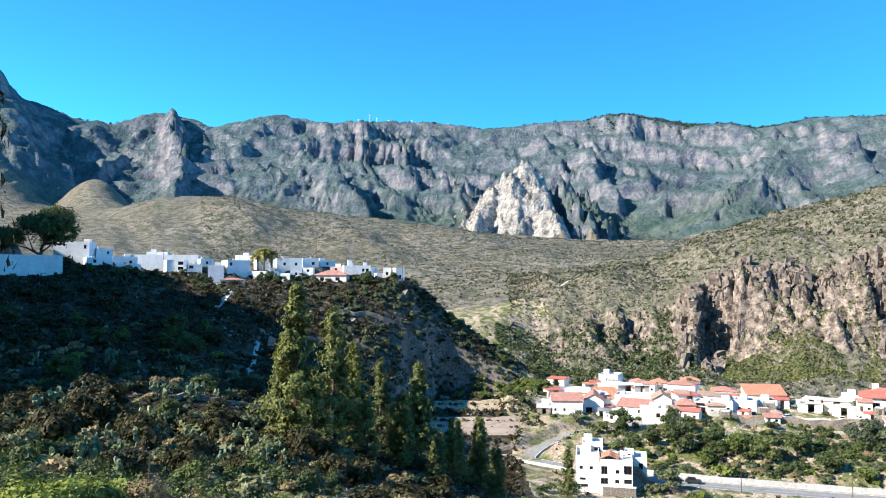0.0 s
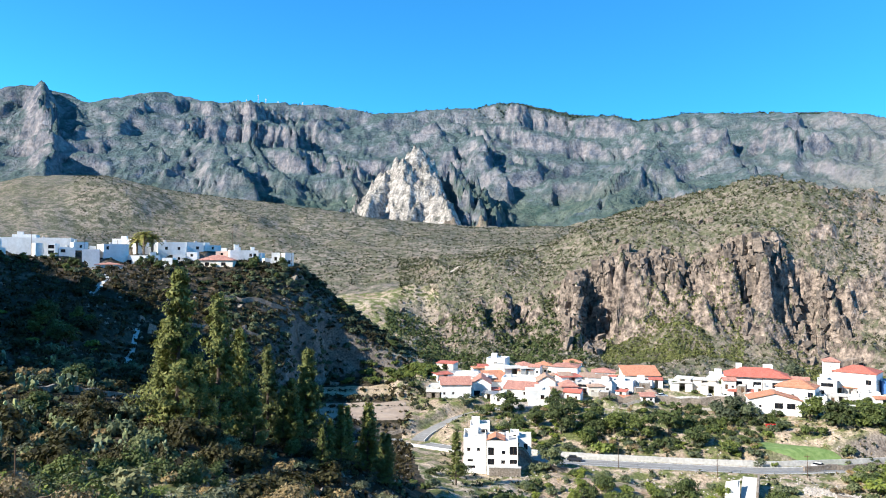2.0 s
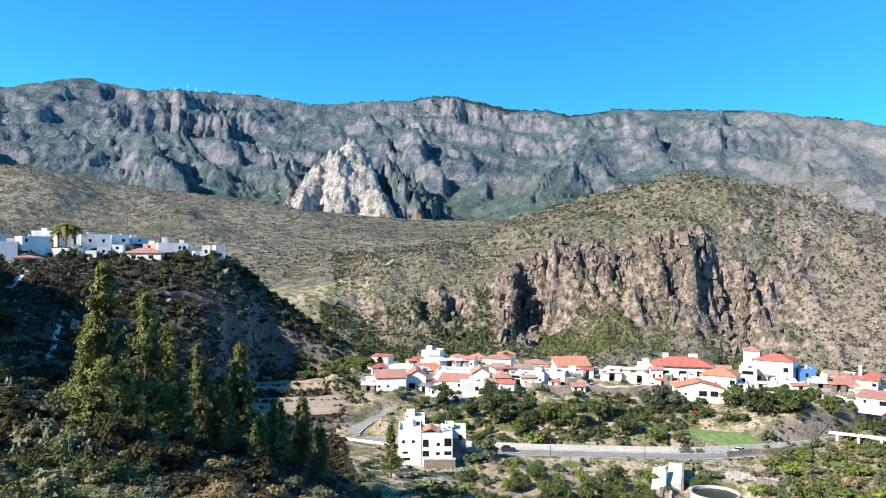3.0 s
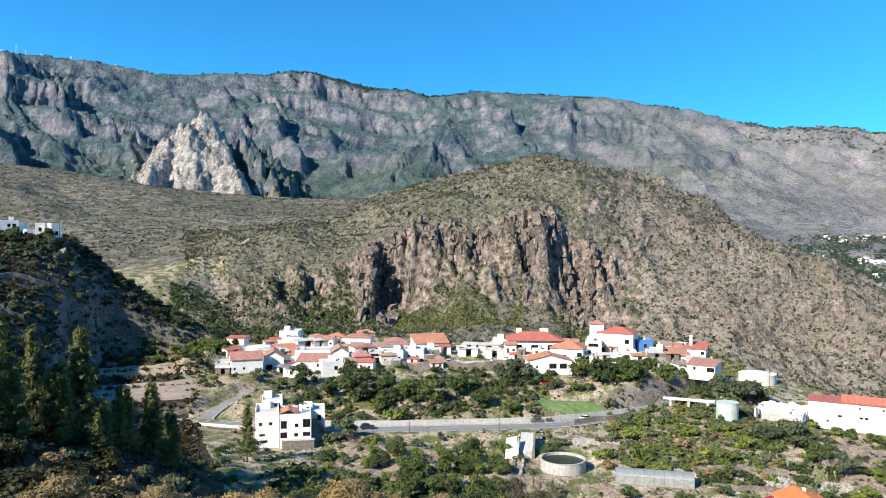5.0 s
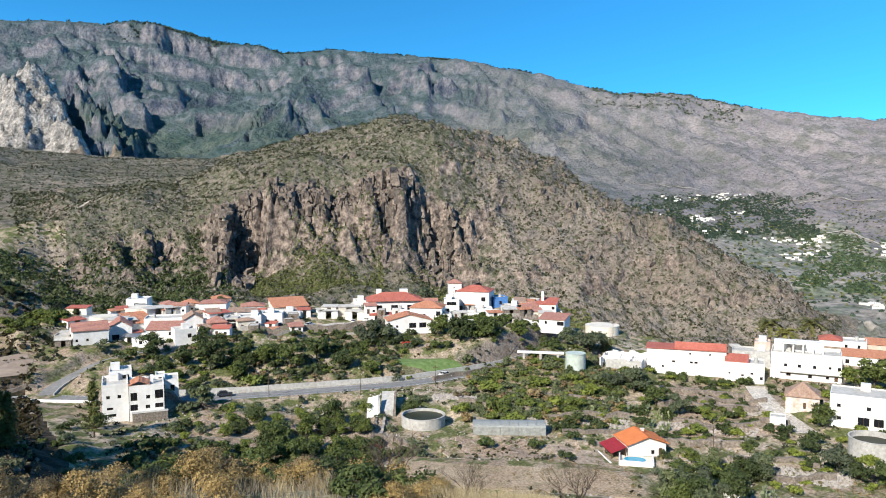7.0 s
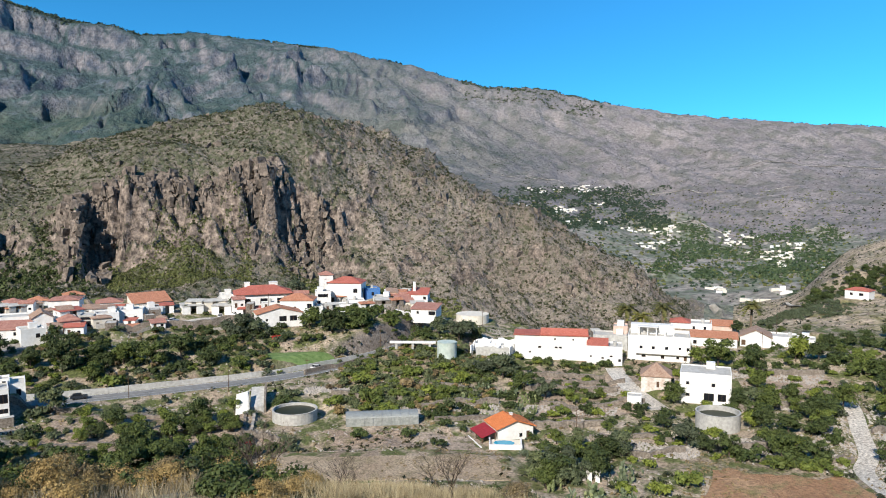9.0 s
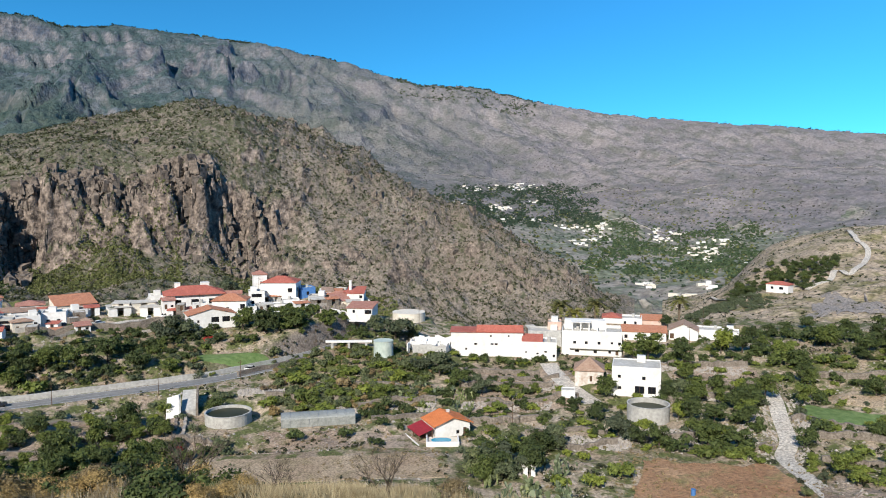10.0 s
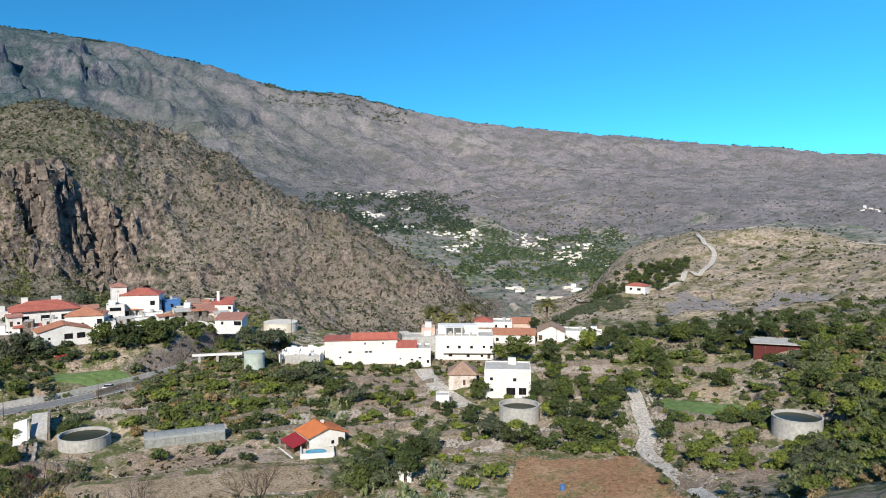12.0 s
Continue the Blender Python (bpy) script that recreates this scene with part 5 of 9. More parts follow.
planned("villa", "bluish shaded villa wing with a stair balcony", 14.60, 199.0, -10.8, 3.3, 8.0, 5.5, front=((0.2, 3.0, 1.0, 1.6), (-0.8, 0.4, 0.9, 1.8, "door")), group="villa blocks beside the road")
planned("villa", "white roof terrace block of the villa", 11.20, 203.0, -5.7, 5.3, 7.0, 2.8, front=((1.2, 0.8, 1.6, 1.4), (-1.4, 0.8, 1.0, 1.2)), group="villa blocks beside the road")
planned("villa", "small white stair head on the villa roof", 13.83, 201.0, -5.8, 2.3, 4.0, 1.6, front=((0, 0.4, 0.8, 1.3),), group="villa blocks beside the road")

# the cottage with the pool
planned("white_cottage", "white cottage with a bright orange tiled roof", 49.87, 168.0, -16.9, 8.7, 7.0, 3.2, roof="gable_y", rise=1.7, tiles="bright_tile", over=0.6, turn=24, front=((1.3, 0.9, 0.8, 0.9), (3.1, 0.3, 0.9, 1.9, "door")), chimneys=((0.8, 1.2, 0.6, 1.4),))

# the town on the ridge
planned("town_house", "white house with a roof terrace beside the big tree", -26.20, 300.0, 48.7, 12.0, 10.0, 5.3, front=((4.6, 3.2, 0.9, 1.4),), turn=-15, group="houses of the ridge town")
planned("town_house", "bluish white town house", -24.50, 305.0, 47.7, 5.7, 8.0, 4.2, front=((1.2, 2.6, 0.8, 1.0),), turn=11, group="houses of the ridge town")
planned("town_house", "low white town house", -23.08, 318.0, 45.9, 8.9, 9.0, 3.5, front=((2, 1.2, 1, 1.2),), turn=4, group="houses of the ridge town")
planned("town_house", "big plain white hall with a flat roof", -20.06, 330.0, 44.4, 25.3, 16.0, 6.3, turn=-10, group="houses of the ridge town")
planned("town_house", "white flats with dark balconies", -19.98, 304.0, 43.6, 4.3, 8.0, 4.3, walls="white", turn=9, group="houses of the ridge town")
planned("town_house", "white flats with dark balconies", -19.26, 303.0, 43.6, 3.5, 8.0, 4.3, front=((0.5, 3.2, 2.0, 1.3), (0.5, 0.8, 2.0, 1.3)), turn=-12, group="houses of the ridge town")
planned("town_house", "white flats with dark balconies", -18.42, 308.0, 43.7, 5.4, 8.0, 2.9, front=((-1.4, 1.4, 1.6, 1.2),), turn=6, group="houses of the ridge town")
planned("town_house", "tall white gable house", -16.88, 298.0, 39.8, 5.8, 8.0, 6.0, turn=0, group="houses of the ridge town")
planned("town_house", "bluish white town block", -15.49, 300.0, 43.2, 8.8, 10.0, 4.6, front=((-3, 3.0, 0.9, 1.2),), turn=14, group="houses of the ridge town")
planned("town_house", "two-storey white house with long windows and a pink roof line", -15.70, 286.0, 36.0, 8.2, 8.0, 4.6, roof="hip", rise=0.8, front=((-2.6, 2.7, 2.0, 1.2), (0.4, 2.7, 2.2, 1.2), (3.2, 2.7, 1.0, 1.0), (-2.4, 0.3, 1.6, 1.4), (0.6, 0.3, 2.2, 1.4)), turn=-7, group="houses of the ridge town")
planned("town_house", "white house with arched porch", -13.87, 300.0, 40.4, 8.1, 8.0, 3.3, front=((-2.2, 0.3, 2.2, 1.8), (1.8, 0.3, 2.2, 1.8)), turn=-15, group="houses of the ridge town")
planned("town_house", "white town house on the ridge", -13.34, 318.0, 44.9, 8.2, 9.0, 4.2, front=((1.5, 1.6, 0.9, 1.2),), turn=11, group="houses of the ridge town")
planned("town_house", "white town house with a roof water tank", -11.65, 312.0, 44.6, 10.4, 9.0, 4.6, front=((-2, 2.0, 1, 1.2), (2.6, 2.0, 1, 1.2)), turn=4, group="houses of the ridge town")
planned("town_house", "small white house among bushes", -11.79, 290.0, 39.8, 3.6, 7.0, 3.0, front=((0, 1, 1, 1.2),), turn=-10, group="houses of the ridge town")
planned("town_house", "white town house with a wide window", -10.13, 322.0, 45.9, 6.8, 8.0, 3.6, front=((1, 1.2, 1.2, 1.2),), turn=9, group="houses of the ridge town")
planned("town_house", "house with a wide salmon red roof on the ridge", -8.42, 292.0, 40.0, 12.9, 9.0, 2.4, roof="hip", rise=1.9, walls="cream", front=((-3, 0.4, 1.6, 1.3), (3, 0.4, 1.6, 1.3)), turn=-12, group="houses of the ridge town")
planned("town_house", "white chapel-like house with a stepped gable", -6.63, 300.0, 42.4, 10.7, 9.0, 3.6, front=((4, 1.6, 1.2, 1.2), (2.4, 1.6, 1.0, 1.2)), chimneys=((-2.6, 0, 1.8, 2.6), (3.6, 0, 1.4, 1.6)), turn=6, group="houses of the ridge town")
planned("town_house", "small white house at the ridge end", -4.27, 296.0, 41.5, 3.1, 6.0, 3.6, front=((0, 1, 1, 1.4),), turn=0, group="houses of the ridge town")
planned("town_house", "small white tower house at the ridge end", -3.41, 292.0, 40.2, 3.5, 6.0, 4.8, front=((0, 1, 1, 1.4),), turn=14, group="houses of the ridge town")
planned("town_house", "small white town house below the ridge", -10.15, 304.0, 42.9, 4.0, 7.0, 2.3, front=((0, 1, 1, 1),), turn=-7, group="houses of the ridge town")
planned("town_house", "white town house at the ridge top", -14.74, 335.0, 49.0, 7.6, 8.0, 2.0, turn=-15, group="houses of the ridge town")
planned("town_house", "bluish white house among trees", -25.10, 292.0, 45.8, 5.1, 7.0, 2.3, front=((0, 1.2, 1.0, 1.2),), turn=11, group="houses of the ridge town")
planned("town_house", "long low white house below the hall", -22.83, 300.0, 43.5, 8.3, 7.0, 2.5, front=((-2, 0.9, 1.2, 1.2), (2.4, 0.9, 1.2, 1.2)), turn=4, group="houses of the ridge town")
planned("town_house", "white roof house above the hall", -20.82, 345.0, 50.4, 8.7, 8.0, 2.0, turn=-10, group="houses of the ridge town")
planned("town_house", "small white house behind the flats", -17.61, 318.0, 46.1, 5.2, 7.0, 2.8, front=((0, 1, 0.9, 1.1),), turn=9, group="houses of the ridge town")
planned("town_house", "cream town house with a brown roof", -13.84, 330.0, 47.9, 5.6, 7.0, 2.4, roof="hip", rise=1.2, tiles="old_tile", walls="cream", turn=-12, group="houses of the ridge town")
planned("town_house", "white town house with twin windows", -12.89, 302.0, 41.1, 4.8, 7.0, 2.7, front=((-1.2, 1, 0.9, 1.1), (1.2, 1, 0.9, 1.1)), turn=6, group="houses of the ridge town")
planned("town_house", "small white house beside the palms", -11.11, 300.0, 41.5, 4.4, 6.0, 2.7, front=((0, 1, 0.9, 1.1),), turn=0, group="houses of the ridge town")
planned("town_house", "white town house behind the ridge", -8.93, 326.0, 46.5, 6.7, 7.0, 2.0, front=((0, 1, 0.9, 1.1),), turn=14, group="houses of the ridge town")
planned("town_house", "pink town house on the ridge", -8.08, 308.0, 43.4, 4.6, 6.0, 2.3, walls="pink", front=((0, 1, 0.9, 1.1),), turn=-7, group="houses of the ridge town")
planned("town_house", "white house with a small terrace", -5.69, 304.0, 42.9, 5.5, 6.0, 2.3, front=((0.5, 0.8, 1.4, 1.2),), turn=-15, group="houses of the ridge town")
planned("town_house", "low white house under bushes", -4.79, 296.0, 41.1, 4.0, 5.0, 1.8, turn=11, group="houses of the ridge town")
planned("town_house", "white house by the garden wall", -30.32, 320.0, 54.0, 4.0, 8.0, 3.7, turn=4, group="houses of the ridge town")


# ---------------------------------------------------------------- roads and paths
def catmull(pts, n=6):
    out = []
    P = [np.array(p, float) for p in (pts[0], *pts, pts[-1])]
    for i in range(1, len(P) - 2):
        for k in range(n):
            t = k / n
            out.append(0.5 * (2 * P[i] + (P[i + 1] - P[i - 1]) * t + (2 * P[i - 1] - 5 * P[i] + 4 * P[i + 1] - P[i + 2]) * t**2 + (3 * P[i] - P[i - 1] - 3 * P[i + 1] + P[i + 2]) * t**3))
    out.append(P[-2])
    return [tuple(float(c) for c in q) for q in out]


def trace(rows, n=6):
    """A smooth line from rows of bearing, distance, height."""
    return catmull([(*polar(b, r), z) for b, r, z in rows], n)


MAIN_ROAD = trace([(-3.0, 214, -10.5), (0.0, 220, -12.0), (2.8, 226, -12.3), (5.2, 226, -12.2), (7.7, 220, -12.2), (10.5, 214, -12.2), (14.5, 208, -12.2), (18.8, 206, -12.2),
                   (25, 207, -12.2), (31.8, 212, -12.2), (36, 221, -12.1), (39.8, 233, -12), (42.5, 247, -11.5), (44.5, 262, -10.5)])
SIDE_ROAD = trace([(6.4, 226, -12.1), (7.0, 231, -11.2), (8.2, 237, -9.8), (9.8, 243, -8.2), (12.2, 247.5, -6.6), (15.5, 249, -5.5)])
LANE = trace([(73.2, 212, -11.6), (73.8, 204, -12.2), (74.3, 190, -13.6), (74.9, 177, -15), (74.7, 167, -15.4), (76.4, 154, -14.6), (79.0, 136, -12.2), (82, 118, -7)])
ROW_STREET = trace([(61.2, 192, -14.5), (59.2, 205, -13.5), (58.2, 217, -13.0), (57.7, 226, -12.5)])
HILL_TRACK = trace([(70.3, 455, -27), (72.2, 470, -22), (74.6, 480, -17), (76.3, 500, -12), (76.0, 540, -2), (77.6, 560, 1), (77.8, 600, 8), (77.0, 630, 9), (79.5, 650, 12), (84, 660, 14), (90, 665, 8)])
LANES += [(MAIN_ROAD, 3.6, 5.0), (SIDE_ROAD, 2.4, 4.0), (LANE, 1.9, 3.0), (ROW_STREET, 2.6, 3.0)]
PADS.append((*polar(73.9, 416.5), 9, 6, -73.9, -11.8, 5))
# level ground: the square of the hamlet, reservoirs, fields
for b, r, hl, hw, z, soft in ((24.5, 266, 17, 6, -4.4, 5), (28.5, 268, 9, 7, -4.0, 5), (1.8, 252, 18, 2.6, -5.2, 4), (1.7, 246.5, 18, 2.6, -6.1, 4), (1.7, 241, 17.5, 2.6, -7.0, 4), (1.6, 236.5, 16.5, 2, -7.8, 3), (0.9, 261, 16, 3, -4.0, 3), (1.0, 268, 16, 3, -3.0, 3), (2.6, 277, 14, 4, -1.6, 5), (33.8, 225, 11, 4.5, -8.6, 3), (40.5, 150, 24, 8, -15.6, 4), (69.5, 147, 16, 14, -15.2, 6), (48.5, 231, 7, 6, -10.4, 3),
                              (78.8, 196, 10.5, 6.5, -12.8, 3), (33.2, 182, 7, 7, -15.2, 3), (65.2, 183.5, 6.5, 6.5, -15.0, 2.5), (85, 178.5, 6.5, 6.5, -12.0, 3), (44.9, 219, 4, 4, -9.7, 3), (46.9, 283, 8, 8, -9.6, 3),
                              (10.2, 280, 6, 6, -2.0, 3), (12.6, 292, 7, 7, -0.5, 3), (39.9, 177, 10, 4, -15.3, 3), (48.2, 163, 9, 5, -16.4, 3)):
    PADS.append((*polar(b, r), hl, hw, -b, z, soft))

build_land()
_roofs = random.Random(12)
for args, kw in HOUSES:
    if kw.get("group") != "houses of the white row" and kw.get("tiles", "red_tile") == "red_tile" and _roofs.random() < 0.75:
        kw = dict(kw, tiles="faded_tile")
    made = house(*args, **kw)
    b, r, z, w, d, h = args[2:8]
    if kw.get("roof", "flat") == "flat" and w > 4.5:
        # a water butt or a stair head on many flat roofs
        bm = bmesh.new()
        u, v = _roofs.uniform(-w / 2 + 1.4, w / 2 - 1.4), _roofs.uniform(0, max(d / 2 - 1.6, 0.1))
        if _roofs.random() < 0.5:
            prism(bm, [(u + 0.55 * math.cos(2 * math.pi * k / 14), v + 0.55 * math.sin(2 * math.pi * k / 14)) for k in range(14)], h, h + 1.25)
            part("water_butt", bm, "concrete", made, "small round water butt")
        else:
            box(bm, u - 1.1, v - 1.0, h, u + 1.1, v + 1.0, h + 1.7)
            part("stair_head", bm, "white", made)


def ribbon(name, label, category, pts, half, mat, lift=0.06, shift=0.0):
    """A strip along a line, on the levelled ground."""
    P = np.array(pts)
    d = np.gradient(P[:, :2], axis=0)
    d /= np.linalg.norm(d, axis=1)[:, None]
    nrm = np.stack([d[:, 1], -d[:, 0]], 1)
    verts, faces = [], []
    for p, n in zip(P, nrm):
        for s in (-half, half):
            verts.append((p[0] + n[0] * (s + shift), p[1] + n[1] * (s + shift), p[2] + lift))
        for s in (half, -half):
            verts.append((p[0] + n[0] * (s + shift), p[1] + n[1] * (s + shift), p[2] + lift - 0.5))
    for i in range(len(P) - 1):
        a, b = i * 4, i * 4 + 4
        for k in range(4):
            faces.append((a + k, b + k, b + (k + 1) % 4, a + (k + 1) % 4))
    ob = mesh_part(name, verts, faces, mat)
    return tagged(ob, label, category, kind="structure")


ribbon("road", "grey asphalt road winding past the villa", "road", MAIN_ROAD, 3.2, "asphalt")
ribbon("road", "narrow asphalt lane up to the hamlet", "road", SIDE_ROAD, 2.1, "asphalt", 0.10)
ribbon("road", "pale dirt track between the gardens", "track", LANE, 1.9, "pale_track")
ribbon("road", "pale dusty street beside the barn", "street", ROW_STREET, 2.6, "pale_track", 0.12)
ribbon("road_marking", "worn white edge line on the road", "marking", MAIN_ROAD, 0.09, "paint_line", 0.075, 2.9)
ribbon("road_marking", "worn white edge line on the road", "marking", MAIN_ROAD, 0.09, "paint_line", 0.075, -2.9)


def wall_along(name, label, category, pts, height, thick, mat, uneven=0.0, seed=0, sink=1.2, follow=True):
    """A wall that follows the ground along a line of (x, y[, z])."""
    rng = random.Random(seed)
    bm = bmesh.new()
    rows = []
    for i, p in enumerate(pts):
        a, b = pts[max(i - 1, 0)], pts[min(i + 1, len(pts) - 1)]
        dx, dy = b[0] - a[0], b[1] - a[1]
        l = math.hypot(dx, dy) or 1
        nx, ny = dy / l * thick / 2, -dx / l * thick / 2
        z = ground_at(p[0], p[1]) if follow else p[2]
        top = z + height * (1 + rng.uniform(-uneven, uneven))
        rows.append([bm.verts.new(q) for q in ((p[0] + nx, p[1] + ny, z - sink), (p[0] + nx * 0.85, p[1] + ny * 0.85, top), (p[0] - nx * 0.85, p[1] - ny * 0.85, top), (p[0] - nx, p[1] - ny, z - sink))])
    for r0, r1 in zip(rows[:-1], rows[1:]):
        for k in range(4):
            bm.faces.new((r0[k], r0[(k + 1) % 4], r1[(k + 1) % 4], r1[k]))
    bm.faces.new(rows[0])
    bm.faces.new(rows[-1][::-1])
    bmesh.ops.recalc_face_normals(bm, faces=bm.faces)
    return tagged(part(name, bm, mat), label, category)


def offset_line(pts, s, lo=0.0, hi=1.0):
    P = np.array(pts)
    d = np.gradient(P[:, :2], axis=0)
    d /= np.linalg.norm(d, axis=1)[:, None]
    a, b = int(lo * (len(P) - 1)), int(hi * (len(P) - 1)) + 1
    return [(float(p[0] + q[1] * s), float(p[1] - q[0] * s), float(p[2])) for p, q in zip(P[a:b], d[a:b])]


# low walls along the road
wall_along("retaining_wall", "pale concrete retaining wall behind the road", "wall", offset_line(MAIN_ROAD, -3.9, 0.46, 0.93), 1.5, 0.4, "concrete", 0.06, 1, follow=False)
wall_along("kerb_wall", "low white kerb wall along the road", "wall", offset_line(MAIN_ROAD, 3.5, 0.12, 0.42), 0.7, 0.35, "white", 0.04, 2, follow=False)
wall_along("kerb_wall", "low pale kerb wall along the hamlet lane", "wall", offset_line(SIDE_ROAD, 2.4, 0.0, 0.6), 0.6, 0.3, "concrete", 0.04, 3, follow=False)


# railing along the near edge of the road
def railing(pts, label):
    ob = root("railing", label, "railing")
    P = [Vector((p[0], p[1], p[2])) for p in pts]
    post = bmesh.new()
    box(post, -0.06, -0.06, -0.4, 0.06, 0.06, 0.95)
    me = bpy.data.meshes.new("post")
    post.to_mesh(me), post.free()
    me.materials.append(MAT["metal"])
    for p in P[::2]:
        o = new("post", me)
        o.parent, o.location = ob, p
    bm = bmesh.new()
    tube(bm, [p + Vector((0, 0, 0.8)) for p in P], [0.05] * len(P), 5)
    part("rail", bm, "metal", ob)


railing(offset_line(MAIN_ROAD, 3.6, 0.44, 0.92), "galvanised railing along the near road edge")


def terrace_wall(b0, r0, b1, r1, height, seed, label="tumbled dry stone terrace wall on the slope"):
    """A dry stone wall between two places, lying on the ground."""
    n = 14
    pts = []
    rng = random.Random(seed)
    for i in range(n + 1):
        t = i / n
        pts.append(polar(b0 + (b1 - b0) * t, r0 + (r1 - r0) * t + rng.uniform(-0.5, 0.5)))
    wall_along("terrace_wall", label, "wall", pts, height, 0.8, "stone", 0.14, seed)


for k, (b0, r0, b1, r1, h) in enumerate(((20.5, 252, 30, 256, 2.2), (28, 259, 34, 260, 2.0), (41, 203, 46.5, 199, 1.0), (52, 207, 58.5, 212, 1.2), (53, 188, 60, 196, 1.0), (50, 194, 56, 190, 0.9),
                                         (66.5, 222, 72, 226, 1.6), (68, 205, 73, 210, 1.4), (75, 190, 79, 186, 1.3), (79, 186, 82.5, 186, 1.3), (70, 165, 74, 172, 1.2), (56, 168, 62, 172, 1.0),
                                         (34, 214, 39.5, 230, 1.4), (18, 190, 27, 186, 0.8), (15, 176, 24, 172, 0.8), (40, 240, 46, 244, 1.2), (-8, 268, -2, 274, 1.4), (-12, 240, -5, 250, 1.2), (-0.4, 231.6, 6.0, 232, 0.7),
                                         (76, 222, 82, 226, 1.6), (51, 201, 58, 205, 1.5), (51.5, 214, 57, 216, 1.3), (43, 187, 49, 190, 1.4), (36, 196, 42, 193, 1.1), (50.5, 176, 57, 178, 1.6), (57, 158, 63, 164, 1.4), (64, 168, 71, 176, 1.5), (66, 196, 72, 199, 1.5), (76, 180, 82, 181, 1.6), (77, 166, 83, 166, 1.2), (13, 198, 19, 197, 1.2), (22, 178, 29, 177, 1.2), (29.5, 172, 33, 166, 1.2), (44, 176, 50, 182, 0.9), (-20, 150, -13, 160, 1.0))):
    terrace_wall(b0, r0, b1, r1, h, 100 + k)


def field(name, label, category, corners, mat, nu=48, nv=24, lift=0.10, furrow=0.012, ragged=0.03):
    """A worked patch that lies on the ground between four corners (bearing, distance)."""
    c = [np.array(polar(b, r)) for b, r in corners]
    u, v = np.meshgrid(np.linspace(0, 1, nu), np.linspace(0, 1, nv))
    wob, wob2 = ragged * fbm(u * 7, v * 5, 5, 3), ragged * fbm(u * 6, v * 6, 9, 3)
    u2, v2 = u + wob, v + 2 * wob2
    P = sum(w[..., None] * q for w, q in (((1 - u2) * (1 - v2), c[0]), (u2 * (1 - v2), c[1]), (u2 * v2, c[2]), ((1 - u2) * v2, c[3])))
    z = surface(P[..., 0], P[..., 1]) + lift + furrow * np.sin(v * 90)
    edge = (u == 0) | (u == 1) | (v == 0) | (v == 1)
    z = np.where(edge, z - lift - 0.3, z)
    verts = np.dstack([P, z]).reshape(-1, 3).tolist()
    faces = [(j * nu + i, j * nu + i + 1, (j + 1) * nu + i + 1, (j + 1) * nu + i) for j in range(nv - 1) for i in range(nu - 1)]
    ob = mesh_part(name, verts, faces, mat)
    return tagged(ob, label, category, kind="structure")


field("field", "bare ploughed brown field on a raised terrace", "field", ((-2.4, 235), (5.3, 235.5), (5.8, 254), (-2.4, 254)), "ploughed")
field("field", "dry grassy terrace above the ploughed field", "field", ((-2.4, 257.5), (4.3, 257.5), (4.6, 271), (-2.4, 271)), "dry_field")
field("field", "small bright green crop terrace", "field", ((31.2, 220.5), (37, 222), (36.4, 229), (31, 229)), "lawn")
field("field", "dry straw coloured field", "field", ((31.2, 143), (50, 141), (48.2, 156), (31.2, 158)), "dry_field")
field("field", "russet brown dry field", "field", ((63.5, 130), (78, 133), (74.3, 162), (64.8, 156)), "rust_field")
field("field", "green lawn on a terrace", "field", ((75.2, 189.5), (82.6, 190), (81.4, 202), (75.4, 202)), "lawn")
field("field", "dry brown terrace above the lawn", "field", ((76.2, 205), (80.6, 205), (80.4, 213), (77.4, 213)), "dry_field")
field("square", "pale paved square of the hamlet", "square", ((20.5, 258), (30.5, 261), (30.5, 275), (20.5, 271)), "pale_track")
wall_along("retaining_wall", "long pale concrete wall in front of the square", "wall", [polar(19.5 + 0.75 * k, 257 + 0.25 * k) for k in range(16)], 1.6, 0.4, "concrete", 0.05, 7)
field("yard", "reddish bare garden soil", "yard", ((34.5, 160), (47, 160), (46, 170), (35, 172)), "bare_soil", ragged=0.09)
field("yard", "bare pale garden soil among fruit trees", "yard", ((14, 168), (30, 168), (28.5, 190), (15.5, 192)), "bare_soil", ragged=0.09)
field("yard", "pale stony garden soil", "yard", ((76.5, 140), (83, 142), (83, 160), (77.5, 160)), "bare_soil", ragged=0.09)
field("yard", "brown garden soil below the white row", "yard", ((51.5, 205), (60, 209), (59, 222), (51.5, 220)), "bare_soil", ragged=0.09)
field("yard", "bare reddish soil bank", "yard", ((51, 183), (60, 186), (59.5, 200), (52, 198)), "bare_soil", ragged=0.09)
field("yard", "stony brown garden terrace", "yard", ((66.5, 208), (72.6, 208), (72, 226), (66.5, 226)), "bare_soil", ragged=0.09)


field("scree", "grey scree at the foot of the tan hill", "scree", ((75.5, 335), (80.5, 330), (79.5, 372), (76.5, 380)), "scree", ragged=0.14, lift=0.3)
field("scree", "grey scree below the track hill", "scree", ((81.8, 330), (87.5, 325), (85.5, 362), (83, 368)), "scree", ragged=0.14, lift=0.3)
for k, (b0, r0, b1, r1, h) in enumerate(((27.2, 262, 33.0, 266, 1.6), (28.5, 268, 34, 271, 1.2), (36, 262, 41, 266, 1.4), (37.5, 268, 42, 271, 1.2), (30, 252, 34, 254, 1.0))):
    pts = [polar(b0 + (b1 - b0) * i / 12, r0 + (r1 - r0) * i / 12 + 0.8 * math.sin(i * 0.5)) for i in range(13)]
    wall_along("terrace_wall", "pale stone terrace wall of the hamlet", "wall", pts, h, 0.6, "pale_stone", 0.12, 140 + k)


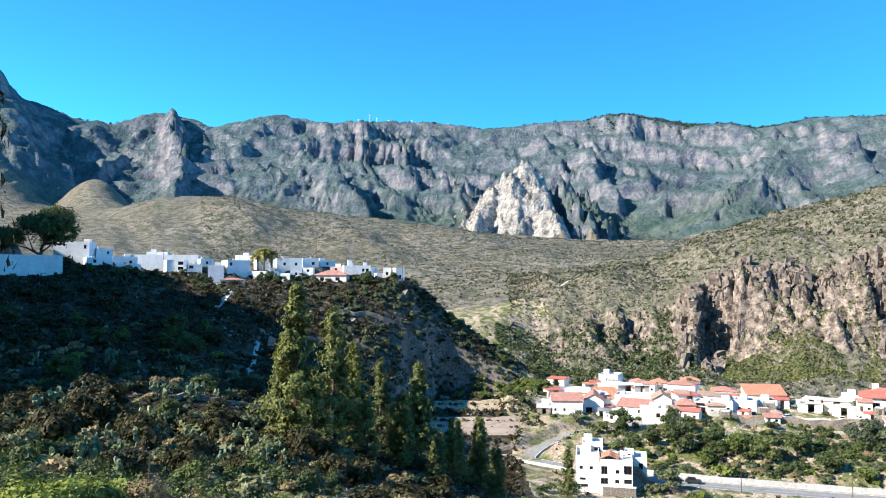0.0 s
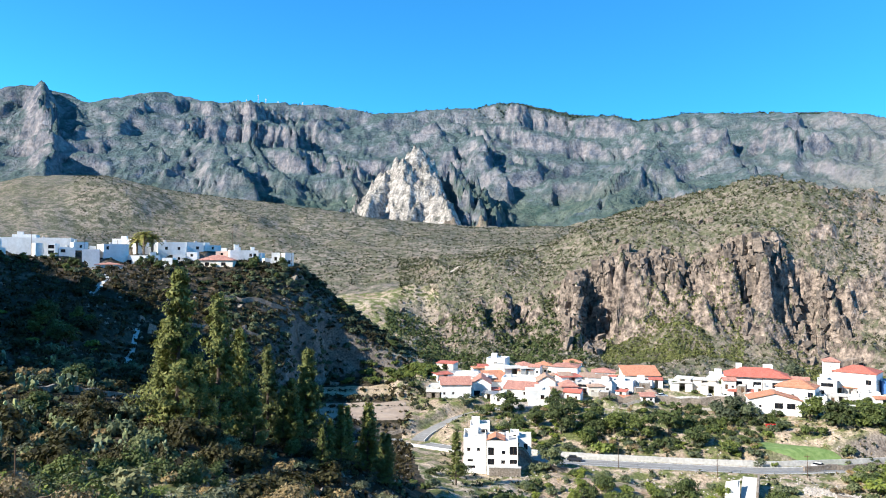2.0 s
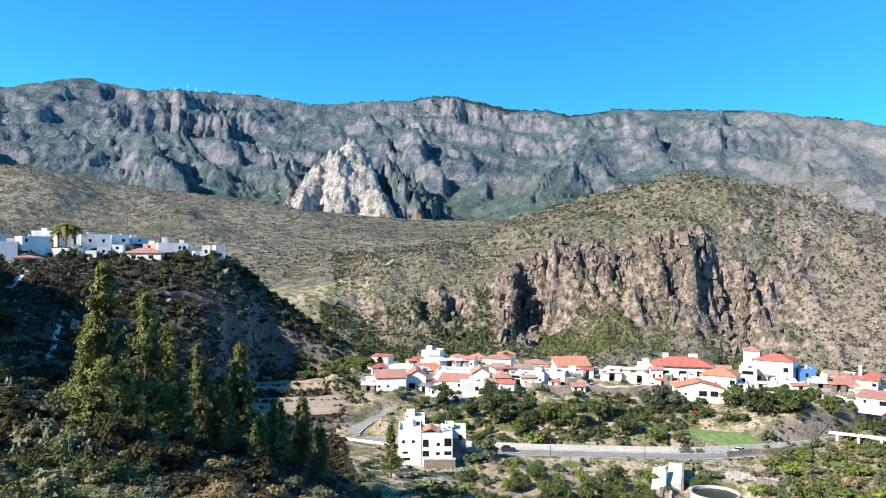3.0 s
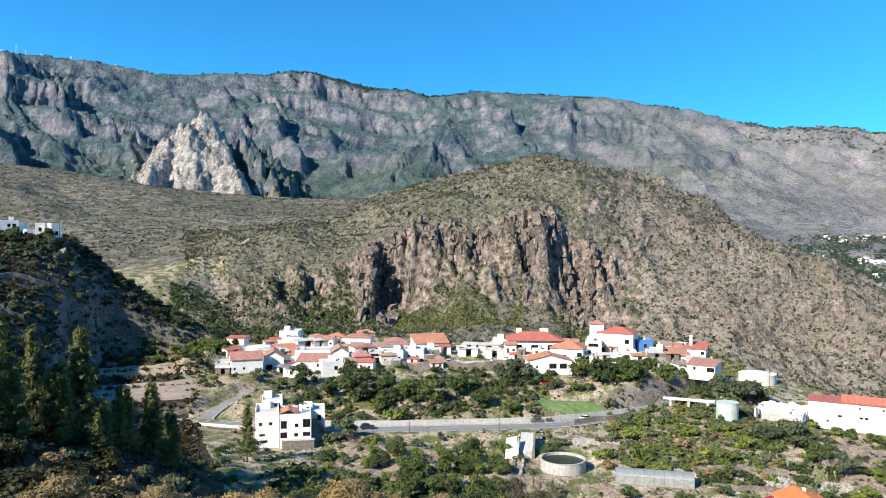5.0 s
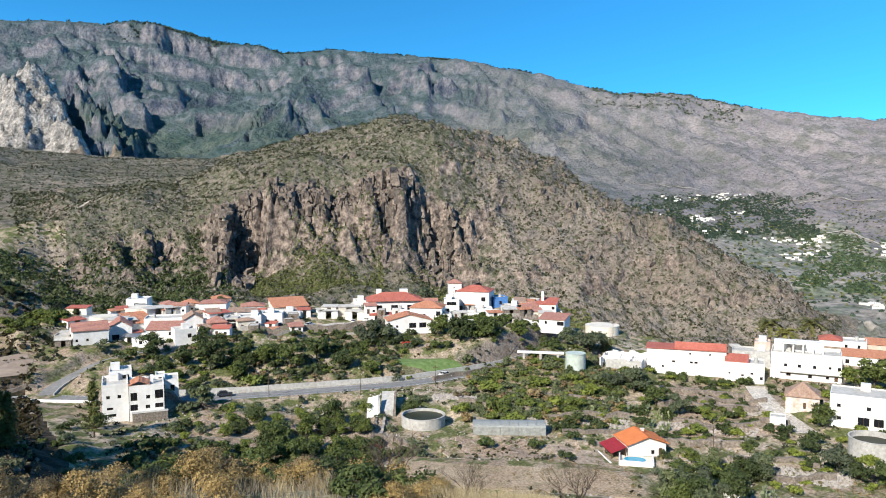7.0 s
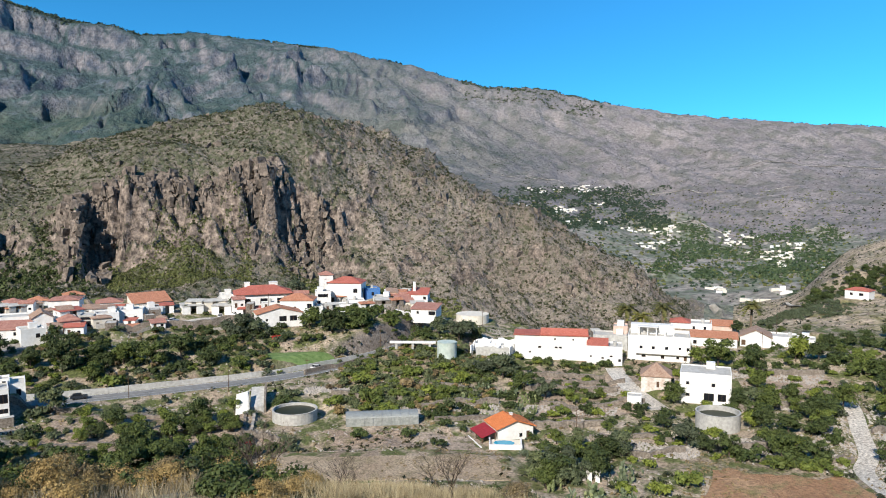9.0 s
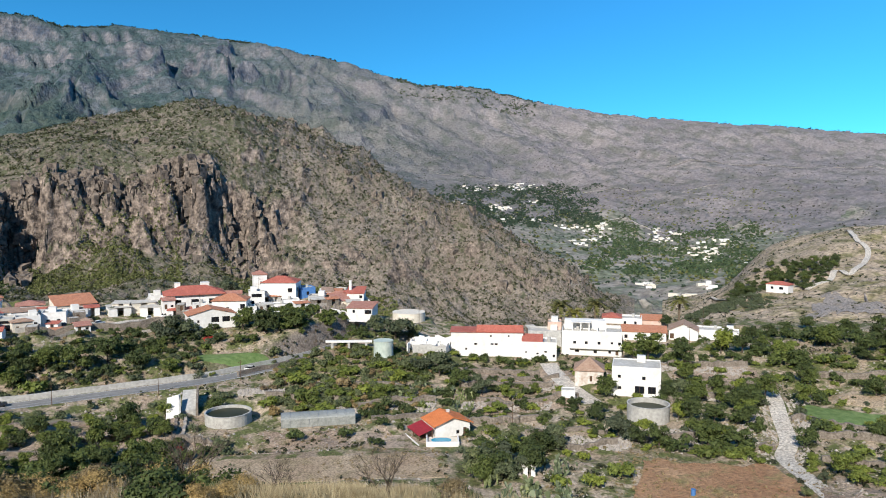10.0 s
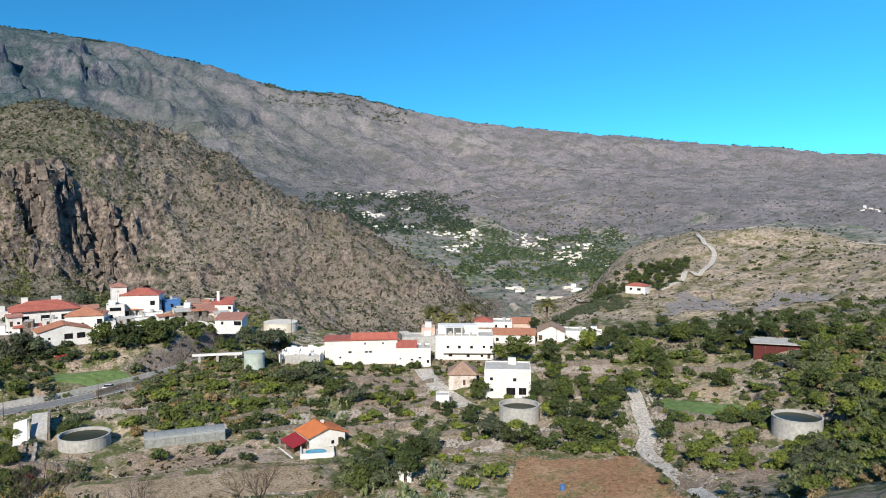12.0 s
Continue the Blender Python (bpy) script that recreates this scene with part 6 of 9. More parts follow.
def shed(bearing, distance, w, d, h, turn, wall, roof, label):
    """A small yard building: walls, a thin sheet roof with an overhang, a dark doorway."""
    x, y = polar(bearing, distance)
    ob = root("shed", label, "shed", "sheds of the hamlet", pose(x, y, ground_at(x, y), 0, 0, -bearing + turn))
    bm = bmesh.new()
    for x0, y0, x1, y1 in ((-w / 2, d / 2 - 0.2, w / 2, d / 2), (-w / 2, -d / 2, -w / 2 + 0.2, d / 2 - 0.2), (w / 2 - 0.2, -d / 2, w / 2, d / 2 - 0.2), (-w / 2 + 0.2, -d / 2, -w * 0.12, -d / 2 + 0.2), (w * 0.16, -d / 2, w / 2 - 0.2, -d / 2 + 0.2)):
        box(bm, x0, y0, -1.5, x1, y1, h)
    part("wall", bm, wall, ob)
    bm = bmesh.new()
    X, Y = w / 2 + 0.25, d / 2 + 0.3
    prism(bm, [(-X, -Y), (X, -Y), (X, Y), (-X, Y)], [h, h, h + 0.5, h + 0.5], [h + 0.12, h + 0.12, h + 0.62, h + 0.62])
    part("roof", bm, roof, ob)


_yard = random.Random(31)
for k in range(46):
    b, r = (_yard.uniform(7.5, 22), _yard.uniform(250, 296)) if k < 22 else (_yard.uniform(29, 44), _yard.uniform(250, 288)) if k < 38 else (_yard.uniform(50, 68), _yard.uniform(240, 262))
    wall, words = _yard.choice((("white", "small whitewashed yard shed"), ("white", "small whitewashed store room"), ("concrete", "small grey block shed"), ("stone", "small rough stone shed"), ("cream", "small cream coloured shed")))
    roof, cover_words = _yard.choice((("red_tile", "a red tiled roof"), ("deck", "a flat pale roof"), ("deck", "a flat pale roof"), ("orange_tile", "a faded orange roof"), ("metal", "a sheet metal roof")))
    shed(b, r, _yard.uniform(2.6, 5.5), _yard.uniform(2.2, 4.2), _yard.uniform(1.9, 2.8), _yard.uniform(-25, 25), wall, roof, words + " with " + cover_words)
for k in range(26):
    b, r = (_yard.uniform(21, 32), _yard.uniform(277, 293)) if k < 14 else (_yard.uniform(8, 20), _yard.uniform(262, 298))
    roof, cover_words = _yard.choice((("red_tile", "a red tiled roof"), ("deck", "a flat pale roof"), ("deck", "a flat pale roof"), ("old_tile", "an old tiled roof")))
    shed(b, r, _yard.uniform(4.5, 8.5), _yard.uniform(3.5, 6.0), _yard.uniform(2.2, 3.0), _yard.uniform(-30, 30), "white" if k % 4 else "cream", roof, "low whitewashed hamlet building with " + cover_words)
for k in range(24):
    b, r = (_yard.uniform(7.5, 24), _yard.uniform(249, 292)) if k < 12 else (_yard.uniform(28, 45), _yard.uniform(246, 286))
    t, l = _yard.uniform(-0.5, 0.5), _yard.uniform(4, 9)
    x, y = polar(b, r)
    c, q = math.cos(-radians(b) + t), math.sin(-radians(b) + t)
    wall_along("yard_wall", "low whitewashed yard wall between the houses" if k % 3 else "low stone yard wall between the houses", "wall", [(x + c * l * (i / 5 - 0.5), y + q * l * (i / 5 - 0.5)) for i in range(6)], 1.1, 0.25, "white" if k % 3 else "pale_stone", 0.04, 160 + k)


# ---------------------------------------------------------------- tanks and small works
def ring_tank(name, label, bearing, distance, z, radius, height, mat="concrete", water=True, lid=False, level=0.75):
    x, y = polar(bearing, distance)
    ob = root(name, label, "water tank", at=pose(x, y, z))
    n, t = 40, 0.3
    bm = bmesh.new()
    prof = [(radius, -1.0), (radius, height - 0.18), (radius + 0.07, height - 0.15), (radius + 0.07, height), (radius - t, height), (radius - t, 0.1)]
    rings = [[bm.verts.new((q * math.cos(2 * math.pi * k / n), q * math.sin(2 * math.pi * k / n), h)) for k in range(n)] for q, h in prof]
    for r0, r1 in zip(rings[:-1], rings[1:]):
        for k in range(n):
            bm.faces.new((r0[k], r0[(k + 1) % n], r1[(k + 1) % n], r1[k]))
    part("wall", bm, mat, ob)
    bm = bmesh.new()
    h = height - 0.02 if lid else height * level
    q = radius - t + 0.02
    prism(bm, [(q * math.cos(2 * math.pi * k / n), q * math.sin(2 * math.pi * k / n)) for k in range(n)], h - 0.15, h)
    part("lid" if lid else "water", bm, mat if lid else "water", ob, "flat pale lid" if lid else "dark green water")
    return ob


ring_tank("water_tank", "round concrete irrigation tank with dark water", 33.25, 182, -15.2, 5.4, 2.7)
ring_tank("water_tank", "round grey stone tank below the white house", 65.2, 183.5, -15.0, 5.0, 4.0, "concrete", level=0.7)
ring_tank("water_tank", "round weathered tank among garden trees", 85.0, 178.5, -12.0, 5.2, 4.4, "concrete", level=0.85)
ring_tank("water_tank", "pale green painted round water tank", 44.95, 219, -9.8, 2.9, 5.6, "tank_paint", lid=True)
ring_tank("reservoir", "wide white covered reservoir under the hill", 46.9, 283, -9.8, 6.2, 3.6, "cream", lid=True)
ring_tank("reservoir", "wide white covered reservoir in the hamlet", 10.2, 280, -2.8, 4.4, 3.9, "cream", lid=True)
ring_tank("reservoir", "wide white covered reservoir in the hamlet", 12.6, 292, -1.0, 5.4, 2.8, "cream", lid=True)


def greenhouse():
    x, y = polar(39.9, 177)
    ob = root("greenhouse", "long low grey plastic greenhouse with a barrel roof", "greenhouse", at=pose(x, y, -15.3, 0, 0, -39.9 + 3))
    L, D = 8.6, 2.6
    bm = bmesh.new()
    prof = [(-D, -0.6), (-D, 1.9)] + [(-D * math.cos(math.pi * k / 8), 1.9 + 0.8 * math.sin(math.pi * k / 8)) for k in range(1, 8)] + [(D, 1.9), (D, -0.6)]
    a = [bm.verts.new((-L, q, h)) for q, h in prof]
    b = [bm.verts.new((L, q, h)) for q, h in prof]
    for i in range(len(prof) - 1):
        bm.faces.new((a[i], b[i], b[i + 1], a[i + 1]))
    bm.faces.new(a), bm.faces.new(b[::-1])
    part("cover", bm, "plastic", ob)
    for k in range(9):
        bm = bmesh.new()
        tube(bm, [(-L + 2 * L * k / 8, q * 1.01, h + 0.03) for q, h in prof], [0.05] * len(prof), 4)
        part("hoop", bm, "metal", ob)


greenhouse()


def sluice():
    """A steep white slab over a dark chute beside the tank, and the ditch that runs down from it."""
    x, y = polar(30.2, 188)
    ob = root("sluice_wall", "white sloping sluice slab over a dark stone chute", "wall", at=pose(x, y, ground_at(x, y), 0, 0, -30.2))
    bm = bmesh.new()
    v = [bm.verts.new(p) for p in ((-4.4, -2.2, -1.0), (-1.5, -2.6, -1.0), (-1.4, 2.4, 4.3), (-4.1, 2.6, 3.6), (-4.4, -1.8, -1.4), (-1.5, -2.2, -1.4), (-1.4, 2.9, 4.2), (-4.1, 3.1, 3.5))]
    for f in ((0, 1, 2, 3), (7, 6, 5, 4), (1, 0, 4, 5), (2, 1, 5, 6), (3, 2, 6, 7), (0, 3, 7, 4)):
        bm.faces.new([v[k] for k in f])
    part("slab", bm, "white", ob, "steep whitewashed slab")
    bm = bmesh.new()
    prism(bm, [(-1.4, -2.6), (-1.0, -2.6), (-1.0, 3.2), (-1.4, 3.2)], -1.6, [0.2, 0.2, 4.2, 4.2])
    part("cheek_wall", bm, "concrete", ob)
    bm = bmesh.new()
    prism(bm, [(-0.9, 1.0), (2.4, 1.0), (2.8, 9.0), (-0.4, 9.0)], -1.2, [0.6, 0.6, 3.6, 3.6])
    part("ramp", bm, "concrete", ob)
    bm = bmesh.new()
    prism(bm, [(2.5, 1.0), (3.0, 1.0), (3.4, 9.0), (2.9, 9.0)], -1.2, [2.2, 2.2, 4.6, 4.6])
    part("side_wall", bm, "stone", ob)
    ditch = root("ditch", "narrow stone ditch running down from the sluice", "ditch")
    for k in range(12):
        for off, mat in ((-1.0, "stone"), (1.0, "pale_stone")):
            bx, by = polar(29.9 - 0.05 * k, 184 - 2.1 * k)
            bm = bmesh.new()
            box(bm, -0.35, -1.15, -1.4, 0.35, 1.15, 0.55 + 0.12 * math.sin(k * 2.3 + off))
            wall_ = part("wall", bm, mat, ditch)
            wall_.matrix_world = pose(bx, by, ground_at(bx, by), 0, 0, -29.9) @ pose(off, 0, 0)


sluice()


def channel():
    """A raised white water channel on piers."""
    x, y = polar(42.3, 226)
    ob = root("water_channel", "raised white water channel on piers", "channel", at=pose(x, y, ground_at(x, y), 0, 0, -42.3 - 4))
    bm = bmesh.new()
    box(bm, -7, -0.5, 2.0, 7, 0.5, 2.6)
    part("trough", bm, "white", ob)
    for px in (-5, 0, 5.2):
        bm = bmesh.new()
        box(bm, px - 0.35, -0.35, -2.5, px + 0.35, 0.35, 2.0)
        part("pier", bm, "concrete", ob)


channel()


def ruin():
    """A roofless white ruin: broken walls of uneven height with gaps."""
    x, y = polar(48.5, 231)
    rng = random.Random(8)
    ob = root("ruin", "roofless whitewashed ruin with broken walls", "ruin", at=pose(x, y, -10.4, 0, 0, -48.5 - 12))
    for ax, ay, bx, by in ((-6, -4.5, 6, -4.5), (6, -4.5, 6, 4.5), (6, 4.5, -6, 4.5), (-6, 4.5, -6, -4.5), (-1, -4.5, -1, 4.5), (-6, 0, 6, 0), (2.5, -4.5, 2.5, 4.5)):
        n = 7
        base = rng.uniform(3.0, 4.2)
        mat = "white" if rng.random() < 0.6 else "concrete"
        dx, dy = bx - ax, by - ay
        l = math.hypot(dx, dy)
        nx, ny = dy / l * 0.2, -dx / l * 0.2
        for i in range(n):
            if rng.random() < 0.16:
                continue
            t0, t1 = i / n, (i + 1) / n
            p, q = (ax + dx * t0, ay + dy * t0), (ax + dx * t1, ay + dy * t1)
            h0, h1 = base + rng.uniform(-0.5, 0.4), base + rng.uniform(-0.5, 0.4)
            bm = bmesh.new()
            prism(bm, [(p[0] + nx, p[1] + ny), (q[0] + nx, q[1] + ny), (q[0] - nx, q[1] - ny), (p[0] - nx, p[1] - ny)], -3.0, [h0, h1, h1, h0])
            bmesh.ops.recalc_face_normals(bm, faces=bm.faces)
            part("wall", bm, mat, ob)



ruin()


def pool_garden():
    x, y = polar(48.2, 163.5)
    ob = root("swimming_pool", "blue swimming pool behind a white garden wall", "pool", at=pose(x, y, -16.4, 0, 0, -48.2))
    bm = bmesh.new()
    box(bm, 0.5, -2.6, -1.5, 7.2, -2.3, 1.1), box(bm, 7.2, -2.6, -1.5, 7.5, 3, 1.1), box(bm, 0.2, -2.6, -1.5, 0.5, 3, 1.1)
    part("wall", bm, "white", ob)
    bm = bmesh.new()
    prism(bm, [(3.6 + 2.3 * math.cos(2 * math.pi * k / 24), 0.6 + 1.6 * math.sin(2 * math.pi * k / 24)) for k in range(24)], -0.8, 0.52)
    part("water", bm, "pool", ob)
    bm = bmesh.new()
    box(bm, 0.5, -2.3, -1.5, 7.2, 3, 0.45)
    part("deck", bm, "cream", ob)
    b, r, z, w, d, h = next((*a[2:8],) for a, k in HOUSES if a[0] == "white_cottage")
    cx, cy = polar(b, r + d / 2)
    shed = root("carport", "open carport with a dark red sheet roof beside the cottage", "carport", at=pose(cx, cy, z, 0, 0, -b + 24))
    x0, x1, y0, y1 = -w / 2 - 4.2, -w / 2 - 0.65, -d / 2 - 0.4, d / 2
    bm = bmesh.new()
    prism(bm, [(x0, y0), (x1, y0), (x1, y1), (x0, y1)], [h - 1.5, h - 0.35, h - 0.35, h - 1.5], [h - 1.38, h - 0.23, h - 0.23, h - 1.38])
    part("roof", bm, "red_sheet", shed)
    for px, py, top in ((x0 + 0.2, y0 + 0.2, h - 1.45), (x1 - 0.2, y0 + 0.2, h - 0.42), (x0 + 0.2, y1 - 0.2, h - 1.45), (x1 - 0.2, y1 - 0.2, h - 0.42), (x0 + 0.2, 0, h - 1.45)):
        bm = bmesh.new()
        box(bm, px - 0.1, py - 0.1, -2.0, px + 0.1, py + 0.1, top)
        part("post", bm, "wood", shed)
    bm = bmesh.new()
    box(bm, x0 - 1.2, y0 - 2.5, -3.0, x0 - 0.9, y1, 0.7)
    part("garden_wall", bm, "white", shed, "low whitewashed wall")


pool_garden()


def red_shed():
    x, y = polar(84.2, 232)
    ob = root("shed", "long dark red shed with a flat grey roof", "shed", at=pose(x, y, ground_at(*polar(84.2, 228)), 0, 0, -84.2 + 8))
    bm = bmesh.new()
    box(bm, -9, -3, -2.5, 9, 3, 2.0)
    part("wall", bm, "dark_boards", ob, "dark red boarded wall")
    bm = bmesh.new()
    prism(bm, [(-10, -4), (10, -4), (10, 4), (-10, 4)], [2.0, 2.0, 2.5, 2.5], [2.22, 2.22, 2.72, 2.72])
    part("roof", bm, "concrete", ob)
    for k in range(7):
        bm = bmesh.new()
        box(bm, -9 + 3 * k - 0.1, -3.15, -2.5, -9 + 3 * k + 0.1, -3.0, 2.0)
        part("post", bm, "wood", ob)


red_shed()
house("white_house", "small house with a bright red roof among trees", 84.0, 241, ground_at(*polar(84.2, 228)) - 0.6, 8, 6, 2.3, roof="hip", rise=1.8, tiles="orange_tile")
house("white_house", "white hillside house with a red roof above the track", 73.9, 413, -11.8, 11, 7, 4.2, roof="hip", rise=1.4, front=((-2.5, 1.8, 1.3, 1.3), (2, 1.8, 2.0, 1.3)), turn=-20)


def garden_steps():
    """Worn pale steps that climb between the trees beside a small hut."""
    ob = root("garden_steps", "worn pale stone steps climbing between garden trees", "steps")
    for k in range(16):
        x, y = polar(55.4 - 0.06 * k, 143 + 1.5 * k)
        bm = bmesh.new()
        box(bm, -0.9, -0.8, -0.8, 0.9, 0.8, 0.28)
        step = part("step", bm, "pale_stone", ob)
        step.matrix_world = pose(x, y, ground_at(x, y), 0, 0, -55 + 5 * math.sin(k * 2.1))
    shed(56.3, 143.5, 2.4, 2.0, 1.9, 8, "white", "deck", "tiny white garden hut beside pale steps")
    x, y = polar(68.6, 139.5)
    drum = root("water_drum", "small blue plastic drum on the russet field", "drum", at=pose(x, y, ground_at(x, y) + 0.05))
    bm = bmesh.new()
    prism(bm, [(0.42 * math.cos(2 * math.pi * k / 14), 0.42 * math.sin(2 * math.pi * k / 14)) for k in range(14)], -0.1, 1.1)
    part("body", bm, "blue_wall", drum)
    bm = bmesh.new()
    prism(bm, [(0.45 * math.cos(2 * math.pi * k / 14), 0.45 * math.sin(2 * math.pi * k / 14)) for k in range(14)], 1.1, 1.18)
    part("lid", bm, "blue_wall", drum)


garden_steps()


def roof_terrace():
    """Upper storey and columns of the tall white house."""
    b, r, z, w, d, h = next((*a[2:8],) for a, k in HOUSES if a[0] == "apartment_house")
    x, y = polar(b, r + d / 2)
    at = pose(x, y, z + h + 0.05, 0, 0, -b)
    ob = root("roof_pavilion", "white roof pavilion with dark openings on the tall house", "house", at=at)
    wing(ob, "wall", -w / 2 + 0.5, 2, w / 2 - 5, d / 2 - 0.4, 0, 2.9)
    for k in range(5):
        wing(ob, "column", -w / 2 + 3 + 2.6 * k, -1.2, -w / 2 + 3.35 + 2.6 * k, -0.85, 0, 2.6)
    wing(ob, "slab", -w / 2 + 2.6, -1.4, -w / 2 + 9, 2, 2.6, 2.8)
    bal = root("balcony", "long white balcony on the tall house", "balcony", at=pose(x, y, z, 0, 0, -b))
    wing(bal, "slab", -w / 2 + 2.5, -d / 2 - 1.1, w / 2, -d / 2 + 0.02, 2.3, 2.5)
    wing(bal, "parapet", -w / 2 + 2.5, -d / 2 - 1.1, w / 2, -d / 2 - 0.95, 2.5, 3.2)
    # red tiled ridge of the long house and lower roof of its end
    b, r, z, w, d, h = next((*a[2:8],) for a, k in HOUSES if a[1].startswith("long white house with a red tiled ridge"))
    x, y = polar(b, r + d / 2)
    for wide, off, up, tall in ((w * 0.64, w * 0.18, h, 1.7),):
        ridge = root("tiled_roof", "bright red tiled roof on the long white house", "roof", at=pose(x, y, z + up, 0, 0, -b))
        bm = roof_mesh("gable_x", wide, 4.6, 0.0, tall, 0.1)
        bmesh.ops.translate(bm, verts=bm.verts, vec=(off, -1.9, 0.1))
        part("roof", bm, "red_tile", ridge)
    b, r, z, w, d, h = next((*a[2:8],) for a, k in HOUSES if a[1].startswith("white house end"))
    x, y = polar(b, r + d / 2)
    ridge = root("tiled_roof", "red tiled lean-to roof on the white house end", "roof", at=pose(x, y, z + h + 0.46, 0, 0, -b))
    bm = roof_mesh("shed", w * 0.6, 4.4, 0.0, 1.5, 0.1)
    bmesh.ops.translate(bm, verts=bm.verts, vec=(-w * 0.2, -1.4, 0.0))
    part("roof", bm, "red_tile", ridge)
    # tiled roof over the bay of the villa
    b, r, z, w, d, h = next((*a[2:8],) for a, k in HOUSES if a[1].startswith("white villa wing"))
    x, y = polar(b, r + d / 2)
    bay = root("tiled_roof", "faded orange tiled roof over the villa bay", "roof", at=pose(x, y, z + h + 0.5, 0, 0, -b))
    bm = roof_mesh("gable_y", 4.6, 5.5, 0.0, 1.0, 0.15)
    bmesh.ops.translate(bm, verts=bm.verts, vec=(-1.7, -2.2, 0.0))
    part("roof", bm, "orange_tile", bay)
    wing(bay, "gable_wall", -3.9, -4.9, 0.5, -4.7, -0.5, 0.02)
    wing(bay, "chimney", 0.9, -1.5, 1.6, -0.8, -0.5, 1.6)
    # retaining wall below the villa wing and its stone base
    x, y = polar(13.1, 192.2)
    base = root("retaining_wall", "grey stone base wall under the villa", "wall", at=pose(x, y, -13.4, 0, 0, -13.1))
    wing(base, "wall", -4.0, -0.5, 4.0, 1.0, -3.0, 2.6, "stone")
    wing(base, "coping", -4.1, -0.6, 4.1, 1.1, 2.6, 2.72, "concrete")


roof_terrace()


def garden_wall():
    pts = [polar(-31.5 + 0.35 * k, 279 + 0.1 * k) for k in range(14)]
    wall_along("garden_wall", "white garden wall of the town below a big tree", "wall", [(x, y, 44.2) for x, y in pts], 4.6, 0.4, "white", 0.0, 5, 3.0, follow=False)


garden_wall()


# ---------------------------------------------------------------- plants
def unit(v):
    return v / np.maximum(np.linalg.norm(v, axis=-1, keepdims=True), 1e-9)


def leaf_quads(rng, centres, facing, size, slim=0.7):
    """Small bent-free leaf sprays: one triangle at each centre, roughly facing outwards."""
    n = len(centres)
    nrm = unit(facing + rng.normal(0, 0.48, (n, 3)))
    a = unit(np.cross(nrm, rng.normal(0, 1, (n, 3))))
    b = np.cross(nrm, a)
    s = size * rng.uniform(0.6, 1.35, (n, 1))
    k = rng.uniform(0.75, 1.25, (n, 3, 1))
    corners = np.stack([-a * 1.15 - b * slim * 0.7, a * 1.2 - b * slim * 0.4, b * slim * 1.5], 1) * k * s[:, None]
    return centres[:, None] + corners


def lobes(rng, n, spread, low, high, size):
    """Centres and radii of the round masses that make up a crown."""
    out = []
    for k in range(n):
        t = rng.uniform(0, 2 * math.pi)
        q = spread * math.sqrt(rng.uniform(0.05, 1))
        out.append(((q * math.cos(t), q * math.sin(t), rng.uniform(low, high)), size * rng.uniform(0.65, 1.2)))
    return out


def crown_quads(rng, masses, n, size, squash=0.8):
    c = np.array([m[0] for m in masses])
    r = np.array([m[1] for m in masses])
    pick = rng.choice(len(masses), n, p=r**2 / (r**2).sum())
    d = unit(rng.normal(0, 1, (n, 3)))
    d[:, 2] = np.where(d[:, 2] < -0.35, -d[:, 2], d[:, 2])
    uneven = 1 + 0.42 * value_noise(d[:, 0] * 2.4 + pick * 7.3, d[:, 1] * 2.4 + d[:, 2] * 1.9, 5) + 0.22 * value_noise(d[:, 0] * 6 + pick * 3.1, d[:, 1] * 6 + d[:, 2] * 5, 6)
    at = c[pick] + d * (uneven * r[pick] * rng.uniform(0.35, 1.05, n) ** 0.5)[:, None] * np.array([1, 1, squash])
    return leaf_quads(rng, at, d + np.array([0, 0, 0.25]), size)


PLANTS = {}   # kind: list of variants, each a list of (part name, mesh)


def limb_mesh(rng, height, spread, thick, n):
    bm = bmesh.new()
    tip = (rng.uniform(-0.2, 0.2), rng.uniform(-0.2, 0.2), height)
    tube(bm, [(0, 0, -0.6), (tip[0] * 0.4, tip[1] * 0.4, height * 0.5), tip], [thick, thick * 0.75, thick * 0.5], 6)
    for k in range(n):
        t = 2 * math.pi * k / n + rng.uniform(-0.4, 0.4)
        q = spread * rng.uniform(0.6, 1.0)
        z0 = height * rng.uniform(0.55, 0.95)
        tube(bm, [(tip[0] * 0.5, tip[1] * 0.5, z0), (q * 0.5 * math.cos(t), q * 0.5 * math.sin(t), z0 + height * 0.25), (q * math.cos(t), q * math.sin(t), z0 + height * rng.uniform(0.35, 0.8))],
             [thick * 0.5, thick * 0.32, thick * 0.1], 5)
    me = bpy.data.meshes.new("trunk")
    bm.to_mesh(me), bm.free()
    me.materials.append(MAT["bark"])
    return me


def broad_tree(seed, leaf, n=2300, size=0.135):
    rng = np.random.default_rng(seed)
    masses = lobes(rng, 9, 1.35, 0.9, 3.3, 1.0)
    return [("trunk", limb_mesh(rng, 1.6, 1.6, 0.15, 5)), ("crown", quad_mesh("crown", crown_quads(rng, masses, n, size), leaf))]


def shrub(seed, leaf, n=400, size=0.190):
    rng = np.random.default_rng(seed)
    masses = lobes(rng, 6, 1.2, 0.35, 1.1, 0.75)
    return [("stem", limb_mesh(rng, 0.8, 1.1, 0.08, 5)), ("foliage", quad_mesh("foliage", crown_quads(rng, masses, n, size), leaf))]


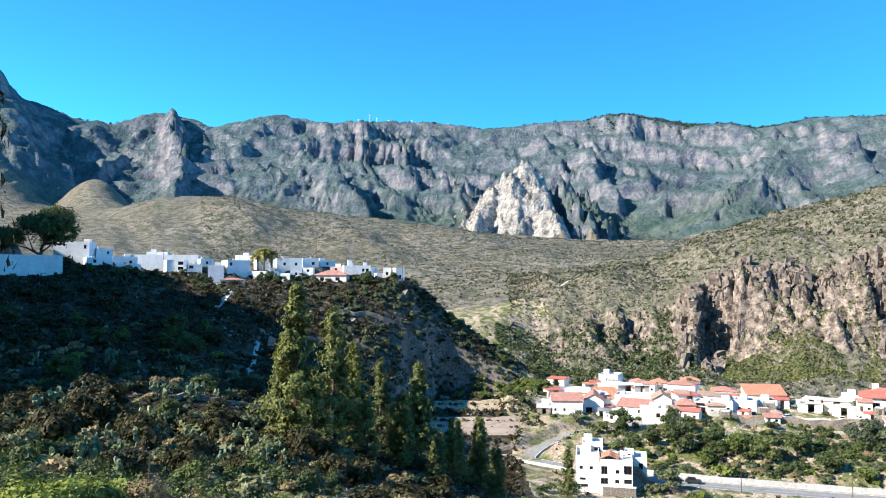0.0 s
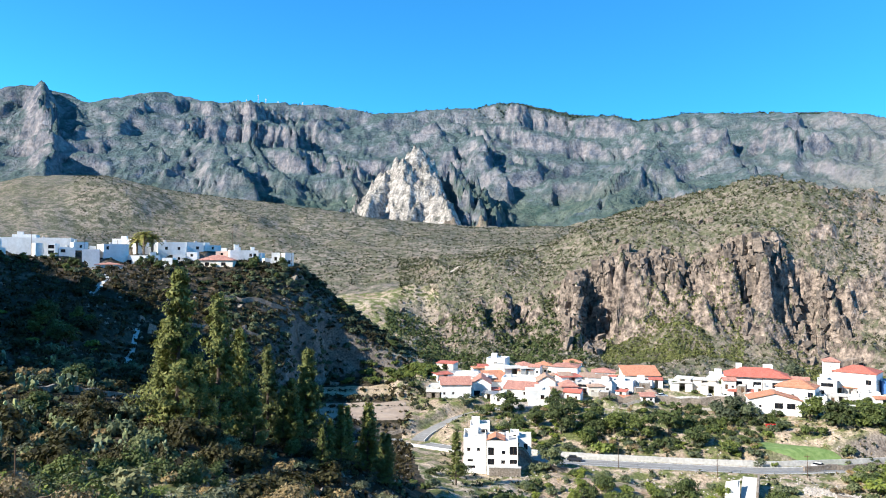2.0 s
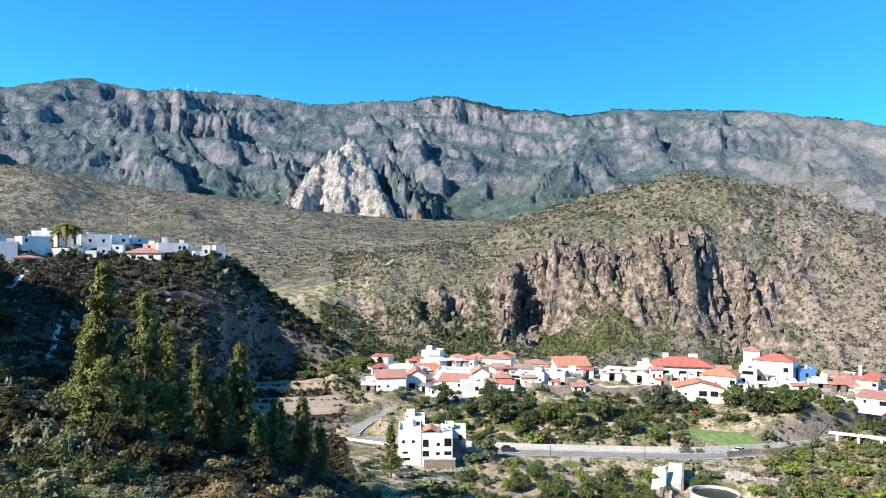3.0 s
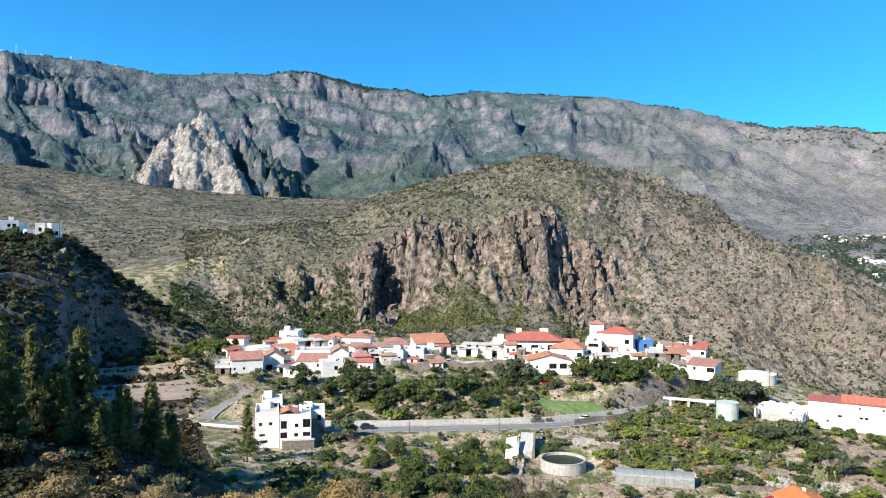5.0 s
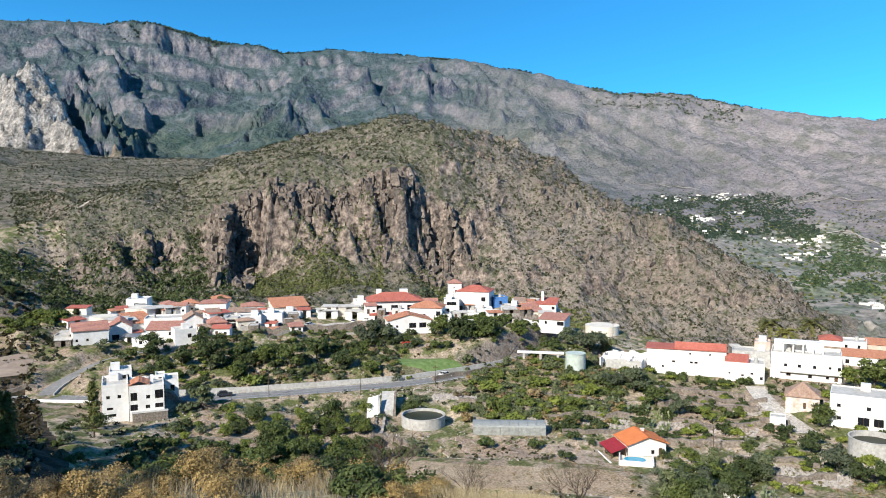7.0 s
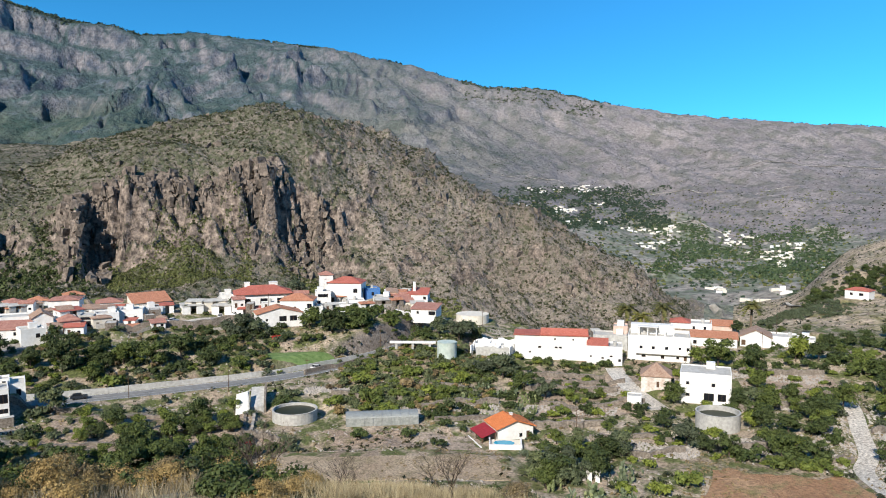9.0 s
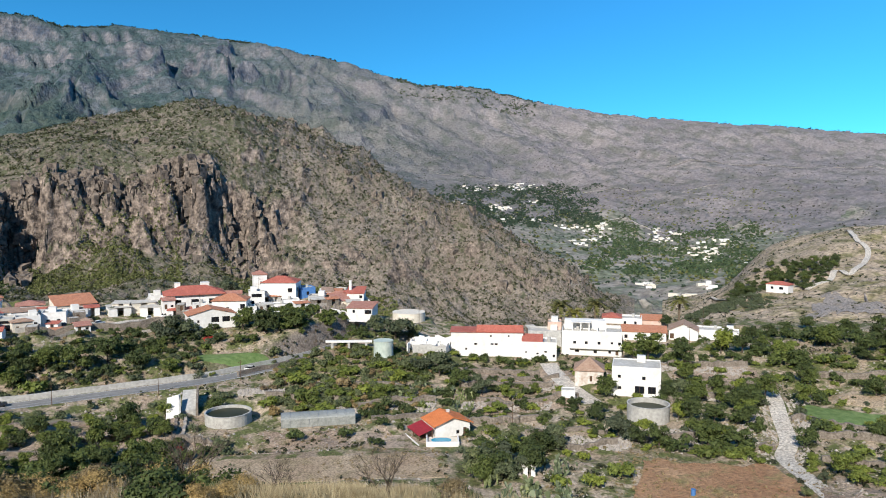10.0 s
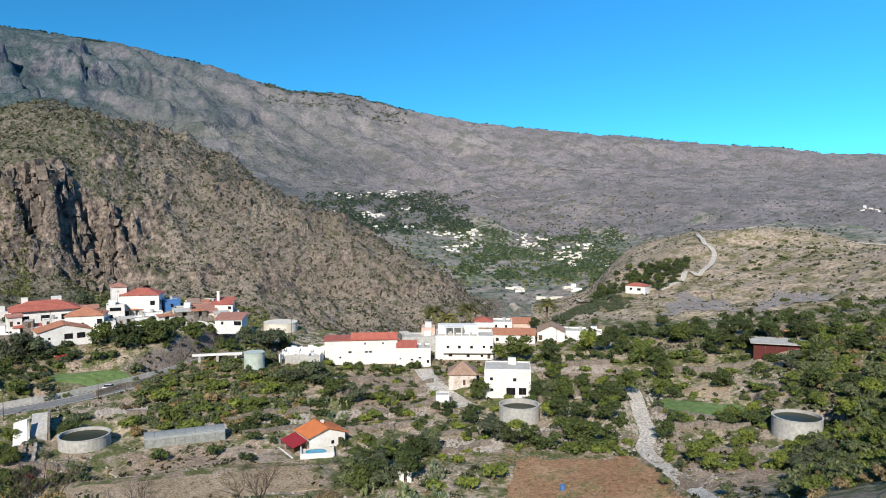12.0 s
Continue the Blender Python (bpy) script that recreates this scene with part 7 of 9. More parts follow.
def pine(seed, n=7500, height=16.0):
    """A tall slim pine: whorls of rising branches with needle tufts, ragged outline, open gaps."""
    rng = np.random.default_rng(seed)
    bm = bmesh.new()
    lean = rng.uniform(-0.3, 0.3, 2)
    tube(bm, [(0, 0, -1.0), (lean[0] * 0.5, lean[1] * 0.5, height * 0.5), (lean[0], lean[1], height)], [0.3, 0.19, 0.03], 7)
    at, face = [], []
    z = height * 0.13
    while z < height * 0.99:
        f = z / height
        reach = (4.0 * (1 - f) ** 0.9 + 0.25) * rng.uniform(0.75, 1.15)
        for k in range(int(rng.integers(4, 7))):
            t = rng.uniform(0, 2 * math.pi)
            q = reach * rng.uniform(0.55, 1.15)
            d = np.array([math.cos(t), math.sin(t), 0.0])
            base = np.array([lean[0] * f, lean[1] * f, z])
            tip = base + d * q + np.array([0, 0, 0.30 * q])
            tube(bm, [tuple(base), tuple(base * 0.5 + tip * 0.5 - np.array([0, 0, 0.08 * q])), tuple(tip)], [0.05, 0.035, 0.012], 4)
            for s in np.linspace(0.35, 1.05, 5):
                at.append(base + (tip - base) * s)
                face.append(d + np.array([0, 0, 0.6]))
        z += rng.uniform(0.38, 0.62)
    at, face = np.array(at), np.array(face)
    pick = rng.integers(0, len(at), n)
    pos = at[pick] + rng.normal(0, 0.19, (n, 3))
    me = bpy.data.meshes.new("trunk")
    bm.to_mesh(me), bm.free()
    me.materials.append(MAT["bark"])
    return [("trunk", me), ("crown", quad_mesh("crown", leaf_quads(rng, pos, face[pick], 0.20, 0.45), "needle"))]


def palm(seed, height=7.0):
    rng = np.random.default_rng(seed)
    bm = bmesh.new()
    tube(bm, [(0, 0, -1), (0.1, 0, height * 0.5), (0.15, 0.05, height)], [0.34, 0.27, 0.30], 8)
    me = bpy.data.meshes.new("trunk")
    bm.to_mesh(me), bm.free()
    me.materials.append(MAT["palm_bark"])
    quads = []
    for k in range(46):
        t = 2 * math.pi * k / 46 * 5.1
        up = rng.uniform(-0.35, 1.15)
        L = rng.uniform(2.3, 3.1)
        d = np.array([math.cos(t), math.sin(t), 0.0])
        side = np.array([-d[1], d[0], 0.0])
        pts = [np.array([0.15, 0.05, height]) + d * L * s * math.cos(up * (1 - 0.4 * s)) + np.array([0, 0, L * (s * math.sin(up) - 0.55 * s * s)]) for s in np.linspace(0, 1, 8)]
        for p0, p1 in zip(pts[:-1], pts[1:]):
            for sg in (-1, 1):
                tip = (p0 + p1) / 2 + side * sg * 0.48 + d * 0.25 - np.array([0, 0, 0.12])
                quads.append([p0, p1, tip + (p1 - p0) * 0.15, tip - (p1 - p0) * 0.15])
    return [("trunk", me), ("fronds", quad_mesh("fronds", np.array(quads), "palm_leaf"))]


def prickly_pear(seed):
    """A clump of flat cactus pads, each on the edge of an older one."""
    rng = np.random.default_rng(seed)
    bm = bmesh.new()
    pads = []
    for k in range(30):
        if k < 7 or rng.random() < 0.1:
            base = np.array([rng.normal(0, 0.75), rng.normal(0, 0.75), 0.0])
        else:
            q = pads[int(rng.integers(0, len(pads)))]
            base = q[0] + q[1] * q[2] * 1.8 + rng.normal(0, 0.05, 3)
        up = unit(np.array([rng.normal(0, 0.5), rng.normal(0, 0.5), 1.0]))
        size = rng.uniform(0.22, 0.36)
        pads.append((base, up, size))
        out = unit(np.cross(up, rng.normal(0, 1, 3)))
        side = np.cross(up, out)
        ring = []
        for s in (-0.05, 0.05):
            ring.append([bm.verts.new(base + up * size * (1 - math.cos(a)) + side * size * 0.72 * math.sin(a) + out * s) for a in (2 * math.pi * i / 8 for i in range(8))])
        bm.faces.new(ring[0][::-1]), bm.faces.new(ring[1])
        for i in range(8):
            bm.faces.new((ring[0][i], ring[0][(i + 1) % 8], ring[1][(i + 1) % 8], ring[1][i]))
    me = bpy.data.meshes.new("clump")
    bm.to_mesh(me), bm.free()
    me.materials.append(MAT["cactus"])
    return [("clump", me)]


def agave(seed):
    rng = np.random.default_rng(seed)
    quads = []
    for k in range(34):
        t, up = 2.4 * k, 0.25 + 1.1 * (k / 34)
        d = np.array([math.cos(t) * math.cos(up), math.sin(t) * math.cos(up), math.sin(up)])
        s = np.array([-math.sin(t), math.cos(t), 0])
        L = rng.uniform(0.9, 1.3)
        quads.append([d * 0.05 - s * 0.09, d * L * 0.55 - s * 0.10, d * L, d * L * 0.55 + s * 0.10])
    return [("leaves", quad_mesh("leaves", np.array(quads), "cactus"))]


def bare_shrub(seed):
    rng = random.Random(seed)
    bm = bmesh.new()

    def branch(p, d, l, r, depth):
        q = p + d * l
        tube(bm, [p, (p + q) / 2 + Vector((rng.uniform(-0.06, 0.06), rng.uniform(-0.06, 0.06), 0)), q], [r, r * 0.8, r * 0.55], 4)
        if depth:
            for _ in range(3):
                e = (d + Vector((rng.uniform(-0.8, 0.8), rng.uniform(-0.8, 0.8), rng.uniform(-0.15, 0.5)))).normalized()
                branch(q, e, l * rng.uniform(0.6, 0.85), r * 0.55, depth - 1)

    for _ in range(4):
        branch(Vector((0, 0, -0.2)), Vector((rng.uniform(-0.6, 0.6), rng.uniform(-0.6, 0.6), 1)).normalized(), 0.9, 0.05, 4)
    me = bpy.data.meshes.new("stem")
    bm.to_mesh(me), bm.free()
    me.materials.append(MAT["bark"])
    return [("stem", me)]


PLANTS["tree"] = [broad_tree(s, "leaf") for s in (1, 2, 3, 4)]
PLANTS["olive"] = [broad_tree(s, "olive_leaf", 2000, 0.145) for s in (5, 6, 7)]
PLANTS["fruit"] = [broad_tree(s, "bright_leaf", 1900, 0.150) for s in (8, 9, 10)]
PLANTS["shrub"] = [shrub(s, "leaf") for s in (11, 12, 13)]
PLANTS["shaded_shrub"] = [shrub(s, "shaded_leaf") for s in (41, 42)]
PLANTS["olive_shrub"] = [shrub(s, "olive_leaf") for s in (14, 15, 16)]
PLANTS["bright_shrub"] = [shrub(s, "bright_leaf") for s in (17, 18)]
PLANTS["dry_shrub"] = [shrub(s, "dry_leaf", 300, 0.2) for s in (19, 20)]
PLANTS["red_shrub"] = [shrub(21, "red_leaf")]
PLANTS["near_shrub"] = [shrub(s, "leaf", 2300, 0.080) for s in (22, 23)]
PLANTS["near_bright"] = [shrub(s, "bright_leaf", 3600, 0.062) for s in (24,)]
PLANTS["near_olive"] = [shrub(s, "silver_leaf", 1900, 0.095) for s in (25, 26)]
PLANTS["near_shaded"] = [shrub(s, "shaded_leaf", 1700, 0.105) for s in (43, 44)]
PLANTS["near_dry"] = [shrub(s, "dry_leaf", 3800, 0.040) for s in (27,)]
PLANTS["edge_tree"] = [broad_tree(40, "shaded_leaf", 9000, 0.045)]
PLANTS["town_tree"] = [broad_tree(45, "leaf", 16000, 0.060)]
PLANTS["pine"] = [pine(s) for s in (28, 29, 30)]
PLANTS["palm"] = [palm(s) for s in (31, 32)]
PLANTS["pear"] = [prickly_pear(s) for s in (33, 34, 35)]
PLANTS["agave"] = [agave(36)]
PLANTS["bare"] = [bare_shrub(s) for s in (37, 38)]
WORDS = {"town_tree": ("tree", "big spreading evergreen tree behind the garden wall", "tree"), "edge_tree": ("tree", "tall dark tree at the edge of the near slope", "tree"), "tree": ("tree", "dark green broadleaf tree in the gardens", "tree"), "olive": ("olive_tree", "grey green olive tree on a terrace", "tree"),
         "fruit": ("fruit_tree", "bright green round fruit tree in an orchard", "tree"), "shrub": ("shrub", "dark green shrub on the slope", "shrub"),
         "olive_shrub": ("shrub", "grey green shrub on dry ground", "shrub"), "bright_shrub": ("shrub", "yellow green shrub on the slope", "shrub"),
         "shaded_shrub": ("shrub", "shrub with shade-darkened leaves on the shaded slope", "shrub"), "dry_shrub": ("shrub", "dry straw brown shrub", "shrub"), "red_shrub": ("bougainvillea", "deep red flowering bougainvillea bush", "shrub"),
         "near_shrub": ("bush", "leafy dark green bush on the near slope", "shrub"), "near_bright": ("bush", "fresh green leafy bush on the near slope", "shrub"),
         "near_olive": ("bush", "grey green twiggy bush on the near slope", "shrub"), "near_shaded": ("bush", "dense bush with shade-darkened leaves on the near slope", "shrub"),
         "near_dry": ("bush", "dry brown bush on the near slope", "shrub"),
         "pine": ("pine_tree", "tall slim pine with yellow green needles", "tree"), "palm": ("palm_tree", "date palm with arching fronds", "tree"),
         "pear": ("prickly_pear", "pale green prickly pear cactus clump", "cactus"), "agave": ("agave", "pale spiky agave rosette", "plant"),
         "bare": ("bare_shrub", "leafless dark twiggy shrub", "shrub")}
GROUPS = {"tree": "garden trees", "olive": "olive trees", "fruit": "fruit trees", "pine": "pines below the town", "palm": "palms", "pear": "prickly pears", "shrub": "dark shrubs",
          "olive_shrub": "grey green shrubs", "bright_shrub": "yellow green shrubs", "dry_shrub": "dry shrubs"}
_plant_rng = random.Random(77)


def built_on(x, y, shrink=0.6):
    """Whether a house, a tank, a field or a road takes up the place; for arrays."""
    x, y = np.atleast_1d(np.asarray(x, float)), np.atleast_1d(np.asarray(y, float))
    taken = np.zeros(x.shape, bool)
    for px, py, hl, hw, turn, h, soft in PADS:
        c, q = math.cos(radians(turn)), math.sin(radians(turn))
        dx, dy = x - px, y - py
        taken |= (np.abs(dx * c + dy * q) < hl - shrink) & (np.abs(-dx * q + dy * c) < hw - shrink)
    for pts, half, soft in LANES:
        P = np.array(pts)
        taken |= np.min(np.hypot(x[:, None] - P[None, :, 0], y[:, None] - P[None, :, 1]), axis=1) < half + 0.4
    return taken


def plant(kind, bearing, distance, scale=1.0, tall=1.0, sink=0.1, anywhere=False):
    x, y = polar(bearing, distance)
    if not anywhere and built_on(x, y)[0]:
        return None
    name, label, cat = WORDS[kind]
    if kind == "tree" and scale > 1.5:
        label = "large dark green broadleaf tree"
    at = pose(x, y, ground_at(x, y) - sink, 0, 0, _plant_rng.uniform(0, 360)) @ Matrix.Diagonal((scale, scale, scale * tall, 1))
    ob = root(name, label, cat, GROUPS.get(kind, ""), at)
    for pname, me in _plant_rng.choice(PLANTS[kind]):
        o = new(pname, me)
        o.parent = ob
        if pname == "clump":
            o["kind"] = "stuff"
    return ob


def plant_rows(kind, rows, unit_size):
    """Rows of bearing, distance, width."""
    for b, r, wide in rows:
        plant(kind, b, r, 0.88 * wide / unit_size, _plant_rng.uniform(0.85, 1.15))



# the gardens: bearing, distance, width of the crown
plant_rows("olive", ((16.5, 197, 8.9), (29.0, 240, 12.7), (30.7, 241, 9.1), (33.5, 299, 11.3), (20.5, 284, 6.4), (10.0, 249, 5.6), (45.9, 235, 12.4), (47.2, 239, 9.0), (44.3, 239, 9.0), (49.3, 210, 11.1), (47.8, 211, 8.8), (63.1, 168, 8.9), (67.5, 198, 8.6), (52.4, 142, 7.5), (56.4, 145, 7.1), (52.6, 196, 7.4), (76.2, 145, 3.2), (80.6, 136, 3.8), (84.5, 218, 8.1), (77.2, 155, 2.9), (52.8, 148, 7.8), (55.5, 143, 5.4), (82.0, 176, 5.4)), 4.9)
plant_rows("tree", ((13.3, 242, 10.0), (15.4, 230, 7.8), (17.3, 225, 11.9), (19.4, 228, 10.3), (21.2, 226, 10.3), (23.1, 223, 10.1), (25.1, 228, 10.3), (27.2, 220, 10.0), (19.2, 219, 8.3), (25.2, 271, 10.6), (34.4, 244, 11.1), (36.1, 239, 12.7), (38.2, 241, 10.9), (39.6, 234, 12.4), (41.0, 240, 10.9), (42.9, 242, 11.0), (9.7, 188, 5.7), (32.3, 189, 7.1), (41.5, 247, 11.2), (54.6, 152, 6.9), (57.9, 158, 6.0), (61.4, 178, 6.1), (59.6, 186, 4.5), (69.9, 182, 7.9)), 4.9)
plant_rows("tree", ((68.9, 174, 6.5), (71.6, 168, 8.3), (73.2, 203, 8.8), (69.9, 205, 6.3), (65.1, 227, 12.0), (67.6, 223, 8.3), (71.6, 236, 8.8), (75.4, 228, 8.5), (73.6, 210, 7.8), (77.0, 244, 9.1), (79.6, 238, 8.8), (81.7, 235, 8.7), (80.1, 213, 7.9), (78.8, 191, 5.9), (53.3, 152, 5.8), (50.9, 200, 7.5), (80.5, 182, 6.8), (82.2, 183, 5.7), (78.7, 182, 3.8), (86.3, 199, 8.6), (88.6, 221, 8.2), (83.0, 238, 10.3), (80.3, 242, 9.0), (77.2, 247, 9.2)), 4.9)
plant_rows("tree", ((84.8, 238, 8.8), (87.2, 232, 7.2), (85.8, 220, 6.8)), 4.9)
plant_rows("bright_shrub", ((29.2, 218, 8.2), (14.6, 222, 7.6), (31.8, 223, 6.7), (20.5, 214, 9.7), (23.1, 209, 7.9), (25.7, 210, 7.9), (27.5, 212, 6.4), (39.2, 190, 10.0), (41.1, 194, 8.8), (43.7, 196, 7.4), (36.9, 210, 6.3), (45.9, 204, 7.7), (38.6, 205, 9.3), (42.3, 209, 7.9), (44.9, 211, 6.4), (36.1, 188, 7.1), (40.5, 183, 6.9), (67.0, 156, 8.7), (63.2, 145, 7.7), (61.5, 139, 6.3), (58.8, 139, 6.3), (69.4, 161, 7.0), (72.2, 164, 6.1), (54.0, 187, 5.6)), 3.6)
plant_rows("bright_shrub", ((66.1, 166, 5.1), (76.8, 232, 7.2), (78.3, 230, 5.7), (75.2, 179, 5.6)), 3.6)
plant_rows("fruit", ((20.7, 187, 4.0), (22.3, 182, 4.1), (24.0, 184, 3.9), (25.7, 184, 3.9), (27.0, 175, 4.5), (28.8, 189, 4.9), (18.8, 183, 5.5), (24.9, 166, 6.3), (22.7, 166, 5.0), (26.6, 157, 4.7), (19.6, 166, 5.0), (44.9, 190, 6.3), (21.4, 175, 4.5), (54.5, 194, 5.9), (56.6, 200, 4.5), (70.2, 235, 8.7), (74.3, 233, 8.1), (80.9, 185, 6.9), (79.3, 155, 4.8), (81.2, 161, 5.0), (53.5, 165, 5.0), (63.9, 229, 8.6), (89.3, 189, 8.2), (88.0, 178, 6.6)), 4.9)
plant_rows("fruit", ((90.0, 154, 5.7), (88.9, 167, 6.2), (79.0, 166, 5.7), (79.5, 153, 5.2), (82.1, 156, 5.3), (83.9, 155, 4.8), (86.1, 116, 5.7), (87.1, 151, 4.7), (76.4, 163, 4.0), (88.8, 157, 4.9), (84.6, 166, 4.1), (81.3, 167, 5.2)), 4.9)
plant_rows("shrub", ((17.1, 164, 7.4), (15.4, 185, 7.0), (20.5, 158, 7.2), (23.1, 154, 7.0), (13.3, 167, 7.6), (11.7, 154, 7.0), (28.8, 167, 5.1), (30.1, 162, 4.9), (31.8, 162, 6.1), (18.4, 195, 5.9), (7.7, 187, 5.6), (30.1, 250, 7.6), (37.8, 210, 6.3), (47.8, 215, 8.1), (43.5, 178, 5.4), (34.4, 213, 6.4), (67.3, 164, 8.1), (70.6, 166, 7.2), (51.8, 226, 5.1), (52.9, 226, 5.8), (54.2, 226, 5.8), (55.7, 226, 5.8), (57.0, 228, 5.9), (58.3, 225, 5.8)), 3.6)
plant_rows("shrub", ((50.0, 219, 6.6), (48.9, 218, 6.6), (64.8, 180, 4.1), (73.9, 230, 8.6), (76.4, 251, 9.3), (78.9, 251, 9.3), (72.7, 238, 7.4), (80.6, 242, 9.0), (66.8, 226, 7.0), (42.1, 167, 5.1), (44.3, 162, 4.9), (38.3, 167, 6.3)), 3.6)
plant_rows("dry_shrub", ((24.0, 210, 6.3), (20.9, 208, 6.3), (22.7, 218, 6.6), (25.3, 207, 6.3), (17.9, 158, 6.0), (36.5, 183, 5.5), (41.9, 201, 7.6), (14.6, 161, 6.1)), 3.6)
plant_rows("red_shrub", ((32.0, 238, 4.3), (29.6, 167, 3.3)), 3.2)
plant_rows("agave", ((51.0, 157, 3.6), (65.7, 166, 2.5)), 1.8)

# pines on the slope below the town: bearing, distance, height
for b, r, h in ((-11.1, 125, 25.6), (-8.2, 132, 25.0), (-6.8, 138, 19.5), (-4.7, 146, 17.9), (-1.7, 150, 18.9), (1.2, 142, 12.4), (2.9, 148, 15.7), (4.2, 138, 10.6), (9.4, 178, 13.2), (-3.6, 140, 12.6), (-0.2, 135, 9.3), (-12.1, 128, 17.9), (-9.6, 124, 15.3), (-5.7, 130, 12.8), (-2.7, 138, 10.8), (0.7, 140, 11.9), (2.7, 146, 15.5), (3.9, 138, 10.5), (-2.0, 150, 18.4), (-3.0, 140, 14.2), (-0.7, 128, 7.6)):
    plant("pine", b, r, h / 16.0 * 0.96, 1.0 if h < 17 else 1.1)
for b, r, h in ((58.6, 272, 15.5), (59.6, 266, 13.0), (61.2, 274, 15.5), (67.2, 276, 13.0), (-13.5, 304, 14.0), (-12.9, 306, 13.0), (-13.9, 308, 12.0)):
    plant("palm", b, r, h / 9.0, anywhere=True)
# the big tree of the town and the tree at the edge of the garden
plant("town_tree", -28.4, 284, 5.4, 1.1, anywhere=True)
plant("town_tree", -31.0, 288, 4.2, 0.9, anywhere=True)
plant("edge_tree", -35.6, 25, 1.25, 3.1)


# ---------------------------------------------------------------- scattered plants
MAT_OF = {"shrub": "leaf", "olive_shrub": "olive_leaf", "bright_shrub": "bright_leaf", "dry_shrub": "dry_leaf", "shaded_shrub": "shaded_leaf", "near_dry": "dry_leaf", "near_shaded": "shaded_leaf"}


def scatter(kind, count, b0, b1, r0, r1, s0, s1, seed, tall=1.0, thicket=""):
    """Plants at chance places; with a thicket's label they grow together as one mass."""
    rng = random.Random(seed)
    if thicket:
        sheets = []
        for _ in range(count):
            x, y = polar(rng.uniform(b0, b1), math.sqrt(rng.uniform(r0 * r0, r1 * r1)))
            if built_on(x, y)[0]:
                continue
            s, t = s0 + (s1 - s0) * rng.random() ** 1.6, rng.uniform(0, 2 * math.pi)
            me = rng.choice(PLANTS[kind])[1][1]
            co = np.empty(len(me.vertices) * 3, np.float32)
            me.vertices.foreach_get("co", co)
            co = co.reshape(-1, 3, 3)
            c, q = math.cos(t), math.sin(t)
            sheets.append(np.stack([(co[..., 0] * c - co[..., 1] * q) * s + x, (co[..., 0] * q + co[..., 1] * c) * s + y, co[..., 2] * s * rng.uniform(0.8, 1.2) + ground_at(x, y) - 0.1], -1))
        tagged(new("thicket", quad_mesh("thicket", np.concatenate(sheets), MAT_OF[kind])), thicket, "shrubs", kind="stuff")
        return
    for _ in range(count):
        plant(kind, rng.uniform(b0, b1), math.sqrt(rng.uniform(r0 * r0, r1 * r1)), s0 + (s1 - s0) * rng.random() ** 1.6, tall * rng.uniform(0.8, 1.2))


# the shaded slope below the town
scatter("shaded_shrub", 240, -33, 1, 110, 262, 0.8, 2.0, 201, thicket="shrubs with shade-darkened leaves massed on the shaded slope")
scatter("olive_shrub", 90, -33, 1, 90, 200, 0.7, 1.7, 202, thicket="grey green shrubs massed on the slope")
scatter("olive_shrub", 150, -8, -0.5, 205, 285, 0.6, 1.3, 209, thicket="grey green shrubs on the lit side of the spur")
scatter("dry_shrub", 90, -33, 4, 80, 200, 0.7, 1.5, 203, thicket="dry brown shrubs on the shaded slope")
scatter("tree", 34, -32, -2, 120, 225, 0.9, 1.8, 204)
scatter("olive", 16, -26, -2, 281, 312, 0.6, 1.1, 210)
scatter("pear", 14, -30, -16, 140, 190, 1.2, 2.0, 205)
scatter("bright_shrub", 20, -28, -4, 110, 230, 0.7, 1.5, 206, thicket="yellow green shrubs on the shaded slope")
scatter("olive_shrub", 170, -5, 5.5, 281, 306, 0.6, 1.3, 293, thicket="grey green shrubs on the flank behind the terraces")
scatter("shaded_shrub", 90, -5, 5.5, 281, 306, 0.6, 1.3, 207, thicket="dark shrubs along the spur")
scatter("olive_shrub", 40, -30, 5, 262, 292, 0.6, 1.2, 208, thicket="grey shrubs along the ridge below the town")
# near slope
scatter("bright_shrub", 70, 1.0, 7.6, 272, 284, 1.0, 1.9, 292, thicket="bright green bushes massed behind the ploughed field")
scatter("near_shrub", 34, -34, -2, 66, 105, 1.0, 2.0, 211)
scatter("near_shrub", 16, -34, -16, 42, 66, 1.0, 1.8, 287)
scatter("near_dry", 20, -15, 8, 43, 60, 0.7, 1.3, 288, thicket="golden dry brush on the near slope")
scatter("near_dry", 4, -13, 4, 27, 33, 1.0, 1.4, 294, thicket="tall golden dry brush along the lower edge of the lookout")
scatter("near_shaded", 3, -13, 4, 27, 33, 0.7, 1.0, 291, thicket="dark green brush along the lower edge of the lookout")
scatter("near_olive", 26, -34, 6, 45, 135, 0.9, 2.0, 212)
scatter("near_shaded", 50, -34, 0, 78, 150, 1.3, 2.8, 240, thicket="bushes with shade-darkened leaves massed on the near slope")
scatter("near_dry", 30, -34, 8, 32, 100, 0.8, 1.5, 213)
scatter("near_bright", 8, -30, 0, 42, 80, 0.9, 1.6, 214)
scatter("pear", 8, -34, -10, 50, 90, 0.9, 1.6, 215)
scatter("near_shaded", 34, 15, 30.5, 64, 94, 1.5, 2.5, 216)
scatter("near_shaded", 22, 20, 32, 40, 60, 0.9, 1.6, 217)
scatter("near_shrub", 18, 13, 32.5, 26, 44, 0.6, 1.0, 230)
scatter("near_dry", 38, 8, 36, 23, 40, 0.5, 1.0, 239, thicket="golden dry brush below the lookout")
scatter("near_dry", 18, -14, 10, 24, 38, 0.5, 0.9, 285, thicket="golden dry brush below the lookout")
scatter("near_dry", 14, 10, 34, 30, 50, 0.7, 1.2, 218)
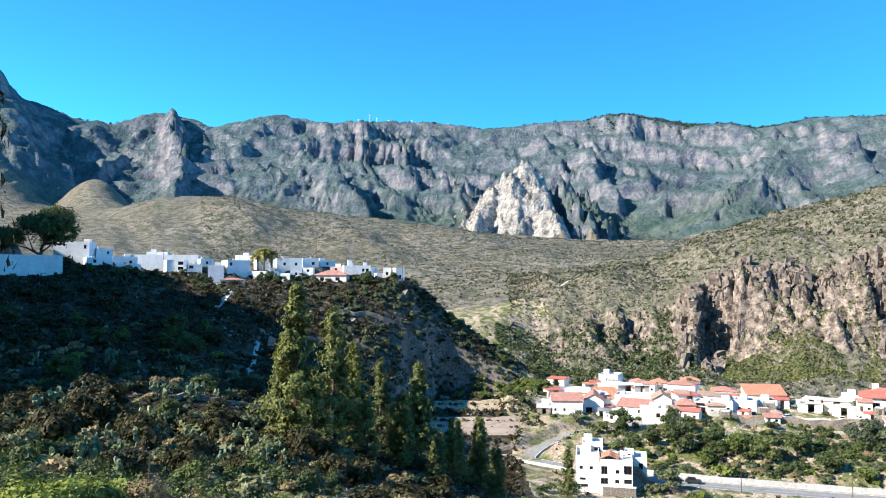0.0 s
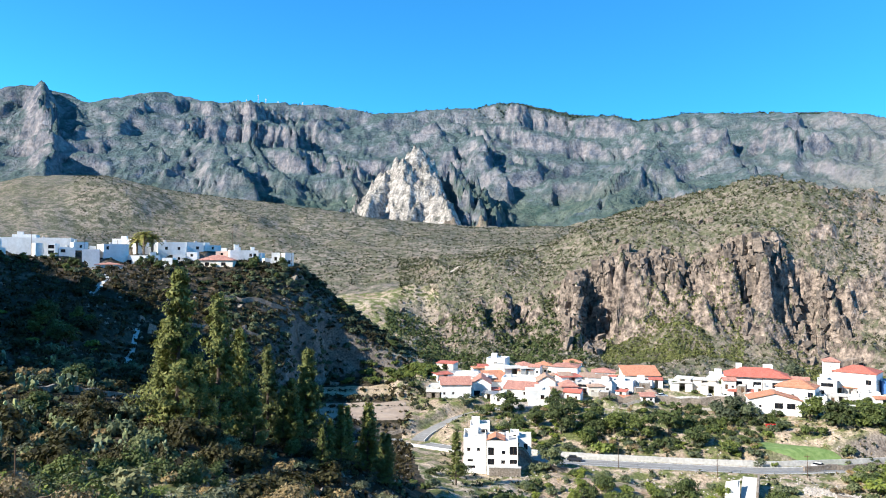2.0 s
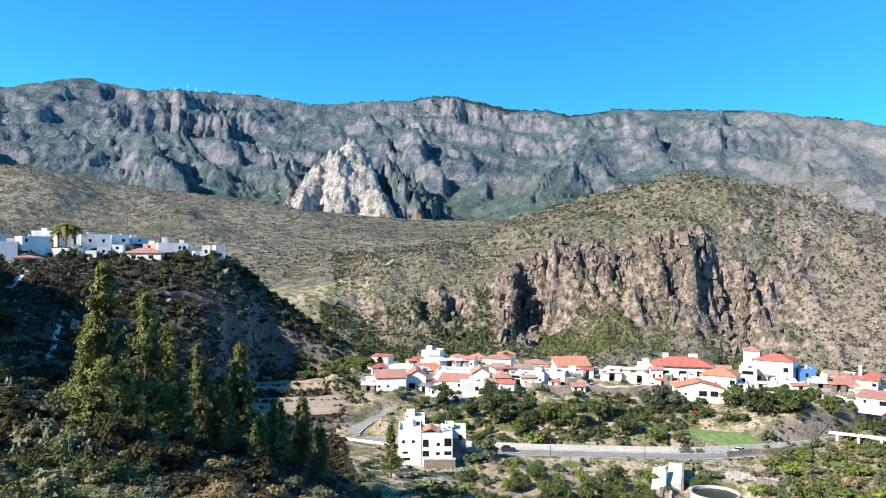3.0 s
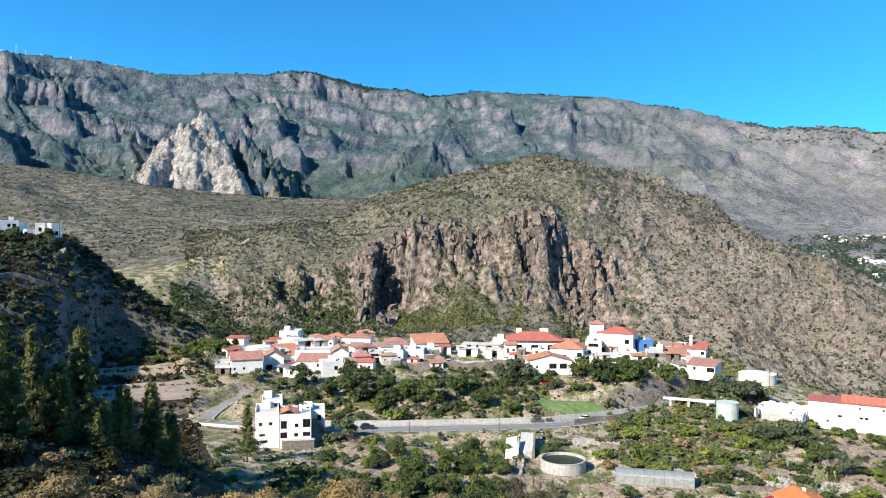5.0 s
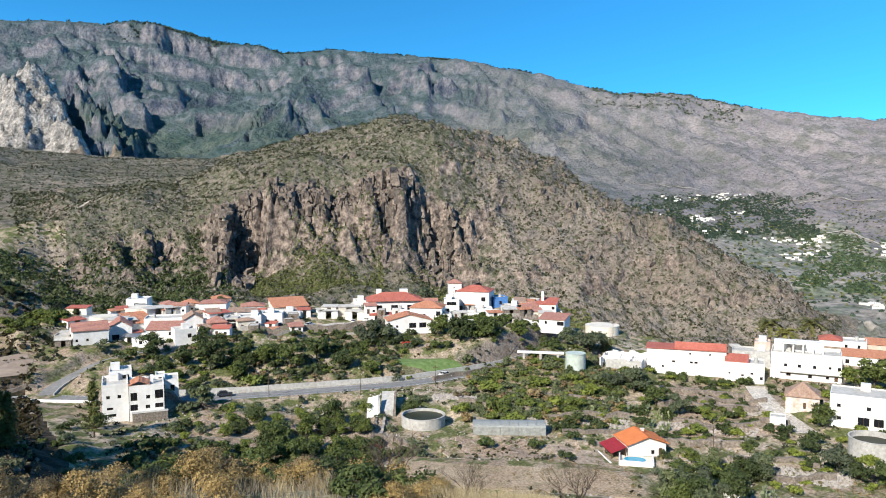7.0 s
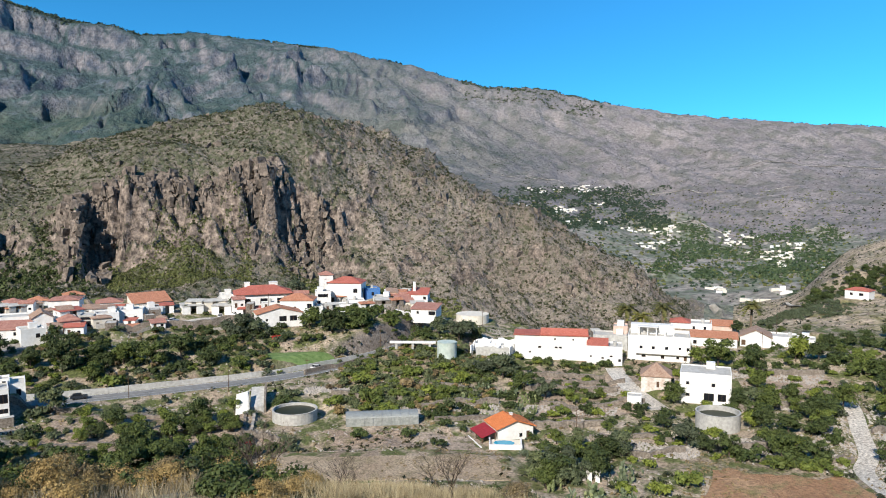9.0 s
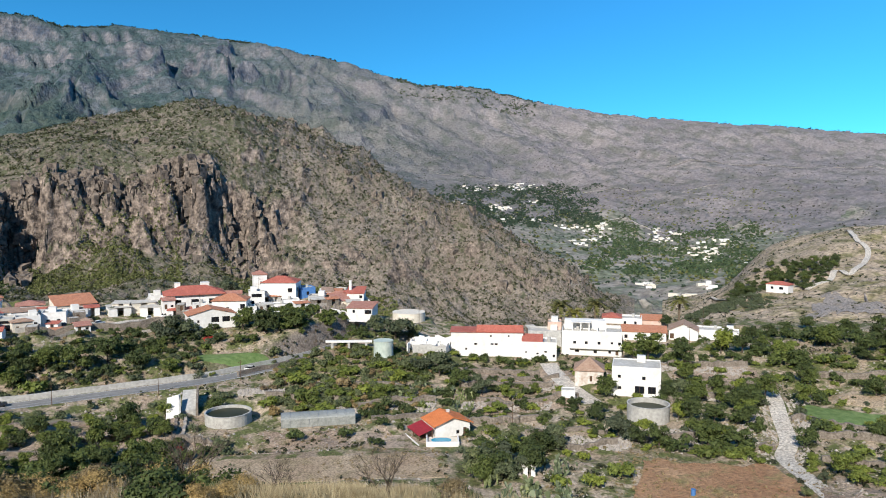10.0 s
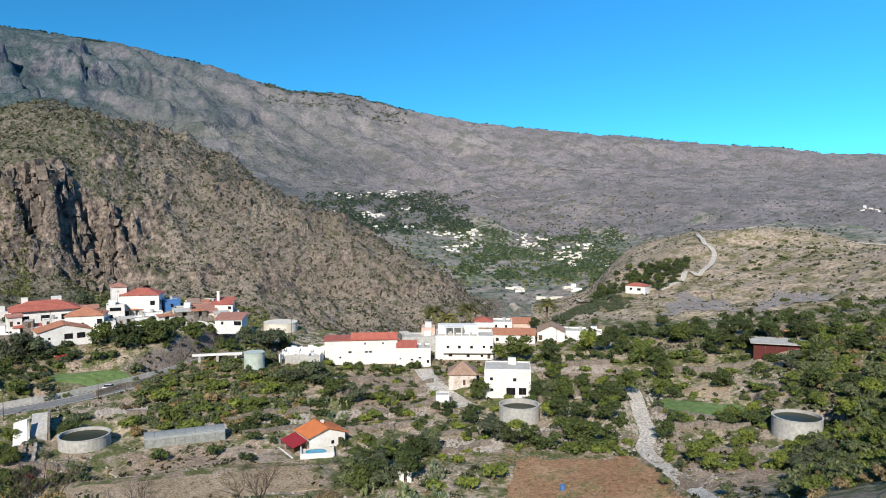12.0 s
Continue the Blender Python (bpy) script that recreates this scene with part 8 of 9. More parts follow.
scatter("pear", 16, -33, -22, 60, 95, 0.9, 1.5, 219)
scatter("pear", 30, -28, -12, 96, 140, 1.1, 2.0, 220)
scatter("olive_shrub", 60, -32, -10, 96, 140, 0.7, 1.5, 289, thicket="pale grey green shrubs catching the sun on the slope")
scatter("dry_shrub", 50, -33, -8, 92, 150, 0.6, 1.2, 290, thicket="pale dry shrubs catching the sun on the slope")
# bank towards the gardens
scatter("shrub", 34, 2, 30, 128, 172, 0.7, 1.5, 221, thicket="dark shrubs on the bank above the gardens")
scatter("dry_shrub", 26, 2, 30, 122, 165, 0.6, 1.2, 222, thicket="dry shrubs on the bank above the gardens")
scatter("olive_shrub", 22, 4, 34, 125, 180, 0.6, 1.4, 223, thicket="grey green shrubs on the bank")
scatter("fruit", 22, 15, 29, 166, 192, 0.45, 0.8, 224)
scatter("tree", 8, 51.8, 58.5, 138, 166, 0.9, 1.5, 225)
scatter("pear", 12, 52, 60, 120, 150, 1.0, 1.8, 229)
scatter("olive", 9, 51.8, 58.5, 136, 164, 0.9, 1.4, 226)
scatter("tree", 10, 66, 72.5, 165, 200, 1.2, 1.8, 227)
scatter("tree", 10, 15, 27, 150, 185, 1.0, 1.5, 228)
scatter("tree", 22, 21, 29.6, 146, 178, 0.9, 1.6, 283)
scatter("shrub", 60, 14, 30, 140, 168, 0.8, 1.6, 284, thicket="dark bushes crowding the bank below the orchard")
# gardens below the hamlet and in the middle of the valley
scatter("shrub", 36, 13, 32, 216, 250, 0.8, 1.6, 231)
scatter("bright_shrub", 50, 11, 33, 214, 252, 0.6, 1.2, 267, thicket="yellow green bushes in the gardens below the hamlet")
scatter("dry_shrub", 45, 11, 33, 212, 252, 0.6, 1.2, 268, thicket="dry brown bushes in the gardens below the hamlet")
scatter("shrub", 70, 11, 33, 214, 252, 0.8, 1.6, 263, thicket="dark green bushes massed in the gardens below the hamlet")
scatter("olive_shrub", 60, 11, 33, 214, 254, 0.7, 1.4, 264, thicket="grey green bushes in the gardens below the hamlet")
scatter("tree", 12, 11, 33, 216, 252, 0.9, 1.5, 265)
scatter("shrub", 60, 36.5, 43, 236, 262, 0.8, 1.6, 266, thicket="dark bushes on the bank behind the road")
scatter("bright_shrub", 26, 14, 31, 215, 248, 0.7, 1.3, 232)
scatter("bright_shrub", 60, 38, 47, 184, 226, 0.6, 1.3, 233)
scatter("bright_shrub", 110, 37, 48.5, 184, 230, 0.6, 1.25, 261, thicket="yellow green scrub massed below the channel")
scatter("olive_shrub", 170, 36.5, 48.5, 184, 232, 0.6, 1.3, 262, thicket="olive scrub massed below the channel")
scatter("dry_shrub", 110, 36.5, 48.5, 182, 232, 0.5, 1.0, 269, thicket="dry brown scrub massed below the channel")
scatter("dry_shrub", 34, 36, 48, 180, 228, 0.6, 1.1, 234)
scatter("shrub", 24, 34, 47, 232, 258, 0.8, 1.7, 235)
scatter("pear", 18, 46, 52, 178, 200, 0.8, 1.4, 236)
scatter("shrub", 20, 48, 60, 172, 205, 0.5, 1.0, 237)
scatter("shrub", 34, 66, 90, 225, 275, 0.9, 2.0, 241, thicket="dark shrubs behind the far gardens")
scatter("tree", 44, 66, 88, 224, 290, 0.7, 1.25, 242)
scatter("bright_shrub", 24, 66, 90, 150, 270, 0.7, 1.4, 243, thicket="yellow green shrubs in the far gardens")
scatter("olive_shrub", 26, 64, 84, 165, 230, 0.6, 1.3, 244, thicket="grey green shrubs among stony terraces")
scatter("shrub", 110, 44, 64, 168, 228, 0.7, 1.5, 276, thicket="dark green bushes along the terraces of the valley")
scatter("bright_shrub", 70, 44, 66, 150, 226, 0.6, 1.3, 277, thicket="fresh green bushes along the terraces of the valley")
scatter("olive_shrub", 60, 14, 34, 158, 200, 0.7, 1.4, 278, thicket="grey green bushes in the orchard below the road")
scatter("tree", 12, 62, 76, 160, 226, 1.0, 1.6, 279)
scatter("fruit", 16, 64, 88, 150, 225, 0.7, 1.3, 280)
scatter("bright_shrub", 120, 64, 88, 150, 250, 0.7, 1.5, 281, thicket="fresh green bushes crowding the far gardens")
scatter("shrub", 90, 66, 88, 165, 262, 0.8, 1.7, 282, thicket="dark green bushes crowding the far gardens")
# the thick cover of the slope at the far end of the turn
scatter("olive", 34, 85.5, 95, 135, 230, 0.7, 1.2, 251)
scatter("tree", 18, 85.5, 95, 150, 240, 0.7, 1.2, 286)
scatter("tree", 60, 71.0, 77.4, 424, 480, 0.8, 1.4, 255)
scatter("olive_shrub", 150, 67.5, 73.5, 360, 430, 0.8, 1.7, 256, thicket="grey green bushes in the lower far valley")
scatter("shrub", 110, 70.5, 77, 420, 478, 0.8, 1.6, 257, thicket="dark bushes round the hillside house")
scatter("shrub", 70, 81, 93, 300, 560, 0.6, 1.3, 258, thicket="dark bushes on the dry tan hill")
scatter("shrub", 26, 86, 95, 120, 235, 0.9, 1.9, 252, thicket="dark shrubs thick on the slope")
scatter("bright_shrub", 300, 84.8, 95, 110, 245, 0.8, 1.6, 253, thicket="yellow green shrubs thick on the slope")
scatter("olive_shrub", 230, 84.6, 95, 120, 245, 0.8, 1.6, 259, thicket="grey green shrubs thick on the slope")
scatter("dry_shrub", 120, 86, 95, 110, 230, 0.8, 1.4, 254, thicket="dry shrubs on the slope")
# trees and bushes between the houses of the hamlet and the town
scatter("olive", 16, 9, 26, 250, 300, 0.55, 0.95, 271)
scatter("tree", 16, 9, 42, 252, 298, 0.5, 0.95, 272)
scatter("shrub", 80, 8, 43, 250, 300, 0.5, 1.1, 273, thicket="dark green bushes between the houses of the hamlet")
scatter("tree", 26, -27, -3, 276, 300, 0.55, 1.0, 274)
scatter("shrub", 70, -28, -2.5, 272, 300, 0.6, 1.2, 275, thicket="dark bushes below the houses of the town")
# foot of the cliff hill and behind the hamlet
scatter("shrub", 30, 4, 40, 285, 330, 0.6, 1.2, 261, thicket="shrubs at the foot of the cliff hill")
scatter("tree", 16, 0, 9, 262, 300, 0.6, 1.0, 262)
# plants that stand close by and rise into the view
for kind, b, r, s in (("near_bright", -29.5, 30, 1.3), ("near_bright", -26.8, 31, 1.4), ("near_bright", -24, 33, 1.3), ("near_bright", -21.5, 34, 1.1), ("near_dry", -18, 33, 1.1), ("near_shrub", -30, 34, 1.3), ("near_bright", -15.5, 42, 1.2), ("near_shrub", -13, 45, 1.3), ("near_olive", -14.5, 62, 2.2), ("near_olive", -11, 66, 2.0),
                      ("near_dry", -8, 34, 0.9), ("near_dry", -5, 33, 1.0), ("near_dry", -11, 35, 1.0), ("near_dry", 0.5, 33, 0.9), ("near_bright", -2.2, 40, 0.9), ("near_dry", -20, 40, 1.1), ("near_olive", -7.5, 72, 1.8), ("near_dry", 3, 40, 1.0), ("near_dry", 8, 38, 0.9), ("near_shrub", 12, 60, 1.2),
                      ("near_dry", 14, 36, 0.9), ("near_olive", 19, 62, 1.2), ("near_shrub", 22, 64, 1.4), ("near_shaded", 25, 72, 2.2), ("near_shaded", 28.5, 76, 2.0), ("near_dry", 19, 34, 0.8), ("bare", 31.0, 34, 1.2),
                      ("bare", 45.5, 30, 0.9), ("bare", 37, 33, 0.8), ("pear", 57.5, 44, 1.1), ("pear", 60.5, 46, 1.2), ("pear", 54.5, 43, 1.1), ("pear", 58.8, 42, 1.0), ("pear", 55.8, 45, 1.1), ("near_shaded", 28.3, 40, 1.5), ("near_shaded", 30.8, 43, 1.6), ("near_shaded", 26.5, 46, 1.6), ("near_olive", 61.8, 46, 1.3), ("near_shrub", 50.5, 46, 1.2), ("near_dry", 24, 34, 1.0), ("near_dry", 11, 33, 0.9), ("near_shrub", 52, 60, 1.3), ("near_shrub", 55.5, 66, 1.8), ("near_bright", 63, 60, 1.5),
                      ("near_bright", 66, 70, 1.3), ("near_dry", 50, 31, 0.8), ("near_shrub", 5, 78, 1.7), ("near_shrub", 9, 80, 1.6)):
    plant(kind, b, r, s)


# ---------------------------------------------------------------- low cover that nobody could count
def cover(name, label, category, count, b0, b1, r0, r1, size, mat, seed, per=9, steep=9.0, clump=0.0, height=0.5, worked=False):
    """Tufts of small leaf sprays on the ground."""
    rng = np.random.default_rng(seed)
    b = np.radians(rng.uniform(b0, b1, count))
    r = np.sqrt(rng.uniform(r0 * r0, r1 * r1, count))
    x, y = r * np.sin(b), r * np.cos(b)
    if clump:
        keep = fbm(x / 18, y / 18, seed, 3) > rng.normal(clump, 0.35, count)
        x, y, r = x[keep], y[keep], r[keep]
    z = surface(x, y)
    slope = np.abs(surface(x + 1.0, y) - z) + np.abs(surface(x, y + 1.0) - z)
    keep = slope < steep
    if not worked:
        keep &= ~built_on(x, y, 0.2)
    x, y, z = x[keep], y[keep], z[keep]
    n = len(x)
    s = size * (0.5 + rng.uniform(0, 1, n) ** 2 * 1.3)
    c = np.stack([x, y, z], 1)
    d = unit(rng.normal(0, 1, (n, per, 3)))
    d[..., 2] = np.abs(d[..., 2])
    at = c[:, None] + d * (s[:, None, None] * rng.uniform(0.4, 1.0, (n, per, 1))) * np.array([1, 1, height * 2])
    q = leaf_quads(rng, at.reshape(-1, 3), d.reshape(-1, 3), 1.0, 0.75)
    mid = at.reshape(-1, 1, 3)
    q = mid + (q - mid) * np.repeat(s * 0.5, per)[:, None, None]
    me = quad_mesh(name, q, mat)
    tagged(new(name, me), label, category, kind="stuff")


cover("scrub", "low dark scrub dotted over the rocky hill", "scrub", 60000, 5, 63, 318, 640, 0.60, "hill_scrub", 301, 5, 2.6, 0.0, 0.75)
cover("scrub", "low scrub on the hills behind the valley", "scrub", 22000, -18, 26, 480, 1080, 0.8, "hill_scrub", 302, 5, 2.6)
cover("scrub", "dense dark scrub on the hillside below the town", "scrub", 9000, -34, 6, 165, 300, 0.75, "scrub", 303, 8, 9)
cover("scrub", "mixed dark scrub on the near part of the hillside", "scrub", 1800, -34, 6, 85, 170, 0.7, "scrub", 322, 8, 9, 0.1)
cover("scrub", "grey green scrub on the near part of the hillside", "scrub", 900, -34, 6, 80, 175, 0.65, "olive_leaf", 323, 9, 9, 0.1)
cover("scrub", "straw dry plants on the near part of the hillside", "dry grass", 1000, -34, 6, 70, 175, 0.45, "dry_leaf", 324, 7, 9, 0.2)
cover("scrub", "dry low scrub on the valley floor", "scrub", 8000, 8, 92, 125, 262, 0.55, "hill_scrub", 304, 7, 9, 0.1)
cover("scrub", "straw dry tufts on the valley banks", "dry grass", 5200, 8, 92, 118, 250, 0.4, "dry_leaf", 305, 6, 9, 0.25)
cover("scrub", "scrub on the hill with the white track", "scrub", 3600, 66, 96, 300, 680, 0.6, "hill_scrub", 306, 6, 9)

cover("scrub", "dark scrub on the spur below the town", "scrub", 3600, -8, 7.5, 245, 345, 0.75, "hill_scrub", 321, 7, 9)
cover("scrub", "green plants on the talus under the cliff", "scrub", 15000, 20.3, 30.2, 344, 389, 0.55, "talus", 318, 6, 9, -0.15)
cover("scrub", "green plants in the gullies beside the broken spur", "scrub", 4500, 32, 37.5, 340, 384, 0.5, "talus", 326, 6, 9, 0.1)
cover("scrub", "grey green bushes left of the cliff", "scrub", 12000, 4, 19.5, 322, 402, 0.70, "leaf", 327, 6, 9, -0.2)
cover("scrub", "dark green bushes on the slope behind the hamlet", "scrub", 2600, 2, 19, 318, 395, 0.9, "leaf", 319, 7, 9, 0.1)
cover("scrub", "green plants at the foot of the rocky hill", "scrub", 2500, 34, 46, 300, 350, 0.8, "talus", 320, 6, 9, 0.0)
cover("tufts", "dry tufts on the russet field", "dry grass", 1500, 63, 78, 128, 164, 0.3, "dry_leaf", 316, 5, 9, 0.2, 0.5, True)
cover("tufts", "dry tufts on the straw coloured field", "dry grass", 900, 31, 50, 140, 160, 0.25, "dry_leaf", 317, 5, 9, 0.2, 0.5, True)


def grass(name, label, count, b0, b1, r0, r1, tall, seed, clump=0.0):
    """Thin dry blades in tufts."""
    rng = np.random.default_rng(seed)
    b, r = np.radians(rng.uniform(b0, b1, count)), np.sqrt(rng.uniform(r0 * r0, r1 * r1, count))
    x, y = r * np.sin(b), r * np.cos(b)
    keep = fbm(x / 4, y / 4, seed, 3) > rng.normal(clump, 0.4, count)
    x, y = x[keep], y[keep]
    base = np.repeat(np.stack([x, y, surface(x, y) - 0.03], 1), 14, 0)
    n = len(base)
    base = base + rng.normal(0, 0.12, (n, 3)) * np.array([1, 1, 0])
    t = rng.uniform(0, 2 * math.pi, n)
    side = np.stack([np.cos(t), np.sin(t), 0 * t], 1) * 0.012
    tip = base + np.stack([rng.normal(0, 0.18, n), rng.normal(0, 0.18, n), tall * rng.uniform(0.5, 1.2, n)], 1)
    tagged(new(name, quad_mesh(name, np.stack([base - side, base + side, tip], 1), "straw")), label, "dry grass", kind="stuff")


grass("grass", "pale dry grass on the near slope", 6500, 33, 49, 24, 34, 0.6, 307, 0.15)
grass("grass", "golden dry grass along the foot of the near slope", 3600, -34, 14, 27, 60, 0.8, 325, -0.2)
grass("grass", "dry grass among the dark bushes", 700, 22, 34, 20, 40, 0.5, 310, 0.1)
grass("grass", "sparse dry grass on the near slope", 4200, -34, 27, 20, 62, 0.8, 308, 0.25)
grass("grass", "sparse dry grass below the lookout", 2200, 50, 92, 20, 50, 0.8, 309, 0.35)


def rubble(name, label, count, b0, b1, r0, r1, size, mat, seed, clump=0.0):
    """Loose stones: small uneven blocks half sunk in the ground."""
    rng = np.random.default_rng(seed)
    b, r = np.radians(rng.uniform(b0, b1, count)), np.sqrt(rng.uniform(r0 * r0, r1 * r1, count))
    x, y = r * np.sin(b), r * np.cos(b)
    keep = (fbm(x / 14, y / 14, seed, 3) > rng.normal(clump, 0.3, count)) & ~built_on(x, y, 0.0)
    x, y = x[keep], y[keep]
    n = len(x)
    c = np.stack([x, y, surface(x, y)], 1)[:, None]
    axes = np.array([[1, 0, 0], [0, 1, 0], [-1, 0, 0], [0, -1, 0], [0, 0, 1]], float)
    v = axes[None] * (size * (0.4 + 1.4 * rng.uniform(0, 1, (n, 1, 1)) ** 2.5)) * rng.uniform(0.6, 1.3, (n, 5, 1)) + rng.normal(0, size * 0.12, (n, 5, 3))
    t = rng.uniform(0, 6.28, n)
    v = np.stack([v[..., 0] * np.cos(t)[:, None] - v[..., 1] * np.sin(t)[:, None], v[..., 0] * np.sin(t)[:, None] + v[..., 1] * np.cos(t)[:, None], v[..., 2] * 0.8], -1) + c
    v[:, :4, 2] -= 0.12 * size
    tris = np.concatenate([v[:, [0, 1, 4]], v[:, [1, 2, 4]], v[:, [2, 3, 4]], v[:, [3, 0, 4]]], 0)
    tagged(new(name, quad_mesh(name, tris, mat)), label, "stones", kind="stuff")


rubble("stones", "grey stones and boulders on the rocky hill", 16000, 6, 63, 318, 600, 0.75, "stone", 311)
rubble("stones", "pale loose stones on the valley terraces", 24000, 12, 92, 128, 262, 0.27, "pale_stone", 312, 0.05)
rubble("stones", "grey stones on the dark hillside", 5000, -34, 6, 60, 300, 0.45, "stone", 313, 0.1)
rubble("stones", "pale boulders heaped below the villa terraces", 1500, 37, 42.5, 258, 276, 0.7, "stone", 314, -0.6)
rubble("stones", "pale scree on the broken spur", 3200, 29.2, 35, 350, 396, 0.4, "stone", 318, -0.2)
rubble("stones", "white rubble heaped beside the garden lane", 1600, 71.5, 76.2, 160, 214, 0.4, "pale_stone", 319, 0.0)
for k, (b0, b1, r0, r1) in enumerate(((41, 49, 183, 188), (50, 58.5, 203, 209), (57, 64, 160, 168), (66, 73, 196, 204), (64, 71, 169, 177), (75.5, 82, 183, 189), (51, 58, 186, 191), (66, 72, 219, 226), (34, 40, 196, 200))):
    rubble("stones", "tumbled pale stones of a terrace wall", 1500, b0, b1, r0, r1, 0.34, "pale_stone", 340 + k, -0.5)
rubble("stones", "stones on the dry tan hill", 3500, 66, 96, 320, 680, 0.7, "stone", 315)


def crags(name, label, count, b0, b1, r0, r1, size, mat, seed, clump=0.0, tall=1.3):
    """Angular blocks that stick out of the rock: boxes with every corner shifted, sunk by half."""
    rng = np.random.default_rng(seed)
    b, r = np.radians(rng.uniform(b0, b1, count)), np.sqrt(rng.uniform(r0 * r0, r1 * r1, count))
    x, y = r * np.sin(b), r * np.cos(b)
    keep = fbm(x / 12, y / 12, seed, 3) > rng.normal(clump, 0.3, count)
    x, y = x[keep], y[keep]
    n = len(x)
    unit_box = np.array([[-1, -1, -1], [1, -1, -1], [1, 1, -1], [-1, 1, -1], [-1, -1, 1], [1, -1, 1], [1, 1, 1], [-1, 1, 1]], float)
    s = size * (0.35 + 1.3 * rng.uniform(0, 1, n) ** 2.2)
    v = unit_box[None] * rng.uniform(0.5, 1.1, (n, 8, 1)) * np.stack([s * rng.uniform(0.6, 1.2, n), s * rng.uniform(0.6, 1.2, n), s * tall * rng.uniform(0.6, 1.3, n)], 1)[:, None]
    v = v + rng.normal(0, 0.34, (n, 8, 3)) * s[:, None, None]
    t = rng.uniform(0, 6.28, n)[:, None]
    v = np.stack([v[..., 0] * np.cos(t) - v[..., 1] * np.sin(t), v[..., 0] * np.sin(t) + v[..., 1] * np.cos(t), v[..., 2]], -1)
    v = v + np.stack([x, y, surface(x, y)], 1)[:, None]
    sides = [(0, 1, 5, 4), (1, 2, 6, 5), (2, 3, 7, 6), (3, 0, 4, 7), (4, 5, 6, 7)]
    tagged(new(name, quad_mesh(name, np.concatenate([v[:, list(f)] for f in sides], 0), mat)), label, "rocks", kind="stuff")


crags("crags", "broken brown rock blocks along the cliff top", 3000, 17.6, 36.8, 390, 405, 1.25, "crag", 331, -0.1, 1.6)
crags("crags", "rock blocks beside the dark cleft of the cliff", 520, 17.4, 20.4, 362, 402, 1.4, "crag", 332, -0.4, 1.5)
crags("crags", "rock blocks on the broken spur of the cliff", 700, 28.8, 37.5, 368, 394, 1.3, "crag", 333, 0.1, 1.6)
crags("crags", "rock outcrops on the slope behind the hamlet", 380, 5, 17.5, 376, 408, 1.0, "crag", 334, 0.25)
crags("crags", "rock outcrops along the ridge of the hill", 2600, 35, 61, 380, 600, 1.15, "crag", 335, 0.25)
crags("crags", "rocks on the upper slope of the hill", 700, 14, 45, 410, 640, 1.0, "crag", 336, 0.35)
crags("crags", "pale rocks in the shaded slope below the town", 260, -14, 3, 180, 290, 0.9, "stone", 337, 0.2)


# ---------------------------------------------------------------- the far villages
def meet(bearing, rise):
    """The ground that lies in a given direction from the lookout."""
    r = np.arange(700.0, 2600.0, 8.0)
    x, y = r * math.sin(radians(bearing)), r * math.cos(radians(bearing))
    z = surface(x, y)
    k = np.nonzero(z >= EYE + r * math.tan(radians(rise)))[0]
    return (float(x[k[0]]), float(y[k[0]]), float(z[k[0]])) if len(k) else None


def far_houses():
    rng = random.Random(55)
    sets = []
    for w, d, h in ((9, 7, 3.2), (12, 8, 3.6), (8, 8, 6.0), (16, 9, 3.4), (10, 7, 5.6)):
        wb, rb = bmesh.new(), bmesh.new()
        box(wb, -w / 2, -d / 2, -3, w / 2, d / 2, h)
        box(wb, -w / 2, -d / 2, h, w / 2, -d / 2 + 0.3, h + 0.5)
        box(rb, -w / 2 + 0.1, -d / 2 + 0.32, h + 0.02, w / 2 - 0.1, d / 2 - 0.1, h + 0.15)
        meshes = []
        for nm, bm, mat in (("wall", wb, rng.choice(("white", "cream", "cream"))), ("roof", rb, "deck")):
            me = bpy.data.meshes.new(nm)
            bm.to_mesh(me), bm.free()
            me.materials.append(MAT[mat])
            meshes.append((nm, me))
        sets.append(meshes)
    places = []
    for n, b0, b1, e0, e1 in ((44, 48.4, 58.0, -0.2, 0.42), (34, 49.5, 60.0, -2.4, -0.3), (20, 52.0, 55.6, -1.6, -1.0), (44, 57.4, 61.6, -4.6, -2.6), (24, 62.0, 67.0, -3.8, -2.9), (48, 65.0, 71.0, -5.6, -3.4), (12, 61.0, 73.0, -6.2, -4.5), (18, 60.0, 69.5, -8.0, -6.6), (7, 88.0, 90.5, -1.2, -0.4)):
        heart = [(rng.uniform(b0, b1), rng.uniform(e0, e1)) for _ in range(max(2, n // 6))]
        for _ in range(n):
            cb, ce = rng.choice(heart)
            places.append((rng.gauss(cb, 0.35), rng.gauss(ce, 0.13)))
    for b, e in places:
        p = meet(b, e)
        if p is None:
            continue
        ob = root("far_house", "small white house in the far village", "house", "houses of the far village", pose(*p, 0, 0, -b + rng.uniform(-30, 30)) @ Matrix.Scale(rng.uniform(0.35, 0.62), 4))
        for nm, me in rng.choice(sets):
            o = new(nm, me)
            o.parent = ob


far_houses()


